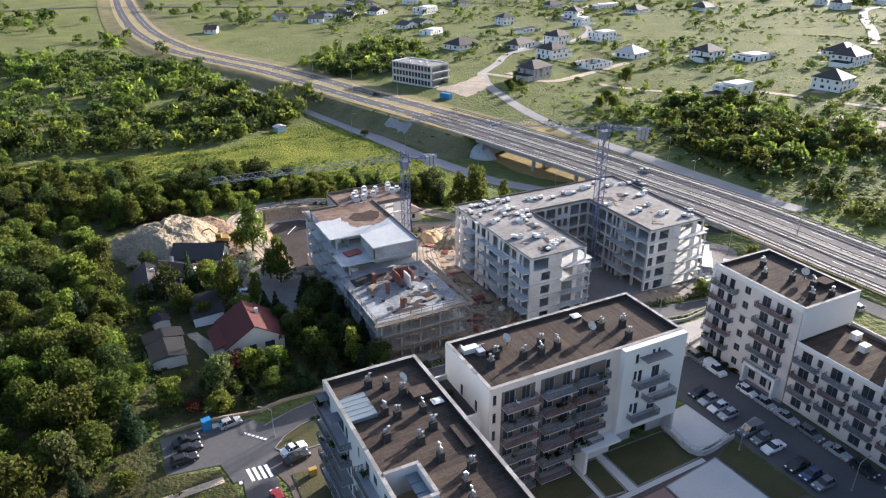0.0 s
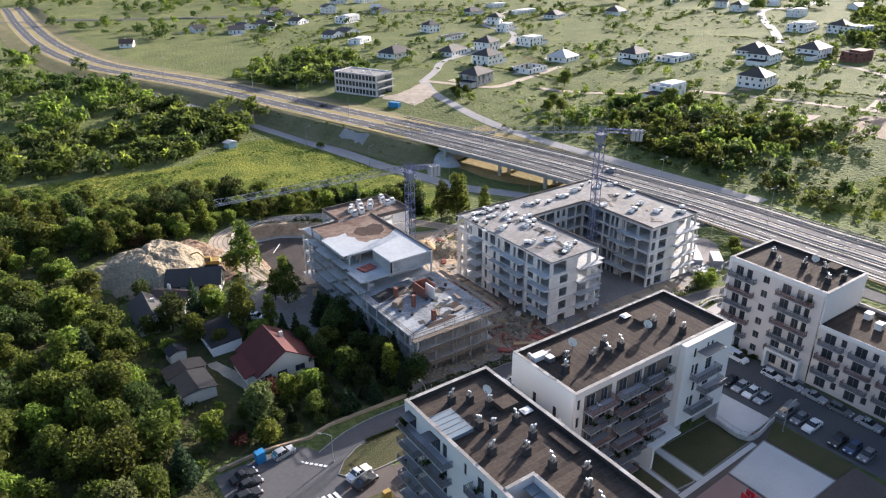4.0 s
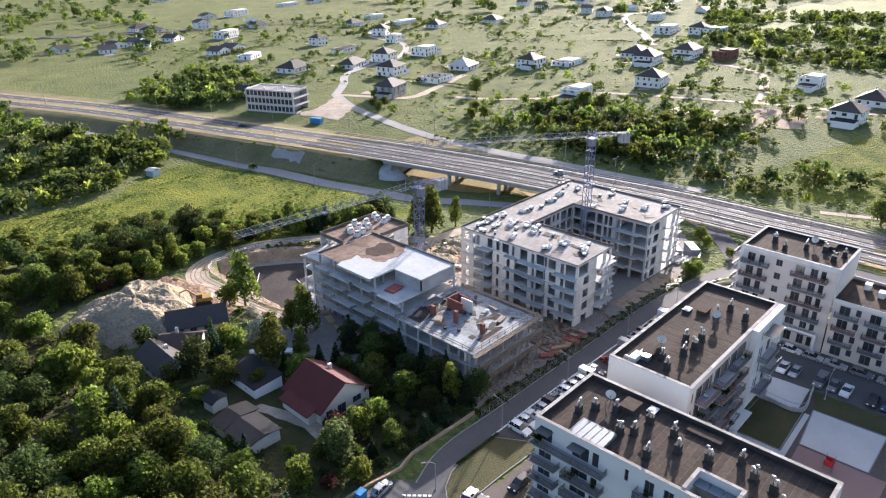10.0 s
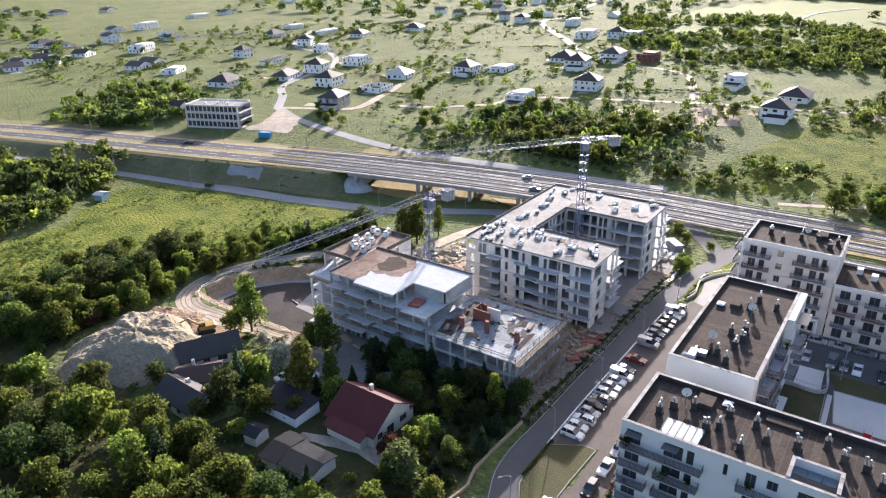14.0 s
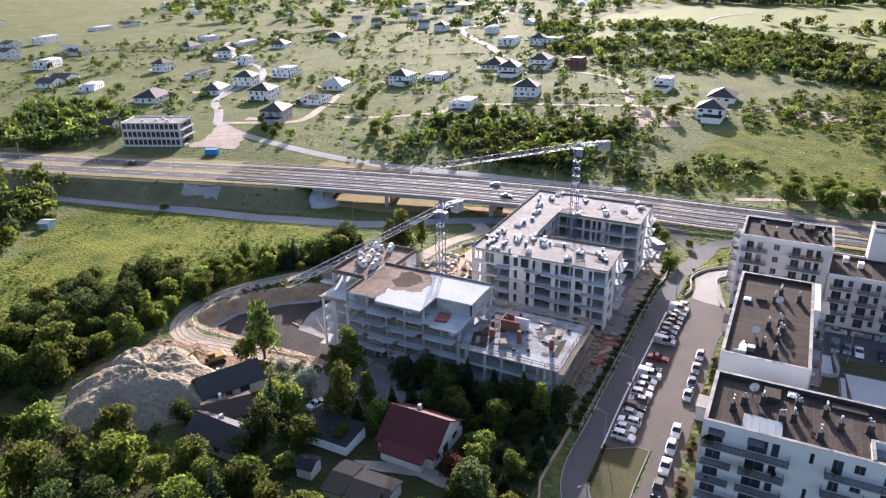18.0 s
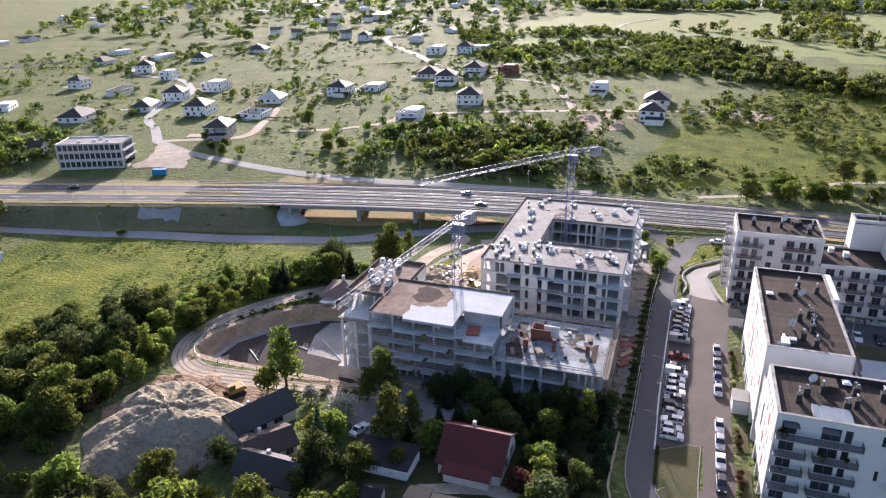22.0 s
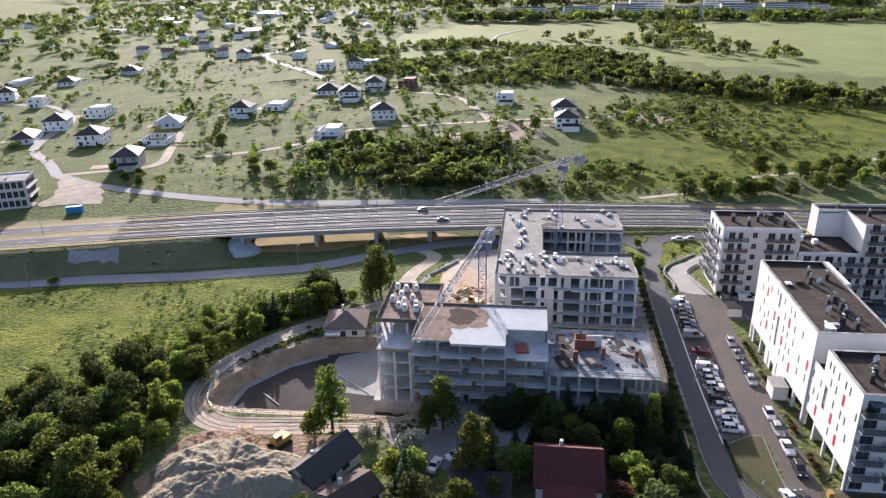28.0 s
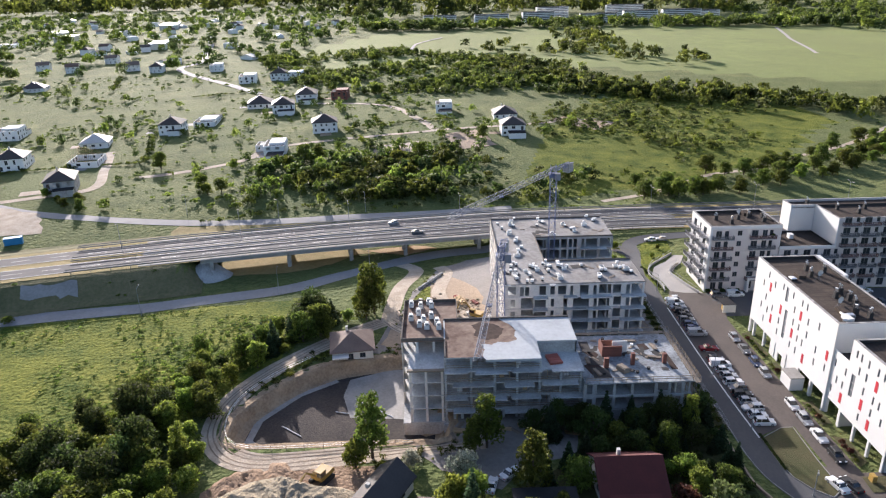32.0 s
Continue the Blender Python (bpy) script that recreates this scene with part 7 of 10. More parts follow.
# long row on the street side of the car park, nose towards the aisle
_row = "suv white,hatch white,estate white,hatch silver,estate black,hatch grey,estate white,hatch silver,hatch white,van white,hatch black,,sedan red,,,van silver,hatch blue,hatch blue,estate grey,hatch black,hatch black,sedan silver,van white,hatch white".split(",")
for _k, _c in enumerate(_row):
    if _c:
        _a, _b = _c.split()
        car(_a, _b, 37.6 + _k * 2.56, 95.6 + rng.uniform(-.25, .25) - .02 * _k, -90 + rng.uniform(-2, 2) + (180 if rng.random() < .3 else 0))
for _x, _c in ((73.1, "hatch silver"), (67.2, "sedan grey"), (61.1, "hatch blue"), (56.1, "hatch silver"), (43.4, "hatch white"), (38.2, "estate silver"), (32.5, "sedan white"), (26.2, "suv black")):
    car(*_c.split(), _x, 87.1, 180)
for _y, _c in ((72.6, "hatch black"), (70.2, "hatch silver"), (67.9, "hatch white"), (65.6, "hatch silver"), (60.8, "van grey"), (58.4, "hatch grey"), (56.0, "sedan white"), (51.4, "sedan black"), (49.0, "hatch blue"), (46.7, "hatch grey"), (40, "estate grey"), (37.5, "hatch black")):
    car(*_c.split(), 89.6, _y, 180)
for _y, _c in ((76.8, "van white"), (69.0, "hatch white"), (64.8, "hatch silver"), (60.4, "sedan silver"), (55.5, "estate grey"), (50.5, "sedan silver"), (45.8, "suv black"), (81.6, "suv grey"), (40, "hatch white")):
    car(*_c.split(), 98.2, _y, -90)
for _x, _y, _c, _t in ((2.9, 100.7, "sedan black", 8), (3.2, 98.4, "hatch black", 8), (2.0, 96.1, "estate black", 6), (10.4, 102.4, "hatch silver", 10), (18.4, 91.2, "sedan white", 12), (18.3, 88.9, "sedan black", 12), (13.3, 81.5, "hatch red", 95),
                       (23.5, 148.0, "sedan white", -50), (20.4, 151.6, "sedan white", -15), (148.6, 86, "hatch white", 80), (148.8, 82, "hatch silver", 80)):
    car(*_c.split(), _x, _y, _t)
road_line = smooth_line(HIGHWAY, 2.0)
for _d, _y, _c in ((5.0, 168.0, "sedan grey"), (-7.2, 176, "hatch silver"), (-5, 330, "suv black")):
    _i = int(np.argmin(np.abs(road_line[:, 1] - _y)))
    _o = offset_line(road_line, _d)
    _a = math.degrees(math.atan2(*(road_line[_i + 1] - road_line[_i])[::-1]))
    car(*_c.split(), _o[_i][0], _o[_i][1], _a + (180 if _d > 0 else 0), float(highway_z(_y)) + .07)


def excavator(x, y, turn):
    z = ground(x, y) + .1
    ob = thing("excavator", (x, y, z), "yellow tracked excavator with its boom lowered", "excavator", turn=turn)
    for k in (-1, 1):
        part("track", Shape().profile([(-1.9, .15), (-1.6, 0), (1.6, 0), (1.9, .15), (1.95, .6), (1.7, .85), (-1.7, .85), (-1.95, .6)], k * 1.25 - .3, k * 1.25 + .3), TYRE, ob, "black steel track")
    part("turntable", Shape().tube((0, 0, .7), (0, 0, 1.05), .9, .9, 12), STACK, ob)
    part("body", Shape().profile([(-2.1, 1.05), (1.5, 1.05), (1.5, 1.5), (.6, 1.9), (-1.9, 2.0), (-2.2, 1.7)], -1.3, 1.3), YELLOW, ob)
    cab = part("cab", Shape().box(.1, .3, 1.5, 1.6, 1.25, 3.0), YELLOW, ob)
    part("cab_window", Shape().box(.2, .28, 1.95, 1.62, 1.27, 2.8), CARGLASS, cab)
    part("boom", Shape().bar((1.2, -.3, 1.7), (3.6, -.3, 4.0), .32).bar((3.6, -.3, 4.0), (5.4, -.3, 3.4), .3), YELLOW, ob)
    part("stick", Shape().bar((5.3, -.3, 3.6), (6.4, -.3, 1.0), .24), YELLOW, ob)
    part("bucket", Shape().profile([(6.0, .9), (6.8, 1.1), (6.9, .4), (6.3, 0), (5.8, .3)], -.9, .3), STEELDARK, ob, "worn steel bucket")
    return ob


excavator(24.6, 182.4, 150)
excavator(92.5, 150.2, 60)


# ---------------------------------------------------------------- site clutter
def plank_stack(x, y, turn, n=6, rows=3, length=4.0, mat=TIMBER, label="stack of sawn formwork timber on the ground"):
    ob = thing("timber_stack", (x, y, ground(x, y) + .05), label, "building material", "material stacks", turn=turn)
    for k in range(2):
        part("bearer", Shape().box(-length / 4 + k * length / 2 - .06, -n * .11, 0, -length / 4 + k * length / 2 + .06, n * .11, .12), TIMBER, ob)
    key = ("plank", length, mat.name)
    if key not in _cache:
        _cache[key] = Shape().box(-length / 2, -.095, 0, length / 2, .095, .11).mesh("plank", mat)
    for r in range(rows):
        for k in range(n):
            part("plank", _cache[key], None, ob, "", Matrix.Translation((rng.uniform(-.2, .2), (k - (n - 1) / 2) * .21, .12 + r * .118)))
    return ob


def panel_stack(x, y, turn, n=5, w=2.6, d=1.3, mat=PLYRED, label="stack of red formwork panels"):
    ob = thing("formwork_stack", (x, y, ground(x, y) + .05), label, "building material", "formwork stacks", turn=turn)
    key = ("panel", w, d, mat.name)
    if key not in _cache:
        s = Shape().box(-w / 2, -d / 2, .0, w / 2, d / 2, .03)
        for k in range(4):
            s.box(-w / 2 + k * (w - .08) / 3, -d / 2, .03, -w / 2 + k * (w - .08) / 3 + .08, d / 2, .13)
        _cache[key] = s.mesh("panel", mat)
    for k in range(n):
        part("panel", _cache[key], None, ob, "", Matrix.Translation((rng.uniform(-.1, .1), rng.uniform(-.1, .1), k * .135)))
    return ob


def rod_bundle(x, y, turn, length=6.0, label="bundle of rusty reinforcing rods"):
    ob = thing("rebar_bundle", (x, y, ground(x, y) + .05), label, "building material", "rebar bundles", turn=turn)
    for k in range(9):
        part("rod", Shape().tube((-length / 2 + rng.uniform(-.3, .3), (k % 5 - 2) * .07, .05 + (k // 5) * .08), (length / 2, (k % 5 - 2) * .07 + rng.uniform(-.1, .1), .05 + (k // 5) * .08), .03, .03, 5), STEELDARK, ob)
    return ob


def block_pallet(x, y, turn, label="pallet of pale masonry blocks", z=None):
    ob = thing("block_pallet", (x, y, ground(x, y) + .05 if z is None else z), label, "building material", "block pallets", turn=turn)
    part("pallet", Shape().box(-.6, -.5, 0, .6, .5, .13), TIMBER, ob)
    for r in range(3):
        for k in range(2):
            part("block", Shape().box(-.58 + k * .59, -.48, .14 + r * .27, .57 * (k + 1) - .58 + k * .02, .48, .14 + r * .27 + .26), BLOCK, ob)
    return ob


_r = random.Random(21)
for _x, _y in [(64, 112), (66.5, 115.4), (68, 109), (72.3, 111.3), (70.5, 107), (61.5, 106.8), (66, 120), (72, 124), (63.5, 126), (69.5, 133), (73.5, 139), (67, 128), (63, 131), (74, 117), (64.5, 108), (71.6, 128), (73.8, 133), (68.5, 118), (66.5, 106.6), (62.8, 116)]:
    _k = _r.random()
    if _k < .45:
        panel_stack(_x, _y, _r.uniform(0, 180), _r.randint(3, 8))
    elif _k < .7:
        plank_stack(_x, _y, _r.uniform(0, 180), _r.randint(4, 7), _r.randint(2, 4))
    elif _k < .85:
        rod_bundle(_x, _y, _r.uniform(0, 180))
    else:
        block_pallet(_x, _y, _r.uniform(0, 90))
for _x, _y in ((41.5, 138), (39.6, 143), (38.6, 148), (40.2, 153), (38, 156), (40.5, 160), (37.2, 139), (36.5, 134)):
    plank_stack(_x, _y, _r.uniform(60, 110), _r.randint(4, 7), _r.randint(2, 4), 3.5)
for _k in range(16):
    block_pallet(127.6 + (_k % 4) * 1.7, 107 + (_k // 4) * 1.6 + _r.uniform(-.2, .2), _r.uniform(-10, 10), "pallet of grey masonry blocks")
for _k in range(14):
    block_pallet(_r.uniform(80, 96), _r.uniform(146.5, 153), _r.uniform(0, 90))
for _x, _y in ((77.5, 152), (86, 166), (98, 156), (103, 150), (108, 155), (90, 156), (75.5, 158)):
    panel_stack(_x, _y, _r.uniform(0, 180), 4)
for _k in range(9):                                   # concrete barrier blocks along the haul track
    _x, _y = 130.8 - _k * 1.5, 159.6 + _k * .84
    solid("barrier_block", Shape().prism([(-.7, -.32), (.7, -.32), (.7, .32), (-.7, .32)], 0, .55).prism([(-.66, -.2), (.66, -.2), (.66, .2), (-.66, .2)], .55, .85), CONC, "pale concrete barrier block beside the haul track", "barrier", "barrier blocks", at=pose(_x, _y, ground(_x, _y) + .1, 0, 0, 151 + _r.uniform(-9, 9)))
for _k in range(26):
    _x, _y = _r.uniform(92, 109), _r.uniform(160.5, 168.5)
    solid("wrapped_pallet", Shape().box(-.55, -.45, 0, .55, .45, .12).box(-.5, -.42, .12, .5, .42, .12 + _r.uniform(.4, 1.0)), _r.choice((FOAM, FOAM, GREYBOARD, BLOCK)), "wrapped pallet of building material on bare earth", "building material", "wrapped pallets", at=pose(_x, _y, ground(_x, _y) + .1, 0, 0, _r.uniform(0, 90)))
for _k in range(22):
    _x, _y = _r.uniform(63.5, 75), _r.uniform(105.4, 112)
    panel_stack(_x, _y, _r.choice((5, 90)) + _r.uniform(-8, 8), 2, 2.6, 1.3, _r.choice((PLYRED, PLYRED, STEELDARK, GREYBOARD)), "low stack of used formwork panels beside the fence")
heap("rubble_mound", 100, 165.5, 6, 3.2, 1.7, -8, SPOIL, "heap of rubble and earth beside the haul track", 31, res=26, rough=.5)
heap("rubble_mound", 104.5, 154.6, 4.2, 2.6, 1.5, 20, SAND, "heap of ochre earth behind the shells", 33, res=22, rough=.4)
# loose rubble
_s = Shape()
for _k in range(760):
    _a, _b = _r.choice(((84, 158), (79, 163), (92, 162), (88, 152), (100, 154), (102, 164), (97, 167), (66, 111), (72, 112), (68, 124)))
    _x, _y, _w = _a + _r.gauss(0, 3.4), _b + _r.gauss(0, 2.4), _r.uniform(.15, .55)
    _z = ground(_x, _y) + .05
    if 76 < _x < 127 and 109 < _y < 145:
        continue
    _s.add([(_x + _w * _r.uniform(.6, 1) * c, _y + _w * _r.uniform(.6, 1) * d, _z + e * _w * _r.uniform(.5, .9)) for e in (-.2, 1) for c, d in ((-1, -1), (1, -1), (1, 1), (-1, 1))],
           [(3, 2, 1, 0), (4, 5, 6, 7), (0, 1, 5, 4), (1, 2, 6, 5), (2, 3, 7, 6), (3, 0, 4, 7)])
solid("rubble", _s, SPOIL, "scattered broken concrete and earth lumps", "rubble", kind="stuff")


# site huts with pale roofs beyond the horseshoe
for _k, (_x, _y) in enumerate(((133.4, 112.8), (136.6, 116.2), (139.6, 119.8), (130.4, 118.0), (133.6, 121.6), (137.5, 109.4))):
    _o = thing("site_hut", (_x, _y, ground(_x, _y)), "grey site container with a pale flat roof", "container", "site huts", turn=45)
    part("body", Shape().box(-3, -1.2, .1, 3, 1.2, 2.6), CRANEGREY, _o)
    part("roof", Shape().box(-3.06, -1.26, 2.6, 3.06, 1.26, 2.72), FOAM, _o, "white container roof")
    part("door", Shape().box(-.5, -1.23, .1, .4, -1.19, 2.2), FRAME, _o)

# scaffolding round the south part of the stepped shell
scaf = thing("scaffolding", (41.5, 107.0, -1.2), "tube scaffolding with timber decks round the shell", "scaffolding")
for _k in range(12):
    _x = -1.0 + _k * 1.9
    for _y in (1.1, 2.2):
        part("standard", Shape().tube((_x, _y, 0), (_x, _y, 11.2), .035, .035, 5), GALV, scaf)
for _z in (3.4, 6.7, 10.0):
    part("deck", Shape().box(-1.4, 1.1, _z - .06, 20.2, 2.15, _z), GREYBOARD, scaf, "timber deck boards")
    for _h in (.5, 1.0):
        part("guard_rail", Shape().tube((-1.4, 1.1, _z + _h), (20.2, 1.1, _z + _h), .03, .03, 5), TIMBER, scaf)
    part("guard_rail", Shape().tube((20.6, 1.1, _z + 1), (20.6, 24, _z + 1), .03, .03, 5), TIMBER, scaf)
    part("deck", Shape().box(19.7, 2.2, _z - .06, 20.8, 24, _z), GREYBOARD, scaf, "timber deck boards")
for _k in range(10):
    part("standard", Shape().tube((20.7, 3 + _k * 2.2, 0), (20.7, 3 + _k * 2.2, 11.2), .035, .035, 5), GALV, scaf)
_s = Shape()
for _z in (0, HS, 2 * HS):
    for _k in range(26):
        _x, _y = 42 + _k * .7, 110.0 + (_k % 3) * .35
        _s.tube((_x, _y, _z - 1.2), (_x + .05, _y, _z + HS - 1.45), .035, .035, 4)
solid("formwork_props", _s, TIMBER, "closely set props under the fresh slab edge", "props", kind="stuff")
# gear on the south roof and the terrace
for _x, _y, _t in ((44.6, 128.0, 20), (50, 114.6, 70), (54.5, 113.6, 10), (57.4, 118, 80), (45.4, 121.5, 50), (49.4, 129, 0)):
    _o = plank_stack(_x, _y, _t, 4, 2, 2.6, GREYBOARD, label="sawn timber lying on the concrete roof")
    _o.location.z = _Z + .02
# Dark plates paint the shade of sunken openings onto the flat roof.
for _x, _y, _w, _d in ((44.5, 127.2, 4.2, 3.6), (49.2, 127.3, 3.0, 3.0), (56.2, 128.4, 3.2, 2.0)):
    solid("roof_opening_cover", Shape().box(0, 0, 0, _w, _d, .08), STACK, "flat dark patch standing in for a shaded roof opening", "cover", at=pose(_x - _w / 2, _y - _d / 2, _Z + .01))
solid("skip", Shape().box(-1.2, -.7, 0, 1.2, .7, 1.0).box(-1.0, -.5, 1.0, 1.0, .5, 1.1), GREYBOARD, "weathered tan skip on the roof", "skip", at=pose(45.2, 122.6, _Z, 0, 0, 30))
_o = panel_stack(46.0, 136.8, 10, 3, 3.6, 2.6, label="stack of red formwork panels on the terrace")
_o.location.z = LM[4] - 1.18

# roof gear of the finished blocks
for _x, _y, _n in ((27.4, 78.2, 2), (29.6, 76.8, 1), (31.1, 74.3, 2), (27.2, 71.5, 2), (28.4, 70.0, 2), (32.0, 69.5, 2), (31.7, 65.8, 3), (25.4, 66.5, 2), (29.0, 63.9, 2), (30.0, 60.2, 2), (32.6, 56.9, 2), (30.6, 54.6, 2), (30.0, 52.0, 2), (27.5, 50.0, 2)):
    stack(_x, _y, T5 - .84, .95, .75, 1.25, _n, rng.choice((0, 90)))
dish(32.2, 75.9, T5 - .84)
roof_hatch(34.6, 70.4, T5 - .84)
low_duct(33.2, 73.2, T5 - .84, 2.6, 2.2, .8)
low_duct(34.4, 62.6, T5 - .84, 1.2, 4.6, .35)
for _x, _y, _n in ((70.1, 73.9, 3), (68.6, 70.6, 2), (66.4, 74.8, 2), (56.8, 73.3, 2), (55.0, 75.2, 2), (50.7, 73.5, 2), (45.1, 73.6, 2), (47.0, 75.4, 2), (53.6, 73.0, 2)):
    stack(_x, _y, T3 - .69, .95, .75, 1.35, _n, rng.choice((0, 90)))
dish(64.2, 74.1, T3 - .69)
dish(50.2, 77.2, T3 - .69)
roof_hatch(65.0, 79.6, T3 - .69)
low_duct(47.6, 77.6, T3 - .69, 2.6, 2.0, .8)
low_duct(66.4, 77.2, T3 - .69, 2.4, 1.6, .7)
_o = thing("air_unit", (44.6, 78.6, T3 - .69), "white rooftop air handling unit with ducts", "air unit")
part("casing", Shape().box(-1.6, -.6, .15, 1.0, .6, 1.0), FOAM, _o)
part("duct", Shape().tube((1.0, 0, .6), (2.2, 0, .6), .3, .3, 8).tube((-1.2, .6, .6), (-1.2, 1.4, .6), .28, .28, 8), COWL, _o)
part("fan_box", Shape().box(.2, -1.9, .1, 1.4, -.7, .9), COWL, _o)
for _x, _y, _n in ((110.0, 79.9, 3), (106.6, 76.7, 2), (110.2, 73.4, 2), (111.4, 69.9, 2), (107.4, 67.1, 2), (111.2, 66.0, 2)):
    stack(_x, _y, T4 - 1.04, .95, .75, 1.2, _n, rng.choice((0, 90)))
dish(112.6, 72.6, T4 - 1.04)
low_duct(114.0, 69.6, T4 - 1.04, 2.6, 2.2, .9)
for _x, _y in ((112.5, 60.5), (110.2, 57.4)):
    solid("terrace_unit", Shape().box(-.8, -.6, .1, .8, .6, 1.3).box(-.85, -.65, 1.3, .85, .65, 1.4), FOAM, "white vent box on the terrace roof", "vent box", at=pose(_x, _y, 12.35))
for _x, _y, _n in ((117.5, 50, 2), (112, 44, 2), (108, 40, 2), (112, 36, 2)):
    stack(_x, _y, 20.25, .95, .75, 1.2, _n)
# blue and yellow containers, signs
_o = thing("recycling_container", (6.6, 103.0, ground(6.6, 103) + .1), "blue recycling container beside the street", "container", turn=8)
part("body", Shape().box(-.75, -.6, 0, .75, .6, 1.9), BLUE, _o)
part("lid", Shape().box(-.8, -.65, 1.9, .8, .65, 2.05), BLUE, _o)
for _x, _y in ((19.6, 84.4), (89.5, 83.4)):
    _o = thing("parcel_box", (_x, _y, ground(_x, _y) + .15), "yellow steel locker box on the lawn", "container")
    part("body", Shape().box(-.6, -.4, 0, .6, .4, 1.3), YELLOW, _o)
_o = thing("bin_shelter", (87.6, 81.0, .1), "open bin shelter with pale walls and a flat roof", "shelter")
part("wall", Shape().box(0, 0, 0, .2, 3.4, 2.2), PLASTER, _o)
part("wall", Shape().box(.2, 0, 0, 4.4, .2, 2.2), PLASTER, _o)
part("roof", Shape().box(-.1, -.1, 2.2, 4.5, 3.5, 2.35), ROOFGREY, _o)
_o = thing("play_frame", (64.0, 52.0, ground(64, 52) + .12), "red and grey playground climbing frame", "play frame")
part("tower", Shape().box(-.7, -.7, 1.2, .7, .7, 1.3).box(-.7, -.7, 1.3, -.6, .7, 2.2).box(.6, -.7, 1.3, .7, .7, 2.2), RED, _o)
for _a in (-.65, .65):
    for _b in (-.65, .65):
        part("post", Shape().tube((_a, _b, 0), (_a, _b, 2.8), .05, .05, 6), GALV, _o)
part("slide", Shape().add([(.7, -.3, 1.25), (.7, .3, 1.25), (3.0, .3, .1), (3.0, -.3, .1), (.7, -.3, 1.15), (.7, .3, 1.15), (3.0, .3, 0), (3.0, -.3, 0)], [(0, 1, 2, 3), (7, 6, 5, 4), (0, 3, 7, 4), (1, 5, 6, 2), (0, 4, 5, 1), (3, 2, 6, 7)]), RED, _o)

# fence between street and site
fence = thing("site_fence", (0, 0, 0), "wire site fence on steel posts along the street", "fence")
_l = smooth_line([(36, 103.3), (60, 103.1), (95, 102.8), (116, 102.0), (124, 103.4), (136, 106)], 2.4)
_key = Shape().tube((0, 0, -.1), (0, 0, 2.0), .03, .03, 5).mesh("post", GALV)
for _p in _l:
    part("post", _key, None, fence, "", (_p[0], _p[1], ground(_p[0], _p[1])))
for _h in (.15, .5, .85, 1.2, 1.55, 1.9):
    part("wire", ribbon(Shape(), _l, -.012, .012, lambda x, y, i: ground(x, y) + _h, thick=.024), GALV, fence)


# ---- loose things on the bare roofs
_r = random.Random(21)


def loose_board(x, y, z, turn, length, n):
    """A small heap of boards, each a part."""
    starts = [-length / 2 + _r.uniform(-.2, .2) for i in range(n)]
    ob = thing("timber_offcut", (x, y, z), "small heap of weathered boards on the ground or slab", "timber", "timber offcuts", turn=turn)
    for i, a in enumerate(starts[:3]):
        part("board", Shape().box(a, i * .3, 0, length / 2, i * .3 + .26, .06 + .04 * (i % 2)), GREYBOARD, ob)


def mat(x, y, z, turn, w, d):
    n = 7
    top = [(-w / 2 + w * i / n, d / 2 + _r.uniform(-.12, .12)) for i in range(n, -1, -1)]
    low = [(-w / 2 + w * i / n, -d / 2 + _r.uniform(-.12, .12)) for i in range(n + 1)]
    solid("felt_sheet", Shape().prism(low + top, 0, .03), STACK, "dark felt sheet lying on the bare concrete", "felt sheet", "felt sheets on the roofs", at=pose(x, y, z + .004, 0, 0, turn))


def tub(x, y, z, m, label):
    s = Shape().tube((0, 0, 0), (0, 0, .55), .30, .38, 10)
    solid("mortar_tub", s, m, label, "tub", "mortar tubs", at=pose(x, y, z))


_ZS = 3 * HS - 1.2 + .01
for _k in range(16):
    loose_board(_r.uniform(43, 58.5), _r.uniform(111.5, 130), _ZS, _r.uniform(0, 180), _r.uniform(.9, 2.2), _r.randint(1, 4))
for _k in range(9):
    mat(_r.uniform(43.5, 58), _r.uniform(112, 130), _ZS + _k * .004, _r.uniform(-20, 110), _r.uniform(1.2, 3.4), _r.uniform(.8, 2.0))
for _k in range(8):
    tub(_r.uniform(43, 58.5), _r.uniform(112, 130), _ZS, _r.choice((STACK, FOAM, STACK)), "round plastic mortar tub on the bare roof")
for _x0, _y0, _x1, _y1, _zz in ((40.8, 109.5, 60.2, 131, _ZS),):
    guard = thing("edge_guard", (0, 0, 0), "timber guard rail on posts along the slab edge", "guard rail")
    _n = int((_x1 - _x0) / 2.4)
    for _i in range(_n + 1):
        _x = _x0 + (_x1 - _x0) * _i / _n
        part("post", Shape().box(_x - .04, _y0 - .04, _zz, _x + .04, _y0 + .04, _zz + 1.1), GREYBOARD, guard)
    _n = int((_y1 - _y0) / 2.4)
    for _i in range(1, _n + 1):
        _y = _y0 + (_y1 - _y0) * _i / _n
        part("post", Shape().box(_x0 - .04, _y - .04, _zz, _x0 + .04, _y + .04, _zz + 1.1), GREYBOARD, guard)
    for _h in (.5, 1.02):
        part("rail", Shape().box(_x0, _y0 - .02, _zz + _h, _x1, _y0 + .02, _zz + _h + .13), GREYBOARD, guard)
        part("rail", Shape().box(_x0 - .02, _y0 + .03, _zz + _h, _x0 + .02, _y1, _zz + _h + .13), GREYBOARD, guard)
for _k in range(10):
    mat(_r.choice((_r.uniform(78, 89), _r.uniform(111, 124))), _r.uniform(112, 142), _ROOF2 + _k * .004, _r.uniform(-10, 100), _r.uniform(1.5, 4.5), _r.uniform(1.0, 2.6))
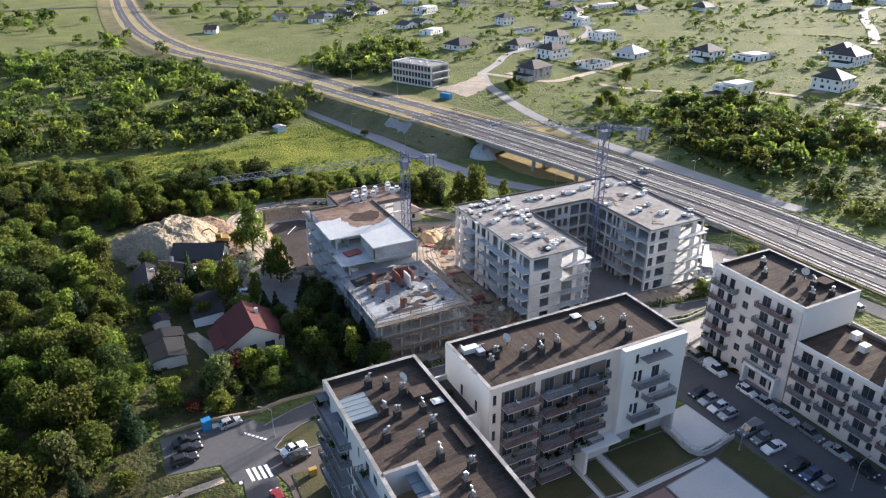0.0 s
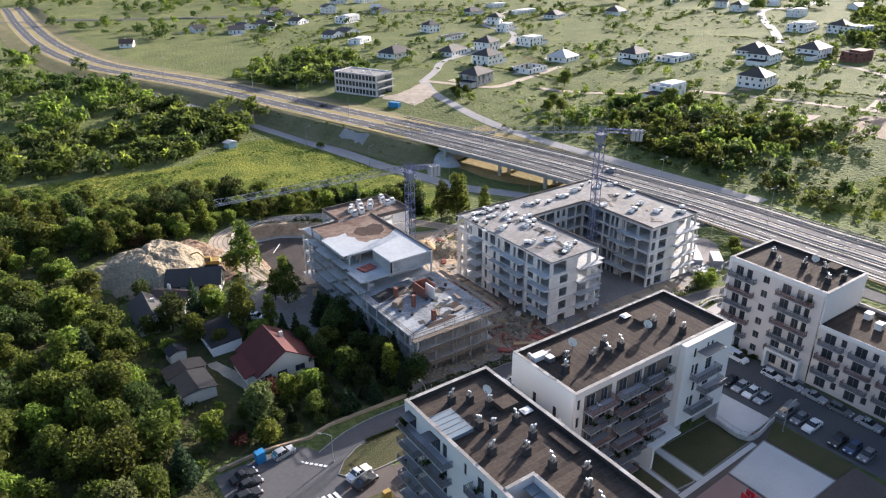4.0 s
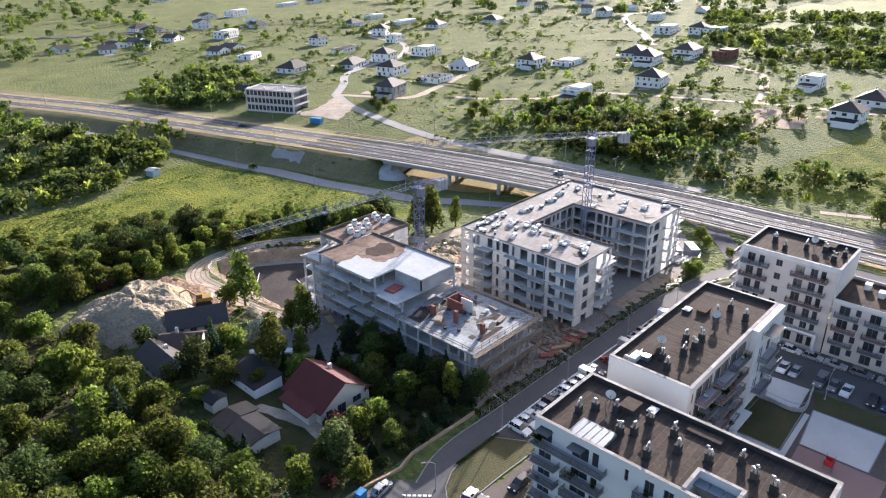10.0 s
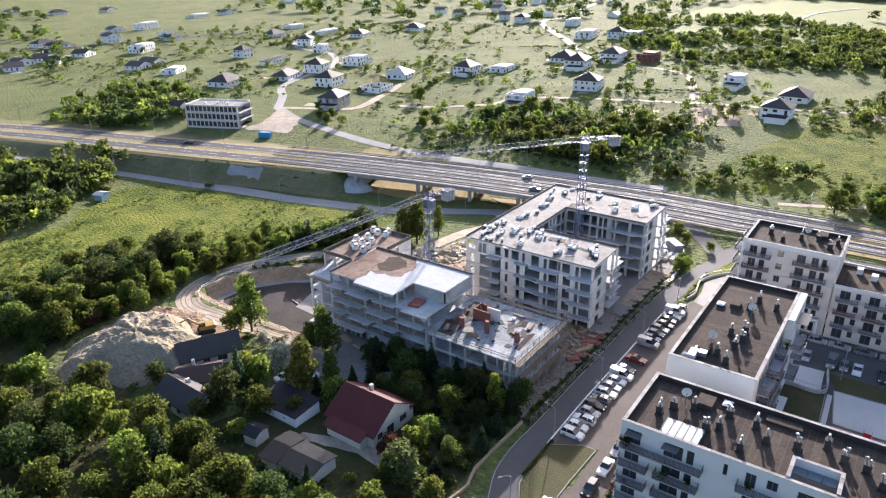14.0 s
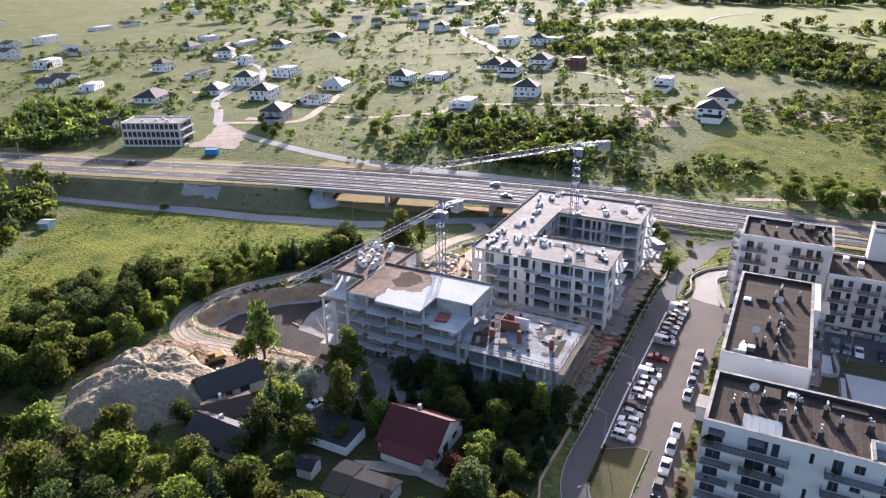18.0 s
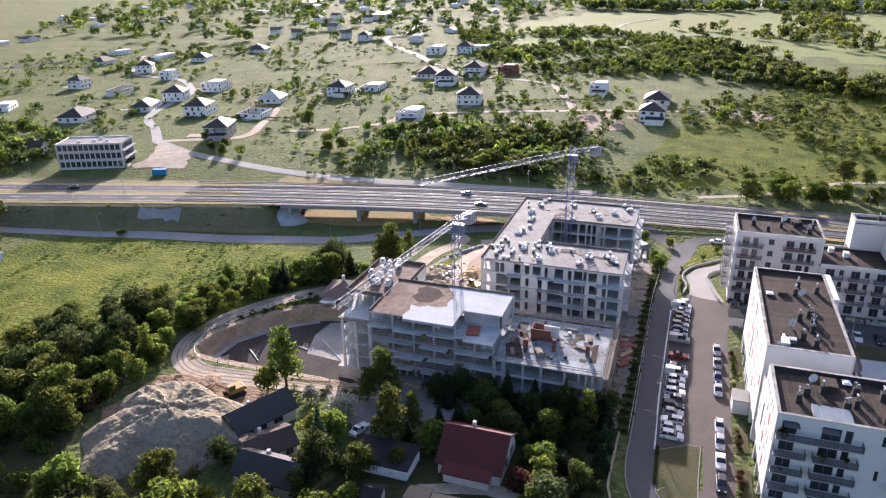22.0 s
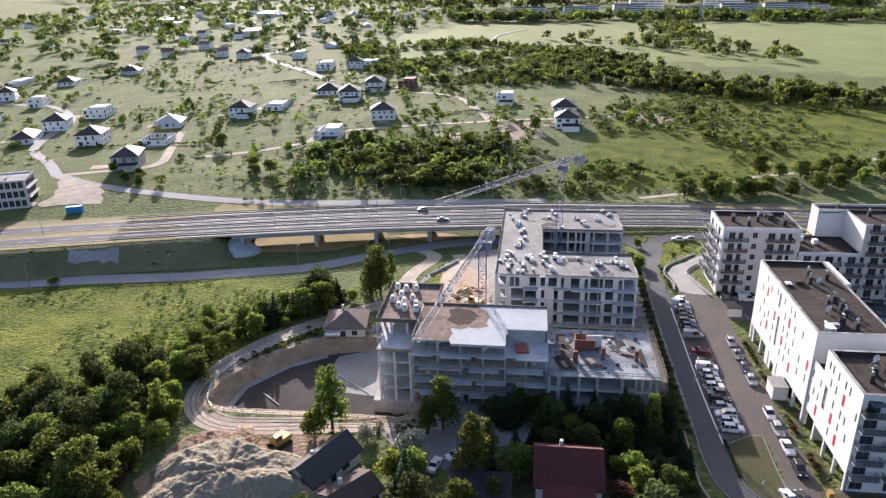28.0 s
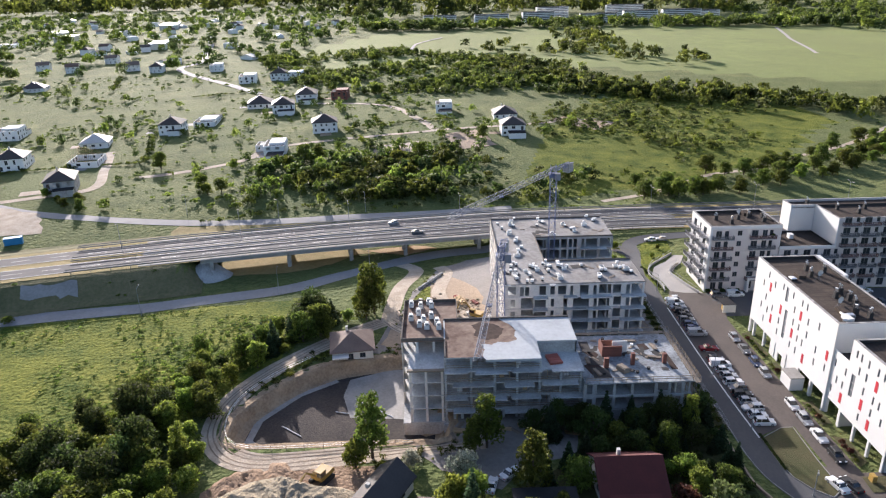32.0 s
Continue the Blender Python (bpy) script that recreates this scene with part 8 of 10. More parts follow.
for _k in range(14):
    loose_board(_r.choice((_r.uniform(78, 89), _r.uniform(111, 124))), _r.uniform(112, 142), _ROOF2, _r.uniform(0, 180), _r.uniform(1.2, 3.0), _r.randint(2, 5))
for _k in range(12):
    foam_pack(_r.choice((_r.uniform(78, 89.5), _r.uniform(78, 89.5), _r.uniform(110, 124.5))), _r.uniform(126, 142.5), _ROOF2, _r.uniform(-30, 30), _r.uniform(.7, 1.15), _r.uniform(.6, 1.5))


# ---- things kept on the balconies
def balcony_chair(x, y, z, turn, m):
    ob = thing("balcony_chair", (x, y, z), "small folding chair standing on a balcony", "chair", "balcony chairs", turn=turn)
    part("seat", Shape().box(-.24, -.24, .40, .24, .24, .45), m, ob)
    part("backrest", Shape().add([(-.24, .20, .45), (.24, .20, .45), (.24, .34, .95), (-.24, .34, .95), (-.24, .24, .45), (.24, .24, .45), (.24, .38, .95), (-.24, .38, .95)], [(0, 1, 2, 3), (7, 6, 5, 4), (0, 4, 5, 1), (1, 5, 6, 2), (2, 6, 7, 3), (3, 7, 4, 0)]), m, ob)
    for sx in (-.21, .21):
        part("leg_frame", Shape().box(sx - .02, -.22, 0, sx + .02, .22, .40), RAIL, ob)


def pot_plant(x, y, z, s=1.0):
    ob = thing("potted_plant", (x, y, z), "leafy green plant in a terracotta pot on a balcony", "plant", "balcony plants")
    part("pot", Shape().tube((0, 0, 0), (0, 0, .38 * s), .15 * s, .21 * s, 9), ROOFRUST, ob)
    q = Shape()
    for i in range(26):
        a, e, l = _r.uniform(0, 6.28), _r.uniform(.2, 1.3), _r.uniform(.4, .85) * s
        p, d = Vector((0, 0, .36 * s)), Vector((math.cos(a) * math.cos(e), math.sin(a) * math.cos(e), math.sin(e)))
        w = d.orthogonal().normalized() * .11 * s
        q.add([tuple(p), tuple(p + d * l * .6 + w), tuple(p + d * l), tuple(p + d * l * .6 - w)], [(0, 1, 2, 3)])
    part("foliage", q, LEAF[1], ob)


for _k in range(44):
    _f = _r.randrange(1, 6)
    if _k < 16:
        _u = _r.choice((_r.uniform(.6, 4.0), _r.uniform(6, 11), _r.uniform(16.6, 20.8), _r.uniform(23, 25.8), _r.uniform(27.8, 30.8)))
        _p = (21.7 - _r.uniform(.5, 1.3), 81.7 - _u, LEVELS[_f] + .025)
    elif _k < 34:
        _u = _r.choice((_r.uniform(2.3, 7.2), _r.uniform(9.0, 13.8), _r.uniform(15.1, 20.2)))
        _p = (41.7 + _u, 68.0 - _r.uniform(.4, 1.2), L3[_f] + .025)
    else:
        _u = _r.choice((_r.uniform(1.0, 6.0), _r.uniform(11.4, 17.8)))
        _p = (102 - _r.uniform(.4, .9), 84.2 - _u, L4[_f] - .3 + .025)
    if _r.random() < .5:
        pot_plant(*_p, _r.uniform(.8, 1.4))
    else:
        balcony_chair(*_p, _r.uniform(0, 360), _r.choice((FOAM, TIMBER, STACK)))


# ---- light fence round the pit and pipes on its floor
pit_fence = thing("pit_fence", (0, 0, 0), "light post and rope fence round the pit", "fence")
_l = smooth_line([(72, 191.5), (64, 199.6), (54, 205.2), (43, 205.6), (36.6, 201.6), (34.6, 194), (34.8, 180), (35.6, 166)], 3.0)
for _p in _l:
    _g = ground(_p[0], _p[1])
    part("post", Shape().box(_p[0] - .05, _p[1] - .05, _g - .3, _p[0] + .05, _p[1] + .05, _g + 1.15), GREYBOARD, pit_fence)
for _h in (.6, 1.05):
    part("rope", ribbon(Shape(), _l, -.025, .025, lambda x, y, i: ground(x, y) + _h, thick=.06), PALEFRAME, pit_fence)
for _a, _b in (((50.2, 171), (57.6, 180)), ((52, 181), (52.8, 184)), ((44, 190), (48, 195))):
    solid("drain_pipe", Shape().tube((_a[0], _a[1], -4.30), (_b[0], _b[1], -4.30), .10, .10, 8), POLY, "white plastic drain pipe on the pit floor", "pipe", "drain pipes")

# ---- more stacks and offcuts between the two shells
for _k in range(30):
    _x, _y = _r.uniform(61.5, 75), _r.uniform(106, 140)
    if _k % 3 == 0:
        plank_stack(_x, _y, _r.uniform(0, 180), _r.randint(3, 5), 1, 3.0, GREYBOARD, "low stack of weathered boards on the site")
    else:
        panel_stack(_x, _y, _r.uniform(0, 180), 2, 2.2, 1.1, _r.choice((PLYRED, PLYRED, GREYBOARD, STEELDARK)), "low stack of used formwork panels")
for _k in range(46):
    _x, _y = _r.choice(((_r.uniform(60.8, 75.5), _r.uniform(105.5, 148)), (_r.uniform(41, 60), _r.uniform(106.2, 108.8)), (_r.uniform(35.5, 41), _r.uniform(134, 162)), (_r.uniform(76, 100), _r.uniform(146, 168)), (_r.uniform(78, 122), _r.uniform(105.4, 108.4))))
    loose_board(_x, _y, ground(_x, _y) + .12, _r.uniform(0, 180), _r.uniform(1.5, 3.6), _r.randint(2, 6))
_s = Shape()
for _k in range(520):
    _x, _y = _r.choice(((_r.uniform(60.5, 76), _r.uniform(105.5, 165)), (_r.uniform(76, 104), _r.uniform(146, 172)), (_r.uniform(41, 60), _r.uniform(106, 109.4))))
    _q, _g = _r.uniform(.12, .5), ground(_x, _y) + .1
    _s.ball((_x, _y, _g), _q, 5, 3, squash=.6)
solid("site_rubble", _s, SPOIL, "broken lumps of concrete and earth on the site", "rubble", kind="stuff")


# ---------------------------------------------------------------- houses
def gable_roof(w, d, z, h, over=.5, t=.22):
    """A pitched roof with its ridge along y."""
    s = Shape()
    for k in (-1, 1):
        a, b = (k * (w / 2 + over), z - over * h / (w / 2)), (0, z + h)
        s.add([(a[0], -d / 2 - over, a[1]), (b[0], -d / 2 - over, b[1]), (b[0], d / 2 + over, b[1]), (a[0], d / 2 + over, a[1]),
               (a[0], -d / 2 - over, a[1] + t), (b[0], -d / 2 - over, b[1] + t), (b[0], d / 2 + over, b[1] + t), (a[0], d / 2 + over, a[1] + t)],
              [(0, 1, 2, 3)[::k], (4, 7, 6, 5)[::k], (0, 4, 5, 1)[::k], (2, 6, 7, 3)[::k], (0, 3, 7, 4)[::k]])
    return s


def hip_roof(w, d, z, h, over=.6):
    """A hipped roof with eaves."""
    x, y = w / 2 + over, d / 2 + over
    r = max(.0, y - x)
    q = max(.0, x - y)
    v = [(-x, -y, z), (x, -y, z), (x, y, z), (-x, y, z), (-x, -y, z + .2), (x, -y, z + .2), (x, y, z + .2), (-x, y, z + .2)]
    if r >= q:
        v += [(0, -r, z + h), (0, r, z + h)]
        f = [(4, 5, 8), (6, 7, 9), (5, 6, 9, 8), (7, 4, 8, 9)]
    else:
        v += [(-q, 0, z + h), (q, 0, z + h)]
        f = [(7, 4, 8), (5, 6, 9), (4, 5, 9, 8), (6, 7, 8, 9)]
    return Shape().add(v, [(3, 2, 1, 0), (0, 1, 5, 4), (1, 2, 6, 5), (2, 3, 7, 6), (3, 0, 4, 7)] + f)


def house(x, y, turn, w, d, storeys, roof, wall=None, tile=None, label="", seed=0, wing=None, gable=2.6, glaze=True, at=None, group="estate houses"):
    """A small house: walls with openings, windows, roof, chimney and sometimes a lower wing."""
    wall, tile = wall or HOUSEWHITE, tile or ROOFDARK
    z = (ground(x, y) if at is None else at) - .15
    H = 2.9 * storeys + .3
    r = random.Random(seed * 13 + int(x))
    ob = thing("house", (x, y, z), label or "white detached house", "house", group, turn=turn)
    if group == "far suburb houses":
        part("wall", Shape().box(-w / 2, -d / 2, 0, w / 2, d / 2, H), wall, ob)
    for m, width, trim in () if group == "far suburb houses" else ((face_at(-w / 2, -d / 2, 0), w, 0), (face_at(w / 2, -d / 2, 90), d, .25), (face_at(w / 2, d / 2, 180), w, 0), (face_at(-w / 2, d / 2, 270), d, .25)):
        cut = []
        for k in range(storeys):
            u = r.uniform(.9, 1.6)
            while u < width - 2.0:
                ww = r.choice((1.0, 1.4, 2.0))
                tall = r.random() < .25
                cut.append((u, u + ww, .3 + 2.9 * k + (.1 if tall else .95), .3 + 2.9 * k + 2.3))
                u += ww + (r.uniform(.9, 1.9) if group == "old houses" else r.uniform(1.8, 3.4))
        part("wall", wall_shape(width, 0, H, cut, .25, trim), wall, ob, at=m)
        for a, b, c, e in cut:
            if glaze:
                window_part(ob, m, a, c, b - a, e - c, FRAME, plain=group != "old houses")
    if not glaze and group != "far suburb houses":
        part("inner_core", Shape().box(-w / 2 + 2, -d / 2 + 2, 0, w / 2 - 2, d / 2 - 2, H - .1), CONC, ob)
    if roof == "hip":
        part("roof", hip_roof(w, d, H, min(w, d) * .30), tile, ob)
    elif roof == "gable":
        part("roof", gable_roof(w, d, H, gable), tile, ob)
        for k in (-1, 1):
            part("gable", Shape().add([(-w / 2, k * (d / 2 - .25), H), (w / 2, k * (d / 2 - .25), H), (0, k * (d / 2 - .25), H + gable - .05), (-w / 2, k * d / 2, H), (w / 2, k * d / 2, H), (0, k * d / 2, H + gable - .05)], [(0, 1, 2), (3, 5, 4), (0, 3, 4, 1), (1, 4, 5, 2), (2, 5, 3, 0)]), wall, ob)
    elif roof == "flat":
        part("roof", Shape().box(-w / 2 + .25, -d / 2 + .25, H - .5, w / 2 - .25, d / 2 - .25, H - .3), ROOFGREY, ob)
        if storeys > 1 or r.random() < .5:
            part("upper_box", Shape().box(-w / 4, -d / 2 + .3, H - .3, w / 2 - .3, d / 4, H + .9), wall, ob)
    elif roof == "frame":
        s = Shape()
        n = int(d / 1.0)
        for i in range(n + 1):
            yy = -d / 2 + d * i / n
            f = max(0, 1 - max(0, abs(yy) - d / 4) / (d / 4))
            for k in (-1, 1):
                s.bar((k * (w / 2 + .4), yy, H), (k * w / 2 * (1 - f), yy, H + w * .32 * f + .1), .12)
        s.bar((0, -d / 4, H + w * .32), (0, d / 4, H + w * .32), .12)
        part("rafters", s, TIMBER, ob, "open timber rafters")
    if roof in ("hip", "gable") and group != "far suburb houses":
        part("chimney", Shape().box(w * .14, d * .08, H, w * .14 + .7, d * .08 + .6, H + min(w, d) * .30 + .5), PLASTER, ob)
    if wing:
        ww, wd, side = wing
        part("wing_wall", Shape().box(side * w / 2 if side > 0 else -w / 2 - ww, -d / 2 + .4, 0, w / 2 + ww if side > 0 else -w / 2, -d / 2 + wd + .4, 3.0), wall, ob)
        part("wing_roof", Shape().box((side * w / 2 if side > 0 else -w / 2 - ww) - .2, -d / 2 + .2, 3.0, (w / 2 + ww if side > 0 else -w / 2) + .2, -d / 2 + wd + .6, 3.25), ROOFGREY, ob)
    return ob


_DK, _LT = "white new-built house with a dark hipped roof", "white modern house with a flat roof"
for _k, (_x, _y, _t, _w, _d, _n, _kind, _lab, _wing) in enumerate((
        (234, 434, 20, 17, 12, 1, "hip", "low house with a large dark hipped roof", None), (270, 417, 25, 18, 10, 1, "hip", _DK, (5, 6, 1)), (303, 420, 20, 12, 11, 2, "hip", _DK, None),
        (268, 375, 15, 13, 11, 2, "hip", _DK, (4, 6, 1)), (274, 341, 10, 15, 12, 1, "frame", "half-built house with open timber rafters", None), (316, 355, 15, 13, 12, 1, "hip", "house with a pale sunlit hipped roof", None),
        (223, 328, 20, 14, 10, 2, "hip", "unfinished grey house with a dark hipped roof", (4, 7, -1)), (343, 419, 10, 13, 11, 2, "flat", _LT, (6, 7, 1)), (316, 477, 15, 18, 9, 1, "flat", _LT, (6, 6, -1)),
        (321, 520, 10, 10, 9, 2, "hip", _DK, None), (395, 524, 30, 12, 10, 2, "hip", _DK, (5, 6, 1)), (372, 483, 20, 10, 8, 2, "flat", _LT, (5, 6, 1)), (419, 591, 10, 16, 11, 1, "hip", _DK, None), (476, 624, 0, 16, 9, 1, "flat", _LT, None),
        (461, 563, 10, 26, 9, 1, "flat", "long low white house with a flat roof", None), (463, 520, 20, 16, 11, 1, "hip", _DK, (5, 7, 1)), (524, 498, 15, 14, 11, 1, "hip", _DK, (5, 7, 1)), (294, 618, 25, 18, 10, 2, "flat", _LT, None),
        (258, 550, 20, 14, 11, 1, "gable", "white house with a dark pitched roof", None), (245, 505, 30, 14, 9, 1, "flat", _LT, None), (314, 697, 0, 11, 9, 2, "gable", "white house with a dark pitched roof", None), (360, 766, 0, 12, 10, 1, "gable", "white house with a dark pitched roof", None),
        (392, 759, 20, 22, 10, 2, "flat", _LT, None), (361, 682, 60, 11, 9, 1, "gable", "house with a pale sunlit pitched roof", None), (353, 657, 10, 12, 9, 1, "hip", _DK, None), (265, 725, 10, 15, 10, 1, "hip", _DK, None), (266, 703, 10, 15, 10, 1, "hip", _DK, None),
        (254, 639, 30, 13, 10, 1, "gable", "white house with a dark pitched roof", None), (202, 637, 10, 14, 10, 1, "gable", "white house with a dark pitched roof", None), (220, 624, 60, 10, 9, 1, "gable", "white house with a dark pitched roof", None),
        (164, 649, 100, 11, 9, 1, "gable", "white gabled house with a dark roof", None), (189, 621, 70, 13, 11, 1, "gable", "white house with a dark pitched roof", None), (223, 643, 30, 15, 11, 1, "gable", "white house with a dark pitched roof", None), (96, 603, 70, 10, 8, 1, "gable", "small house with a red-brown roof", None),
        (241, 542, 20, 12, 10, 1, "gable", "white house with a dark pitched roof", None), (398, 1065, 0, 14, 10, 1, "gable", "white house with a dark pitched roof", None), (423, 995, 0, 16, 10, 1, "hip", _DK, None), (479, 975, 20, 16, 10, 1, "gable", "white house with a dark pitched roof", None),
        (495, 808, 10, 22, 10, 1, "flat", _LT, None), (535, 805, 0, 14, 10, 1, "gable", "white house with a dark pitched roof", None),
        (348, 322, 5, 13, 11, 2, "hip", _DK, (3, 6, -1)), (370, 308, 5, 15, 11, 1, "flat", _LT, (7, 8, 1)), (287, 246, 5, 14, 9, 2, "flat", "unfinished white house with a flat roof", (8, 7, -1)), (298, 254, 5, 9, 8, 1, "flat", "unfinished white house walls without roof", None),
        (336, 227, 10, 12, 12, 2, "hip", "white two-storey house with a pyramid roof", (5, 7, 1)), (428, 287, 10, 17, 14, 1, "hip", "house with a large dark hipped roof", None), (403, 265, 10, 16, 12, 2, "hip", _DK, (6, 9, -1)), (445, 256, 5, 17, 12, 2, "hip", _DK, (6, 9, -1)),
        (452, 232, 0, 14, 10, 2, "flat", "brick and white house with a flat roof", None), (387, 155, 0, 12, 9, 2, "flat", "modern white and dark house with a flat roof", (9, 7, -1)), (363, 117, 0, 15, 12, 1, "hip", _DK, None), (315, 117, 0, 12, 11, 2, "hip", _DK, (6, 8, -1)),
        (551, 326, 10, 20, 12, 2, "flat", "modern white house with a flat roof", (8, 8, 1)), (562, 288, 0, 18, 13, 2, "flat", "large white villa with a flat roof", None), (562, 300, 0, 12, 12, 2, "hip", _DK, None),
        (529, 504, 20, 15, 11, 1, "hip", _DK, None), (658, 562, 20, 14, 10, 2, "gable", "white gabled house with a dark roof", None), (641, 524, 20, 14, 10, 2, "gable", "house with a brown pitched roof", None), (710, 514, 10, 14, 10, 2, "gable", "white gabled house with a dark roof", None), (645, 466, 30, 12, 10, 2, "gable", "white gabled house with a dark roof", None), (629, 435, 10, 14, 10, 2, "hip", _DK, None),
        (632, 377, 10, 16, 10, 2, "flat", _LT, None))):
    _raw = "unfinished" in _lab
    _w, _d, _wing = _w * 1.22, _d * 1.2, _wing and (_wing[0] * 1.2, _wing[1] * 1.15, _wing[2])
    house(_x, _y, _t, _w, _d, _n, _kind, BRICK if "brick" in _lab else (CONC if "grey" in _lab else None), PALEROOF if "pale sunlit" in _lab else (ROOFRUST if "brown" in _lab else ROOFDARK), _lab, _k, _wing, glaze=not _raw and _x + _y < 1000)
for _k in range(60):
    _x, _y = rng.uniform(660, 1500), rng.uniform(330, 1000)
    house(_x, _y, rng.uniform(0, 90), rng.uniform(11, 18), rng.uniform(9, 12), rng.choice((1, 2)), rng.choice(("hip", "gable", "gable", "flat")), None, rng.choice((ROOFDARK, ROOFRUST, PALEROOF)), "distant white house in the haze of the suburb", 200 + _k, glaze=False, group="far suburb houses")
for _x, _y, _w, _d in ((1090, 760, 70, 30), (990, 700, 60, 24), (868, 520, 50, 20), (1250, 640, 90, 30)):
    solid("warehouse", Shape().box(-_w / 2, -_d / 2, -1, _w / 2, _d / 2, 7).box(-_w / 2 - .3, -_d / 2 - .3, 7, _w / 2 + .3, _d / 2 + .3, 7.5), PALEROOF, "distant warehouse with a pale shining roof", "warehouse", "warehouses", at=pose(_x, _y, ground(_x, _y), 0, 0, 15))
# slab blocks on the far edge of the fields
for _k, (_x, _y, _l, _n) in enumerate(((1205, 60, 60, 5), (1190, -20, 56, 6), (1160, -118, 62, 5), (1165, -190, 58, 6), (1170, -262, 66, 6), (1230, -330, 40, 4), (1260, 150, 60, 4), (1290, -60, 60, 7), (1310, -200, 70, 7))):
    _z = ground(_x, _y) - .5
    _o = thing("apartment_slab", (_x, _y, _z), "distant pale slab block of flats beyond the fields", "building", "far slab blocks", turn=rng.uniform(-8, 8))
    _h = _n * 2.9
    part("wall", Shape().box(-6, -_l / 2, 0, 6, _l / 2, _h), HOUSEWHITE, _o)
    part("roof", Shape().box(-6.2, -_l / 2 - .2, _h, 6.2, _l / 2 + .2, _h + .6), ROOFGREY, _o)
    for _f in range(_n):
        part("window_band", Shape().box(-6.04, -_l / 2 + 1.2, _f * 2.9 + 1.0, -5.98, _l / 2 - 1.2, _f * 2.9 + 2.4), GLASS, _o)
    _s = Shape()
    for _f in range(_n):
        for _b in range(int(_l / 11)):
            _s.box(-7.3, -_l / 2 + 2.5 + _b * 11, _f * 2.9 + .1, -6.0, -_l / 2 + 7.5 + _b * 11, _f * 2.9 + 1.2)
    part("balcony_front", _s, HOUSEWHITE, _o)["kind"] = "stuff"

# the office shell beside the main road
office = thing("office_building", (163.3, 336.9, -.5), "three-storey pale office shell with rows of dark windows", "building", turn=23)
_c = [(.9 + 2.3 * i, 2.7 + 2.3 * i, .5 + 3.75 * k + .5, .5 + 3.75 * k + 3.0) for i in range(12) for k in range(3)]
part("wall", wall_shape(28.8, 0, 11.7, _c, .4), BEIGE, office, at=face_at(0, 28.8, 270))
for _a in _c:
    window_part(office, face_at(0, 28.8, 270), _a[0], _a[2], _a[1] - _a[0], _a[3] - _a[2])
_c = [(1.0, 13.8, .6 + 3.75 * k, 3.2 + 3.75 * k) for k in range(3)]
part("wall", wall_shape(15.0, 0, 11.7, _c, .4, .4), CONC, office, at=face_at(0, 0, 0))
for _k in range(3):
    part("floor_slab", Shape().box(.4, -1.2, .3 + 3.75 * _k, 14.6, 28.4, .55 + 3.75 * _k), CONC, office)
part("inner_core", Shape().box(4, 3, 0, 12, 26, 11), CONC, office)
part("wall", Shape().box(14.6, .4, 0, 15, 28.4, 11.7), HOUSEWHITE, office)
part("wall", Shape().box(.0, 28.4, 0, 15, 28.79, 11.7), HOUSEWHITE, office)
part("roof", Shape().box(.4, .4, 10.9, 14.6, 28.4, 11.2), SCREED, office)
for _x, _y in ((6, 8), (7, 14), (5, 20), (10, 12)):
    part("roof_vent", Shape().tube((_x, _y, 11.2), (_x, _y, 12.0), .6, .6, 10), FOAM, office)
house(172, 398, 20, 10, 8, 1, "gable", None, ROOFDARK, "small blue-grey gabled house behind the office", 300)
solid("site_box", Shape().box(-3, -1.3, 0, 3, 1.3, 2.6), BLUE, "blue site container beside the road", "container", at=pose(161.8, 316.4, ground(161.8, 316.4), 0, 0, 112))
# the old houses and sheds among the trees
red = house(19.8, 128.0, 0, 11.4, 11.0, 1, "gable", PLASTER, ROOFRED, "cream plaster house with a dark red tiled roof", 400, gable=3.6, group="old houses", at=.55)
part("lower_roof", Shape().add([(-8.0, -4.4, 2.7), (-5.4, -4.4, 3.55), (-5.4, 4.4, 3.55), (-8.0, 4.4, 2.7), (-8.0, -4.4, 2.52), (-5.4, -4.4, 3.37), (-5.4, 4.4, 3.37), (-8.0, 4.4, 2.52)], [(0, 1, 2, 3), (7, 6, 5, 4), (0, 4, 5, 1), (2, 6, 7, 3), (0, 3, 7, 4)]), ROOFRED, red)
part("annex_wall", Shape().box(-7.4, -4.0, 0, -5.7, 4.0, 2.5), PLASTER, red)
_o = house(17.0, 171.2, 63, 6.6, 12.2, 1, "gable", PLASTER, ROOFDARK, "white cottage with a dark pitched roof", 401, gable=2.6, group="old houses", at=.3)
_o = house(9.6, 164.4, 51, 6.6, 8.2, 1, "gable", PLASTER, ROOFRUST, "cottage with a rusty brown roof", 402, gable=1.5, group="old houses", at=.5)
_o = house(3.4, 159.8, -2, 6.4, 11.2, 1, "gable", PLASTER, ROOFDARK, "long white cottage with a dark roof", 403, gable=2.2, group="old houses", at=.7)
garage = thing("garage", (13.3, 143.0, .7), "long low garage with white walls and a dark felt roof", "garage", "sheds")
part("wall", wall_shape(6.2, 0, 2.7, [], .25), HOUSEWHITE, garage, at=face_at(-3.1, -5.2, 0))
part("wall", Shape().box(-3.1, -4.95, 0, -2.85, 5.2, 2.7).box(2.85, -4.95, 0, 3.1, 5.2, 2.7).box(-2.85, 4.95, 0, 2.85, 5.2, 2.7), HOUSEWHITE, garage)
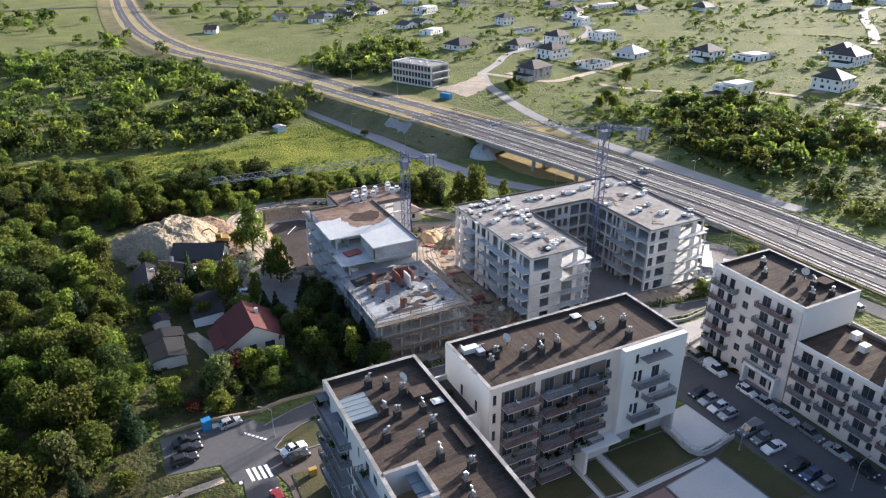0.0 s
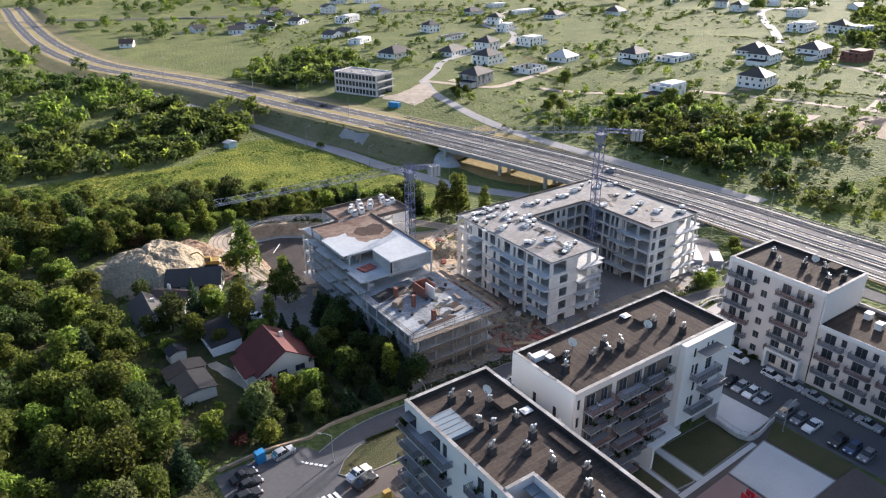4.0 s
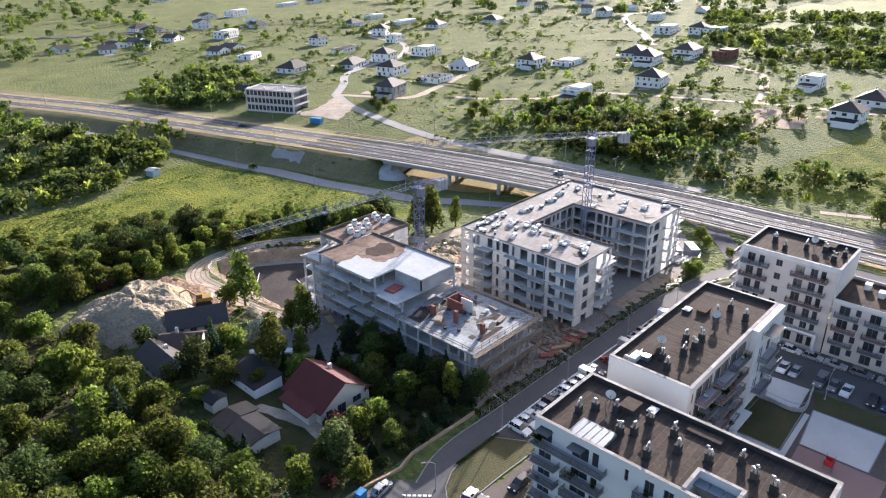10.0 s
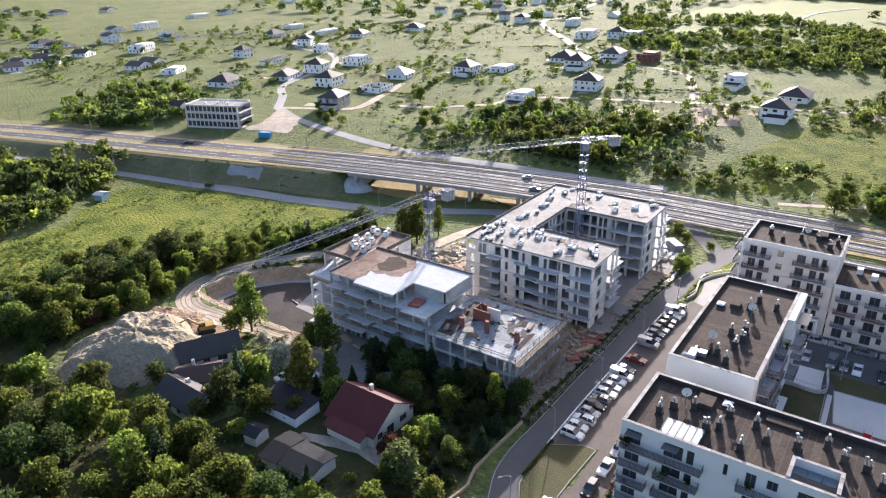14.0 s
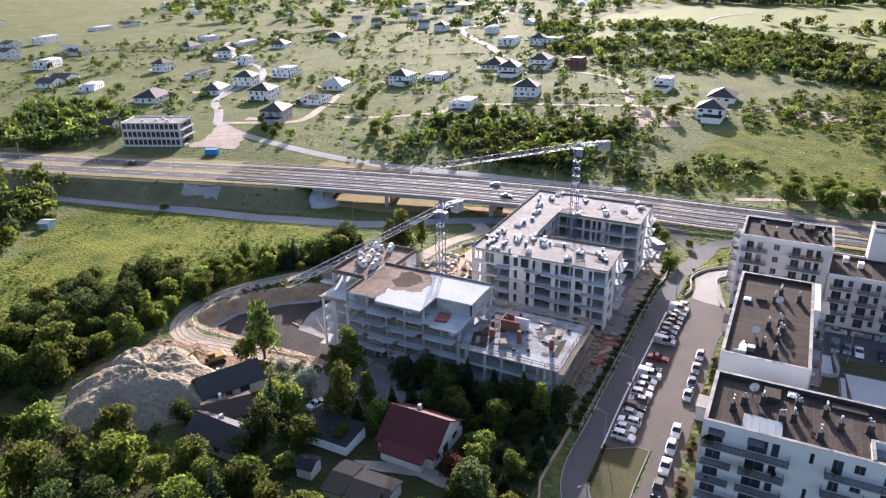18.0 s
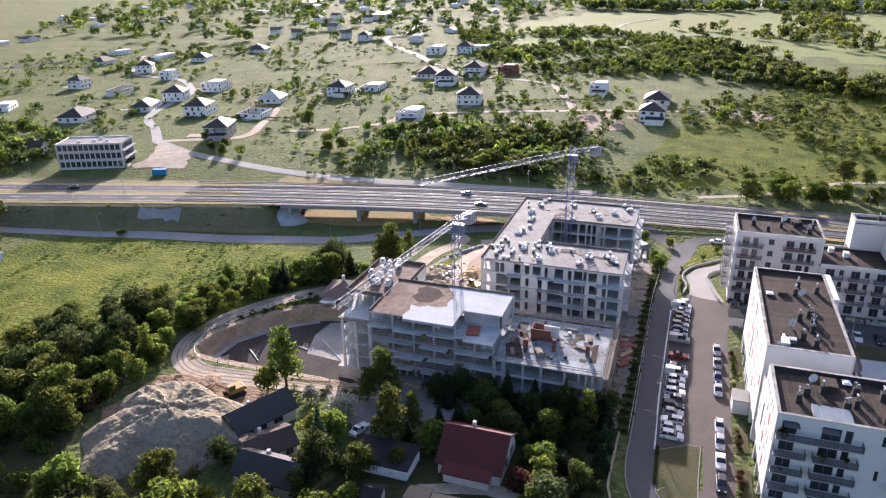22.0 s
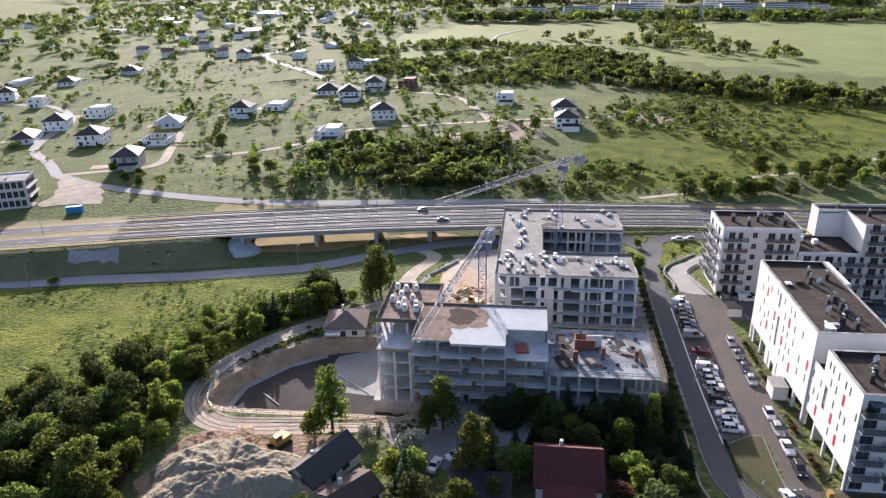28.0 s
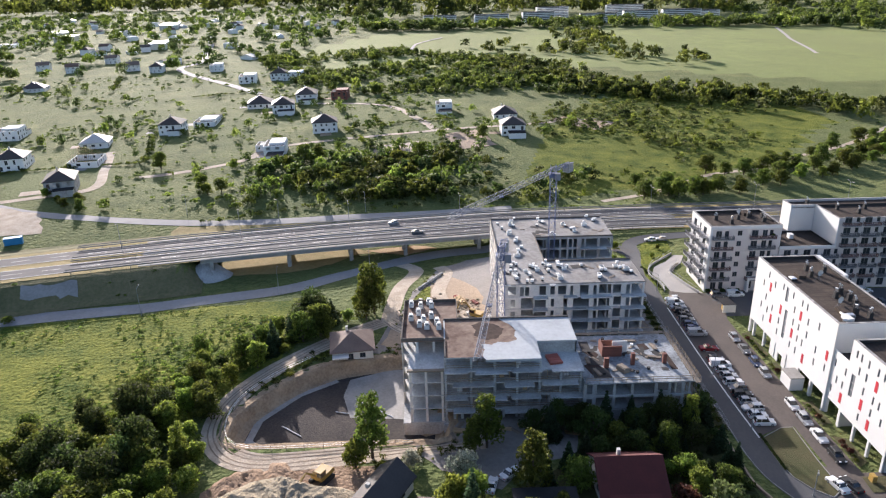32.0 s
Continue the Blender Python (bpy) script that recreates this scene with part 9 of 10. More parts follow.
part("roof", Shape().add([(-3.4, -5.5, 2.7), (3.4, -5.5, 3.1), (3.4, 5.5, 3.1), (-3.4, 5.5, 2.7), (-3.4, -5.5, 2.55), (3.4, -5.5, 2.95), (3.4, 5.5, 2.95), (-3.4, 5.5, 2.55)], [(0, 1, 2, 3), (7, 6, 5, 4), (0, 4, 5, 1), (1, 5, 6, 2), (2, 6, 7, 3), (3, 7, 4, 0)]), ROOFGREY, garage)
for _x, _y, _t, _w, _d, _m, _lab in ((3.4, 133.6, 5, 7.2, 3.4, ROOFGREY, "low shed with a dark felt roof"), (3.4, 128.0, 2, 6.2, 7.2, ROOFGREY, "low wide shed with a dark felt roof"), (3.8, 141.0, 6, 3.2, 2.8, ROOFGREY, "small garden shed with a grey felt roof")):
    _o = thing("shed", (_x, _y, ground(_x, _y)), _lab, "shed", "sheds", turn=_t)
    part("wall", Shape().box(-_w / 2, -_d / 2, -.1, _w / 2, _d / 2, 2.3), PLASTER, _o)
    part("roof", gable_roof(_w, _d, 2.3, .7, .35, .12), _m, _o)
_o = house(76.6, 182.6, 8, 10.4, 10.0, 1, "hip", PLASTER, BROWNTILE, "cream bungalow with a brown hipped roof beside the pit", 404, group="old houses", at=-2.6)
part("porch_roof", Shape().box(-7.4, 1.0, 2.6, -5.0, 5.0, 2.75), PALEROOF, _o)
_o = thing("garden_shed", (73.6, 311, ground(73.6, 311)), "pale blue hut with a light roof in the meadow", "shed", turn=20)
part("wall", Shape().box(-2.2, -1.8, 0, 2.2, 1.8, 2.5), material("pale_blue_wall", (.36, .50, .58), .7, spot=(.28, .40, .47), spots=(.5, 4), amount=.5), _o)
part("roof", gable_roof(4.4, 3.6, 2.5, .6, .4, .1), PALEROOF, _o)


# ---------------------------------------------------------------- trees and shrubs
nrng = np.random.default_rng(3)


def sprays(blobs, n, size, droop=0.0):
    """Leaf sprays over a crown of overlapping clumps: n pointed quads, as an array of corners."""
    vol = np.array([r[0] * r[1] + r[1] * r[2] + r[0] * r[2] for _, r in blobs])
    pick = nrng.choice(len(blobs), n, p=vol / vol.sum())
    c = np.array([b[0] for b in blobs])[pick]
    r = np.array([b[1] for b in blobs])[pick]
    d = nrng.normal(size=(n, 3))
    d /= np.linalg.norm(d, axis=1)[:, None]
    d[:, 2] = np.where(d[:, 2] < -.5, -d[:, 2] * .7, d[:, 2])
    p = c + d * r * nrng.uniform(.70, 1.22, (n, 1))
    nrm = d * .45 + nrng.normal(size=(n, 3)) * .75
    nrm[:, 2] += .30
    nrm /= np.linalg.norm(nrm, axis=1)[:, None]
    t = np.cross(nrm, nrng.normal(size=(n, 3)))
    t[:, 2] -= droop
    t /= np.linalg.norm(t, axis=1)[:, None]
    b = np.cross(nrm, t)
    s = size * nrng.uniform(.6, 1.35, (n, 1))
    return np.stack([p - t * s, p + b * s * .55 - t * s * .1, p + t * s, p - b * s * .5 + t * s * .15], 1)


def quad_mesh(name, q, mats, index=None):
    n = len(q)
    me = bpy.data.meshes.new(name)
    me.vertices.add(4 * n)
    me.vertices.foreach_set("co", q.reshape(-1).astype(np.float32))
    me.loops.add(4 * n)
    me.loops.foreach_set("vertex_index", np.arange(4 * n, dtype=np.int32))
    me.polygons.add(n)
    me.polygons.foreach_set("loop_start", np.arange(0, 4 * n, 4, dtype=np.int32))
    for m in mats:
        me.materials.append(m)
    if index is not None:
        me.polygons.foreach_set("material_index", np.asarray(index, np.int32))
    me.update(calc_edges=True)
    return me


def limbs(kind, h, r, seed):
    """Trunk and limbs, and the clumps that they carry."""
    q = random.Random(seed)
    s, blobs = Shape(), []
    if kind == "broad":
        s.tube((0, 0, -.3), (0, 0, h * .45), .035 * h, .024 * h, 7)
        for k in range(24):
            a, e = 2.4 * k + q.uniform(-.4, .4), q.uniform(.40, 1.08)
            b = Vector((math.cos(a) * r * e * .75, math.sin(a) * r * e * .75, h * q.uniform(.22, .86)))
            s.tube((0, 0, h * q.uniform(.12, .22)), b, .014 * h, .005 * h, 5)
            b.x, b.y = b.x * (1.15 - .7 * max(0, b.z / h - .35)), b.y * (1.15 - .7 * max(0, b.z / h - .35))
            k2 = q.uniform(.20, .40) * r * (1.12 - .35 * abs(b.z / h - .42))
            blobs.append((tuple(b), (k2, k2, k2 * q.uniform(.65, .95))))
        blobs.append(((q.uniform(-.5, .5), q.uniform(-.5, .5), h * .80), (r * .5, r * .5, h * .19)))
        blobs.append(((0, 0, h * .50), (r * .66, r * .66, h * .26)))
        blobs.append(((0, 0, h * .24), (r * .62, r * .62, h * .17)))
    elif kind == "tall":
        s.tube((0, 0, -.3), (0, 0, h * .9), .022 * h, .004 * h, 7)
        for k in range(11):
            z = h * (.22 + .7 * k / 10)
            a = 2.4 * k
            e = r * (1.0 - .65 * max(0, (z / h - .4)) / .6) * q.uniform(.4, .7)
            b = Vector((math.cos(a) * e, math.sin(a) * e, z + .3))
            s.tube((0, 0, z - h * .08), b, .007 * h, .003 * h, 4)
            k2 = r * q.uniform(.42, .62) * (1.1 - .5 * z / h)
            blobs.append((tuple(b), (k2, k2, k2 * 1.5)))
    elif kind == "spruce":
        s.tube((0, 0, -.3), (0, 0, h * .97), .02 * h, .003 * h, 6)
        for k in range(13):
            z = h * (.08 + .86 * k / 12)
            e = r * (1 - .93 * k / 12)
            for j in range(5):
                a = 1.26 * j + k * .7
                b = (math.cos(a) * e * .62, math.sin(a) * e * .62, z - e * .16)
                blobs.append((b, (e * .42 + .08, e * .42 + .08, .32)))
    else:                                             # shrub
        for k in range(6):
            a = 1.05 * k + q.uniform(-.3, .3)
            b = Vector((math.cos(a) * r * .5, math.sin(a) * r * .5, h * q.uniform(.35, .62)))
            s.tube((0, 0, -.2), b, .05, .02, 5)
            k2 = r * q.uniform(.42, .62)
            blobs.append((tuple(b), (k2, k2, h * .34)))
        blobs.append(((0, 0, h * .62), (r * .5, r * .5, h * .36)))
    return s, blobs


KINDS = {                                             # kind: form, height, radius, sprays, size, leaf, droop, label
    "broad_a": ("broad", 9.5, 4.6, 2548, 0.38, 0, 0, "full green broadleaf tree in summer leaf"), "broad_b": ("broad", 8.2, 3.8, 2124, 0.37, 0, 0, "rounded green broadleaf tree in summer leaf"),
    "broad_c": ("broad", 10.5, 4.2, 2463, 0.38, 1, 0, "dark green broadleaf tree in summer leaf"), "broad_d": ("broad", 7.0, 3.2, 1869, 0.35, 2, 0, "bright yellow-green broadleaf tree in leaf"),
    "olive": ("broad", 7.6, 3.5, 1944, 0.36, 6, .2, "thin olive-brown broadleaf tree among darker ones"), "tall_a": ("tall", 12.5, 3.0, 2208, 0.37, 0, .8, "tall slender green tree with drooping twigs"), "tall_b": ("tall", 9.5, 2.3, 1614, 0.32, 2, .3, "narrow upright yellow-green tree in leaf"),
    "spruce_a": ("spruce", 10.0, 2.6, 2208, 0.32, 3, .5, "dark conical spruce with drooping boughs"), "spruce_b": ("spruce", 7.0, 2.0, 1614, 0.29, 3, .5, "young dark spruce with dense boughs"),
    "shrub_a": ("shrub", 3.2, 2.3, 764, 0.31, 0, 0, "dense green shrub in summer leaf"), "shrub_b": ("shrub", 2.6, 2.0, 679, 0.29, 1, 0, "dark green shrub in summer leaf"), "shrub_c": ("shrub", 3.0, 1.9, 679, 0.29, 2, 0, "yellow-green shrub in summer leaf"),
    "copper": ("shrub", 4.2, 2.6, 1019, 0.32, 4, 0, "copper-leaved shrub tree in summer leaf"), "silver": ("broad", 5.5, 3.0, 1614, 0.32, 5, .2, "silvery white-flowering tree beside the yard"), "willow": ("broad", 7.0, 3.2, 1954, 0.38, 2, 1.2, "weeping yellow-green willow beside the cottages")}
_tree = {}
for _k, (_form, _h, _r, _n, _sz, _l, _dr, _lab) in KINDS.items():
    _s, _b = limbs(_form, _h, _r, len(_tree) + 3)
    _tree[_k] = (_s.mesh("trunk", BARK), quad_mesh("crown", sprays(_b, _n, _sz, _dr), [LEAF[_l]]), _form, _lab, _r)


def tree(kind, x, y, scale=1.0, turn=None, group="trees", z=None):
    tr, cr, form, lab, r = _tree[kind]
    name = {"broad": "tree", "tall": "tree", "spruce": "spruce", "shrub": "shrub"}[form]
    ob = thing(name, (x, y, ground(x, y) if z is None else z), lab, name if name != "spruce" else "conifer", group, turn=rng.uniform(0, 360) if turn is None else turn)
    ob.scale = (scale * rng.uniform(.9, 1.1), scale * rng.uniform(.9, 1.1), scale * rng.uniform(.85, 1.15))
    if form != "shrub" or scale > .6:
        part("trunk", tr, None, ob)
    part("crown", cr, None, ob)
    return ob


KEEP_OUT = [[(12, 121.5), (26.5, 121.5), (26.5, 134.5), (12, 134.5)], [(9.5, 136.5), (17, 136.5), (17, 149), (9.5, 149)], [(-3, 152), (5, 150), (14, 155), (25, 163), (23, 174), (14, 173), (-4, 166)],
            [(18, 149), (26, 145), (29, 134), (40, 132), (43, 160), (35, 168), (24, 160)], [(-1, 123), (9, 123), (9, 136), (-1, 136)], [(-2, 138), (10, 138), (15, 152), (8, 156), (-4, 153)],
            [(-6, 200), (-7, 178), (2, 168), (12, 166.5), (30, 172), (31, 200), (24, 206), (10, 206.5)], [(-3, 86), (60, 86), (60, 104.6), (-3, 104.6)], [(71, 176.5), (83, 176.5), (83, 189), (71, 189)], [(27, 119), (42, 116), (44, 150), (26, 148)]]


# Zone in the shells' shadow, imitated by darker-leaved kinds.
SHADY = [(24, 105), (42, 105), (42, 140), (26, 140), (26, 122)]
LOW = [([(4, 109), (36, 109), (36, 121.5), (4, 121.5)], .55), ([(-3, 104), (40, 104), (40, 109), (-3, 109)], .75), ([(27, 117), (44, 117), (44, 150), (27, 150)], .6), ([(-4, 150), (30, 144), (30, 152), (-4, 153)], .6)]


def scatter(poly, gap, kinds, weights, scale=(.75, 1.2), group="trees", most=999, clear=True, edge=0.0):
    """Trees over an area, no two nearer than the gap."""
    xs, ys = [p[0] for p in poly], [p[1] for p in poly]
    put, tries = [], 0
    while len(put) < most and tries < 2600:
        tries += 1
        x, y = rng.uniform(min(xs), max(xs)), rng.uniform(min(ys), max(ys))
        if float(inside(x, y, poly)) > -edge or any((x - a) ** 2 + (y - b) ** 2 < gap * gap for a, b in put):
            continue
        if clear and any(float(inside(x, y, k)) < 1.5 for k in KEEP_OUT):
            continue
        put.append((x, y))
        most_size = min([m for k, m in LOW if float(inside(x, y, k)) < 0] + [9.0])
        kind = rng.choices(kinds, weights)[0]
        # Dark leaf colours stand in for the shadow that falls here.
        if float(inside(x, y, SHADY)) < 0 and rng.random() < .8:
            kind = rng.choice(("broad_c", "spruce_b", "spruce_a", "shrub_b", "broad_c"))
        tree(kind, x, y, min(rng.uniform(*scale), most_size * rng.uniform(.85, 1.05)), group=group)
    return put


WOOD = [(-44, 92), (-6, 92), (-3, 105), (36, 106.6), (38, 118), (38, 132), (30, 134), (20, 150), (24, 160), (24, 172), (4, 173), (-4, 184), (-4, 200), (8, 206.5), (24, 208), (30, 214), (24, 226), (8, 240), (-30, 262), (-46, 250)]
scatter(WOOD, 5.2, ["broad_a", "broad_b", "broad_c", "broad_d", "olive", "tall_a", "spruce_a", "shrub_a", "shrub_c"], [5, 5, 3.4, 2.6, 1.2, 1.2, 1.2, 1.5, 1.2], (.65, 1.08), "garden and woodland trees", 235)
HEDGE = [(-38, 262), (8, 241), (26, 226), (33, 213), (48, 211.5), (62, 208), (80, 197), (94, 187), (100, 189), (88, 205), (74, 219), (56, 228), (30, 243), (0, 264), (-36, 284)]
scatter(HEDGE, 4.0, ["shrub_a", "shrub_b", "broad_b", "broad_c", "broad_d", "shrub_c"], [4, 1.6, 2.6, 1.2, 1.8, 2.2], (.7, 1.05), "hedgerow shrubs", 95)
for _x, _y in ((72.8, 206), (74.8, 202.8), (78.5, 203), (84, 199.6), (87, 197.8), (90.3, 195.1), (92.6, 193), (95, 190.4), (89, 199), (93, 196.4), (80, 206)):
    tree(rng.choice(("spruce_a", "spruce_a", "broad_c")), _x, _y, rng.uniform(.75, .95), group="conifers by the haul road")
for _k, _x, _y, _s in (("tall_a", 101.7, 179.2, 1.3), ("tall_a", 97, 181, 1.05), ("tall_a", 104.5, 181.5, 1.1), ("tall_a", 112.0, 178.2, .8), ("broad_d", 104, 184, .7), ("broad_d", 96, 186, .6), ("broad_d", 28.2, 176.6, .9), ("tall_a", 30.6, 173.6, 1.15), ("tall_a", 32.4, 151.6, 1.0), ("tall_a", 30.6, 154.6, .7),
                       ("willow", 16.6, 158.4, .95), ("silver", 23.6, 156.4, 1.0), ("silver", 27.6, 166.0, .6), ("spruce_a", 12.2, 155.4, .95), ("broad_c", 6.4, 153.2, .8), ("spruce_a", 34.8, 139.0, .9), ("broad_c", 36.8, 142.0, .6), ("broad_c", 38.6, 137.4, .62), ("broad_c", 38.0, 132, .6),
                       ("spruce_a", 38.4, 127.4, .8), ("spruce_b", 39.4, 122.0, .9), ("tall_b", 36.2, 111.0, .85), ("broad_b", 30.4, 117.6, .75), ("copper", 14.8, 119.2, .9), ("spruce_b", 25.2, 137.2, .9), ("shrub_a", 28.2, 121.6, .8), ("broad_d", 22.6, 116.4, .75),
                       ("broad_b", 31, 127, .7), ("broad_c", 33.6, 131, .7), ("spruce_b", 34, 122.5, .9), ("shrub_c", 29.6, 124.2, .8), ("broad_b", 12.8, 140.4, .55), ("shrub_b", 9.6, 150.0, 1.0),
                       ("tall_b", 31.5, 210.5, .9), ("copper", 11.0, 208.4, .9), ("broad_d", 32.2, 207.8, .6), ("broad_d", 26.0, 216.4, .7), ("broad_d", -9.2, 192.7, 1.0), ("broad_d", -11.3, 168.2, 1.35), ("broad_d", 4.6, 207.0, .85), ("broad_d", 23.6, 206.4, .85), ("broad_c", 4.6, 170.6, .6), ("broad_b", 2.1, 154.4, .6), ("broad_b", 9.4, 146.0, .7), ("shrub_c", 3.3, 145.4, .9), ("olive", 10.9, 113.9, 1.0), ("broad_d", 17.4, 115.6, .75), ("spruce_b", 19.7, 141.5, .75), ("broad_b", -4.0, 147.6, .85), ("broad_d", -7.3, 132.5, 1.1), ("spruce_a", -11.0, 147.3, 1.0), ("spruce_b", -.8, 123.4, .8),
                       ("broad_b", 45.2, 247.6, .7), ("broad_b", 77.2, 221, .7), ("broad_b", 60.8, 216.8, .8), ("shrub_a", 78, 316, .9), ("shrub_a", 106, 288, .7), ("broad_d", 84, 189.8, .4)):
    tree(_k, _x, _y, _s, group="garden and woodland trees")
scatter([(4, 106.5), (37, 106.5), (37, 119), (29, 121), (27, 136), (25, 122), (10, 120)], 2.7, ["shrub_a", "shrub_b", "shrub_c", "spruce_b", "copper"], [4, 5, 2, 1.6, .5], (.55, .95), "undergrowth shrubs", 62, False)
scatter([(34, 107), (40.5, 108), (40.5, 134), (36, 134)], 3.2, ["shrub_b", "spruce_b", "shrub_a", "broad_c"], [3, 2, 2, 1.2], (.5, .8), "undergrowth shrubs", 22, False)
# young trees and bushes along the street
for _k in range(26):
    _x = 23.5 + _k * .42
    tree("shrub_b", _x, 97.9, .16, group="row of clipped bushes", z=ground(_x, 97.9) + .15)
for _x0, _x1 in ((64.5, 76), (57, 61), (37.5, 44.5), (25, 32.5)):
    for _k in range(int((_x1 - _x0) / 1.3)):
        tree(rng.choice(("shrub_b", "copper", "shrub_a")), _x0 + _k * 1.3, 84.0 + rng.uniform(-.3, .3), .24, group="shrub border", z=ground(_x0, 84) + .18)
for _k in range(12):
    tree("shrub_b", 104 + _k * 1.8 + rng.uniform(-.5, .5), 95.6 + rng.uniform(-.6, .6), .25, group="shrubs on the slope")
for _x, _y, _s in ((121, 102.6, .55), (124, 101.8, .6), (142, 100, .45), (145, 108, .6), (149.5, 112, .6), (128, 104, .4), (140.4, 86, .3), (133, 90, .25)):
    tree(rng.choice(("broad_d", "broad_b")), _x, _y, _s, group="young roadside trees")
for _k in range(5):
    tree("shrub_b", 101.2, 75 + _k * 2.1, .4, group="shrub border", z=ground(101, 76) + .15)
for _x, _y in ((39, 75), (39.4, 77.2), (38.2, 73.4)):
    tree("shrub_b", _x, _y, .5, group="terrace shrubs", z=13.7)
# big single shrubs and groves beyond the main road
for _x, _y, _s in ((264.6, 227, 1.25), (217, 262, 1.0), (225, 201, 1.0), (209.4, 181, 1.0), (227.5, 228.4, .9), (212, 162.6, .8), (266.8, 168.4, 1.2), (247, 153, 1.0), (265.2, 300, 1.0), (262, 262, .8), (303, 134.5, .9), (259, 234, 1.1), (272, 221, 1.0), (221, 257, .9), (224, 266, .8),
                   (198, 60, 1.5), (201, 52, 1.1), (204, 44, 1.0), (206, 64, 1.2), (212, 330, .7), (206, 322, .6), (199, 316, .6), (196, 308, .7), (204, 312, .6)):
    tree(rng.choice(("broad_b", "broad_b", "broad_d", "broad_a")), _x, _y, _s * .85, group="shrubs and trees beyond the road")
scatter([(192, 76), (198, 40), (214, 0), (236, -44), (268, -90), (300, -90), (262, -30), (236, 30), (214, 76)], 6.5, ["broad_a", "broad_b", "broad_d", "shrub_c"], [3, 3, 2, 1], (.6, 1.0), "roadside grove", 60, False)
scatter([(10, 205.5), (24, 210), (34, 209.5), (58, 209.5), (63, 220), (53, 231), (46, 240), (36, 246), (8, 228)], 4.4, ["broad_a", "broad_b", "shrub_a", "shrub_c", "broad_d", "broad_c"], [3, 4, 3, 2, 2.6, 1], (.6, .95), "garden and woodland trees", 48)
# pale drives and hedge lines of the estate plots
_q = random.Random(61)
_estate = [o for o in scene.objects if o.get("group") == "estate houses" and o.location.x < 520]
for _o in _estate:
    _a, _w = _o.rotation_euler.z + radians(_q.choice((0, 90, 180))), _q.uniform(4.5, 7.5)
    _l, _c, _n = _q.uniform(13, 19), math.cos(_a), math.sin(_a)
    drape("drive", [(_o.location.x + _c * u - _n * v, _o.location.y + _n * u + _c * v) for u, v in ((3, -_w / 2), (_l, -_w / 2), (_l, _w / 2), (3, _w / 2))], _q.choice((PALEPAVE, TRACK, SOIL)), .14, 6, "pale paved drive beside a new house", "drive")
HEDGELINES = []
for _k in range(30):
    _x, _y, _a, _l = _q.uniform(205, 560), _q.uniform(130, 640), radians(_q.choice((20, 110)) + _q.uniform(-6, 6)), _q.uniform(25, 80)
    HEDGELINES += [(_x + math.cos(_a) * u + _q.gauss(0, .9), _y + math.sin(_a) * u + _q.gauss(0, .9)) for u in np.arange(0, _l, 2.2)]
# ---- far scrub, hedges and woods: real leaf clumps, joined by area
LITE = [sprays(limbs("broad", 5.6, 3.0, 90 + k)[1], 105, .80) for k in range(4)]
LITESHRUB = [sprays(limbs("shrub", 2.2, 2.0, 95 + k)[1], 38, .62) for k in range(3)]


NEAR_ROAD = HW_LINE[(HW_LINE[:, 1] > -400) & (HW_LINE[:, 1] < 980)]


def far_growth(name, spots, label, small=.5, big=(.7, 1.4), tones=(5, 4, 1.2, .8)):
    """Many far shrubs or trees in one mesh."""
    out, idx = [], []
    for x, y in spots:
        if y < 960 and np.min(np.hypot(NEAR_ROAD[:, 0] - x, NEAR_ROAD[:, 1] - y)) < 15 or y < 500 and x < 180 and np.min(np.hypot(lower_line[:, 0] - x, lower_line[:, 1] - y)) < 5.5:
            continue
        t = LITESHRUB[rng.randrange(3)] if rng.random() < small else LITE[rng.randrange(4)]
        a, s = rng.uniform(0, 6.28), rng.uniform(*big)
        c, w = math.cos(a) * s, math.sin(a) * s
        q = t @ np.array([[c, w, 0], [-w, c, 0], [0, 0, s * rng.uniform(.8, 1.2)]])
        out.append(q + np.array([x, y, ground(x, y)]))
        idx += [rng.choices((0, 1, 2, 3), tones)[0]] * len(q)
    return tagged(new(name, quad_mesh(name, np.concatenate(out), [LEAF[0], LEAF[1], LEAF[2], LEAF[6]], idx)), label, "scrub", kind="stuff")


def spots_in(poly, n, clear=(), near=0.0):
    xs, ys = [p[0] for p in poly], [p[1] for p in poly]
    out = []
    while len(out) < n:
        x, y = rng.uniform(min(xs), max(xs)), rng.uniform(min(ys), max(ys))
        if float(inside(x, y, poly)) < 0:
            k = noise.noise(Vector((x * .013, y * .013, 2))) + .5 * noise.noise(Vector((x * .05, y * .05, 5)))
            if rng.random() < .45 + k * 1.1:
                out.append((x, y))
    return out


def along(pts, width, n):
    line = smooth_line(pts, 3.0)
    return [(p[0] + rng.gauss(0, width / 2.4), p[1] + rng.gauss(0, width / 2.4)) for p in (line[rng.randrange(len(line))] for _ in range(n))]


HOUSES = [(o.location.x, o.location.y) for o in scene.objects if o.name.startswith("house") and o.parent is None]


def off_houses(spots, r=12):
    return [(x, y) for x, y in spots if all((x - a) ** 2 + (y - b) ** 2 > r * r for a, b in HOUSES)]


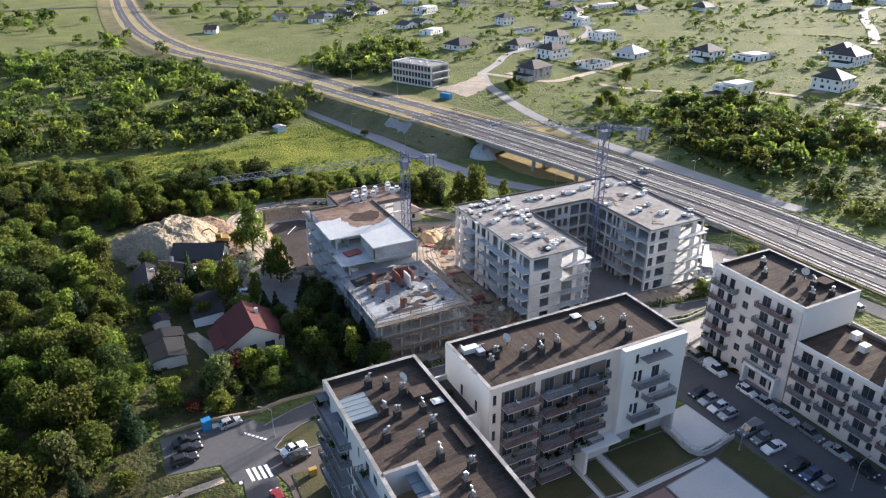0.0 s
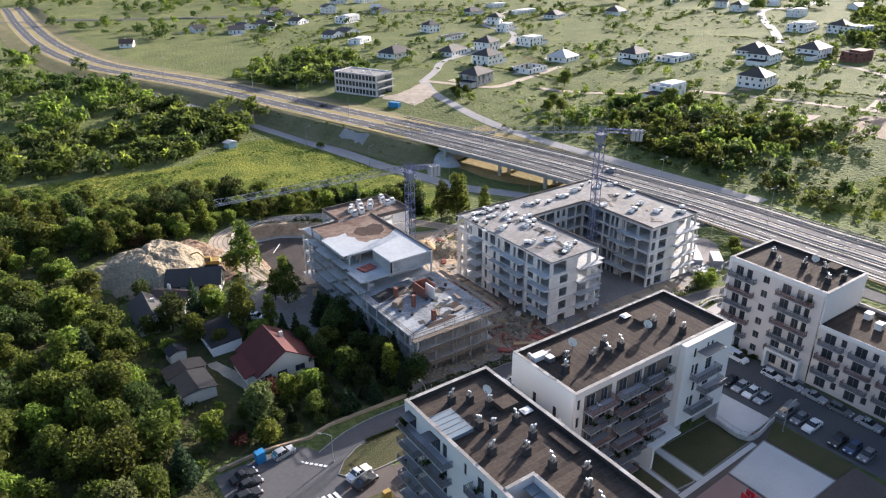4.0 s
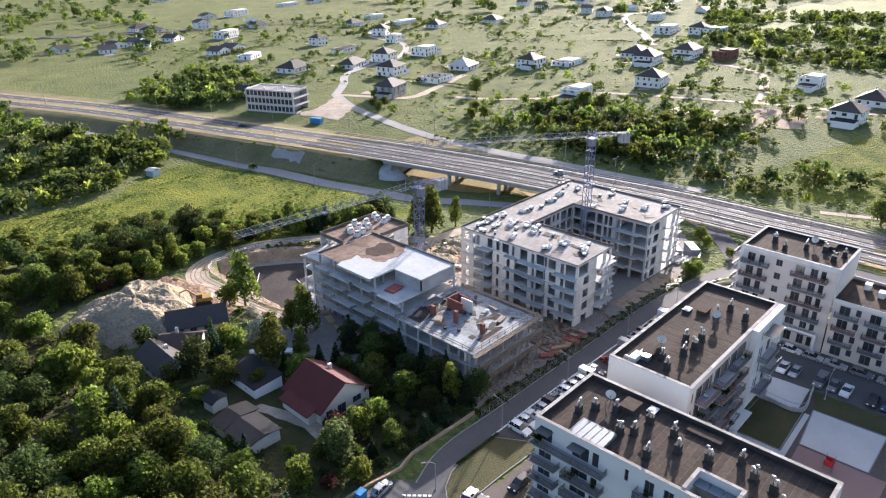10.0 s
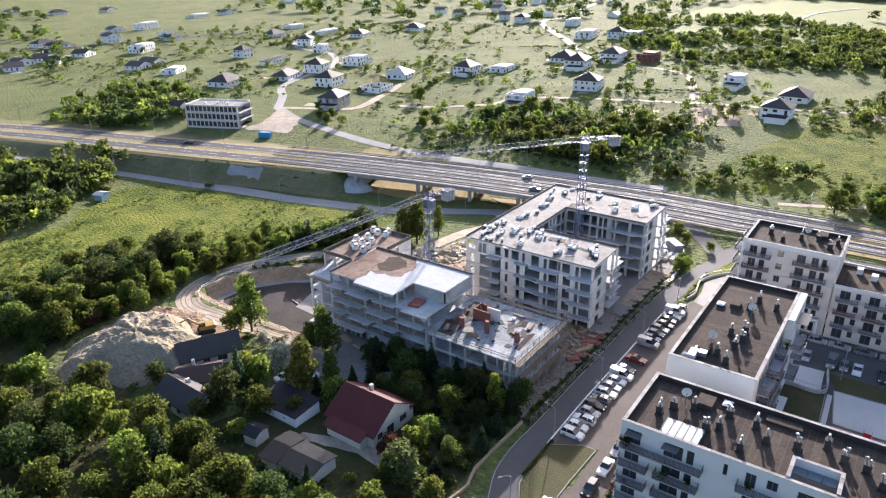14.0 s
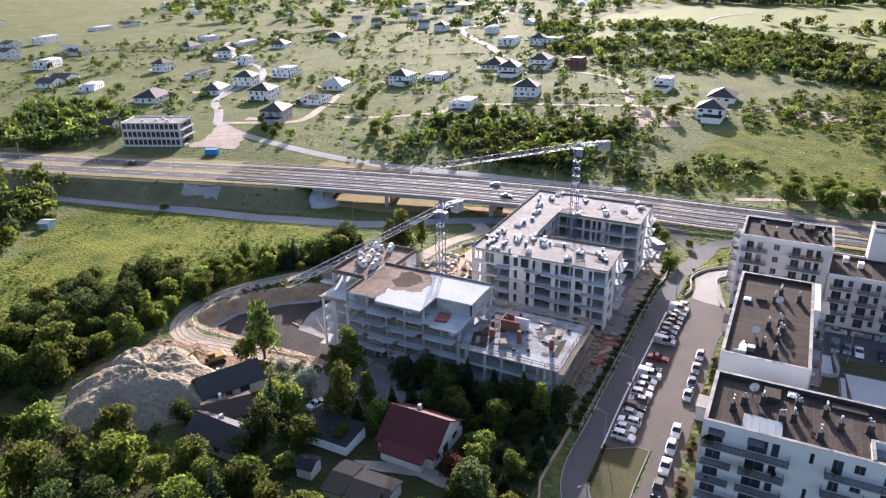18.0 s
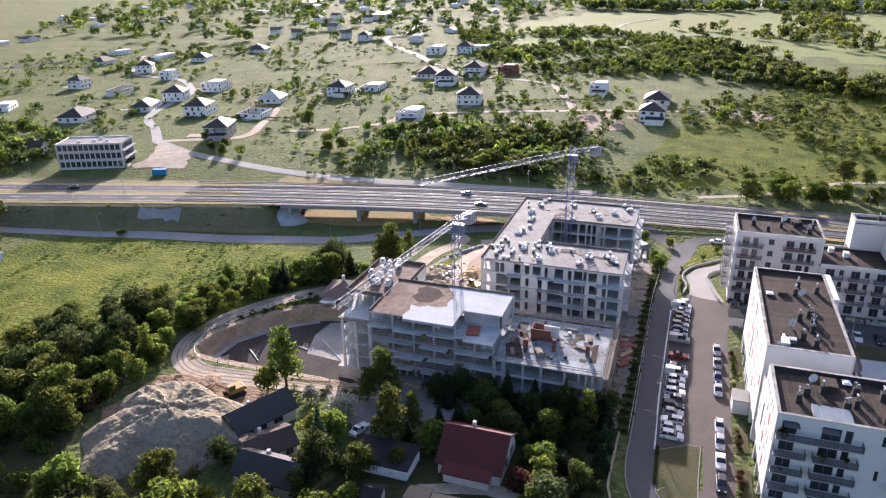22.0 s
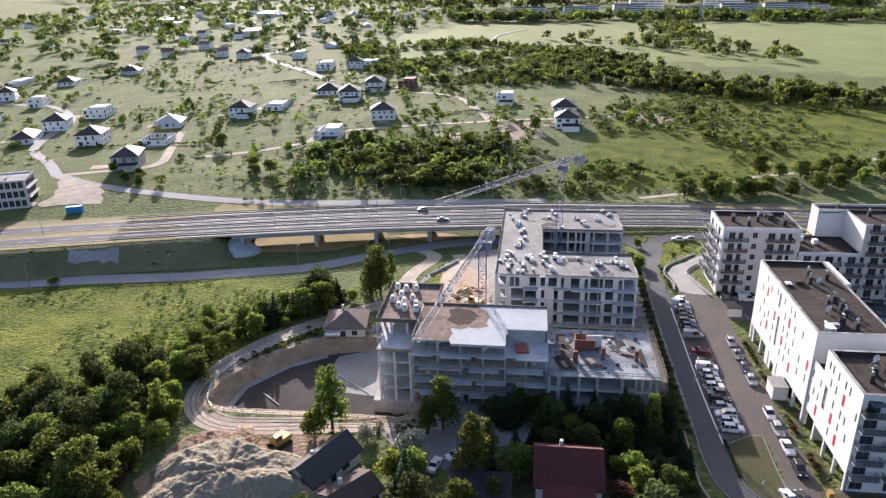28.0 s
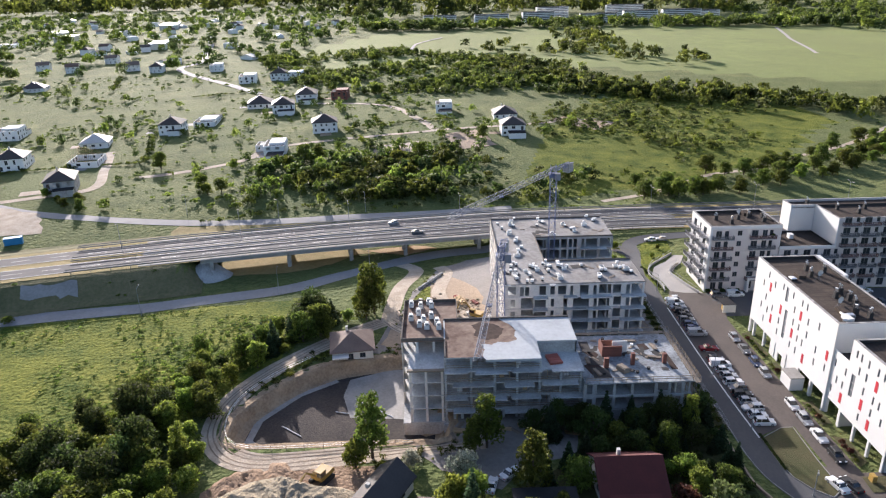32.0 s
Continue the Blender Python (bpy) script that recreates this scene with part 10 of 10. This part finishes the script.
far_growth("road_scrub", spots_in([(205, 250), (205, 110), (230, 90), (300, 100), (290, 180), (262, 250)], 150), "trees and scrub beyond the main road", .45, (.7, 1.3))
far_growth("office_grove", spots_in([(120, 385), (150, 372), (152, 380), (185, 378), (205, 430), (190, 480), (140, 470), (118, 430)], 170), "grove of trees beside the office shell", .15, (.9, 1.5))
far_growth("meadow_wood", spots_in([(44, 292), (72, 320), (98, 322), (106, 334), (92, 378), (60, 400), (20, 370), (-40, 345), (-40, 300)], 330), "mixed wood beyond the meadow", .12, (.9, 1.5))
far_growth("estate_scrub", off_houses(spots_in([(196, 300), (196, 240), (280, 150), (300, 90), (460, 40), (560, 260), (600, 420), (520, 640), (300, 780), (220, 700), (180, 560), (200, 420)], 1000)), "scattered scrub and garden trees between the new houses", .68, (.5, 1.15))
far_growth("garden_hedges", off_houses(HEDGELINES, 9), "dark garden hedges between the estate plots", .9, (.5, .95))
far_growth("roadside_scrub", spots_in([(196, 250), (196, 100), (215, 80), (330, -60), (470, 20), (440, 60), (330, 110), (285, 180), (250, 250)], 900), "low scrub on the rough grassland", .78, (.40, 1.0))
far_growth("dense_thicket", spots_in([(206, 215), (204, 120), (225, 96), (262, 104), (275, 150), (258, 200), (232, 232)], 240), "dense dark thicket beyond the main road", .5, (.55, 1.15))
far_growth("tree_belt", along([(640, 95), (530, 60), (450, 25), (410, -45), (372, -95), (340, -150), (330, -220)], 34, 420), "dense dark tree belt across the grassland", .12, (1.0, 1.9))
far_growth("hillside_scrub", spots_in([(440, 60), (470, 240), (560, 300), (720, 360), (770, 210), (640, 60), (560, 20)], 1500), "thick scrub on the hillside", .5, (.7, 1.5))
far_growth("far_hedges", along([(620, -90), (680, -20), (760, 60), (800, 110)], 60, 60) + along([(720, -20), (860, -40), (960, -60)], 40, 60) + [(704, 71), (704, 74), (690, 90), (615, -96), (612, -99), (760, 30), (640, 30)], "single trees and hedges in the far fields", .3, (1.2, 2.4))
far_growth("field_edge_wood", along([(1090, 260), (1070, 60), (1060, -150), (1010, -330), (930, -520)], 60, 420) + spots_in([(960, -330), (1200, -420), (1500, -300), (1400, -900), (900, -800), (760, -520)], 500), "wood along the far edge of the fields", .1, (1.6, 2.9))
far_growth("suburb_trees", off_houses(spots_in([(600, 430), (760, 330), (1100, 260), (1500, 200), (1900, 500), (1700, 1200), (900, 1100), (520, 820)], 1100), 10), "trees and gardens of the distant suburb", .25, (1.2, 2.6))
far_growth("horizon_woods", spots_in([(1250, 300), (1300, -500), (2000, -1200), (3200, -600), (3400, 1200), (2400, 2000), (1700, 1300), (1900, 500)], 900), "distant woods below the skyline", .0, (4, 9))
far_growth("north_scrub", spots_in([(-300, 620), (-40, 560), (40, 470), (70, 440), (60, 540), (20, 680), (-80, 900), (-400, 1000)], 320) + spots_in([(120, 620), (200, 560), (330, 820), (420, 1000), (300, 1300), (60, 1200), (40, 800)], 420), "scrub and trees beyond the main road", .4, (.8, 1.8))
far_growth("wood_behind", spots_in([(-120, 300), (-40, 300), (-40, 345), (20, 372), (60, 402), (82, 405), (54, 462), (24, 496), (-60, 540), (-160, 500)], 520), "dark wood beyond the meadow", .15, (1.0, 1.7))
far_growth("meadow_weeds", spots_in([(20, 240), (62, 218), (100, 198), (112, 240), (103, 285), (80, 300), (40, 285), (-30, 290)], 2300), "tall weeds and seedlings in the meadow", 1.0, (.10, .34))
far_growth("verge_weeds", [(x + rng.uniform(-1.2, 1.2), y + rng.uniform(-.9, .9)) for x, y in along([(38, 104.9), (60, 104.2), (95, 103.2), (116, 102.2)], .6, 150)] + along([(100, 168), (118, 166), (134, 160)], 3, 40), "dark weeds along the site fence", 1.0, (.14, .28))
far_growth("street_hedge", [(x, y + rng.uniform(-1.0, 1.0)) for x, y in along([(37, 104.3), (60, 104.2), (95, 103.9), (114, 103.2), (121, 102.8)], .7, 800)], "dark overgrown hedge strip between street and site fence", 1.0, (.10, .22), (2, 8, 0, 1))
far_growth("bank_scrub", spots_in([(116, 262), (132, 250), (150, 262), (130, 330), (112, 370), (100, 330)], 60) + along([(187, 130), (186, 90), (187, 50)], 3, 60), "low scrub on the road banks", 1.0, (.25, .55))
far_growth("rough_tussocks", off_houses(spots_in([(194, 300), (192, 60), (300, -120), (460, -60), (600, 60), (620, 420), (520, 640), (300, 780), (215, 700), (170, 560), (200, 420)], 3200), 9), "tussocks and low weeds on the rough grassland", 1.0, (.18, .62))
far_growth("site_weeds", along([(98, 170), (92, 166), (84, 161), (79, 168), (74, 172)], 5, 70) + along([(73, 190), (66, 196), (57, 203)], 3, 60) + along([(28, 173), (33, 158)], 3, 30), "weeds and seedlings along the site track", 1.0, (.16, .42))
far_growth("corner_weeds", spots_in([(-50, 62), (6, 62), (7, 84), (-4, 92), (-40, 94)], 260), "tall weeds and seedlings on the verge", 1.0, (.18, .5))
far_growth("wood_floor_growth", spots_in([(-44, 98), (-8, 98), (-3, 107), (6, 108), (4, 150), (-6, 170), (2, 174), (-6, 186), (-6, 200), (8, 208), (26, 212), (22, 226), (6, 240), (-30, 260), (-46, 250)], 420), "low undergrowth between the woodland trees", 1.0, (.35, .8))
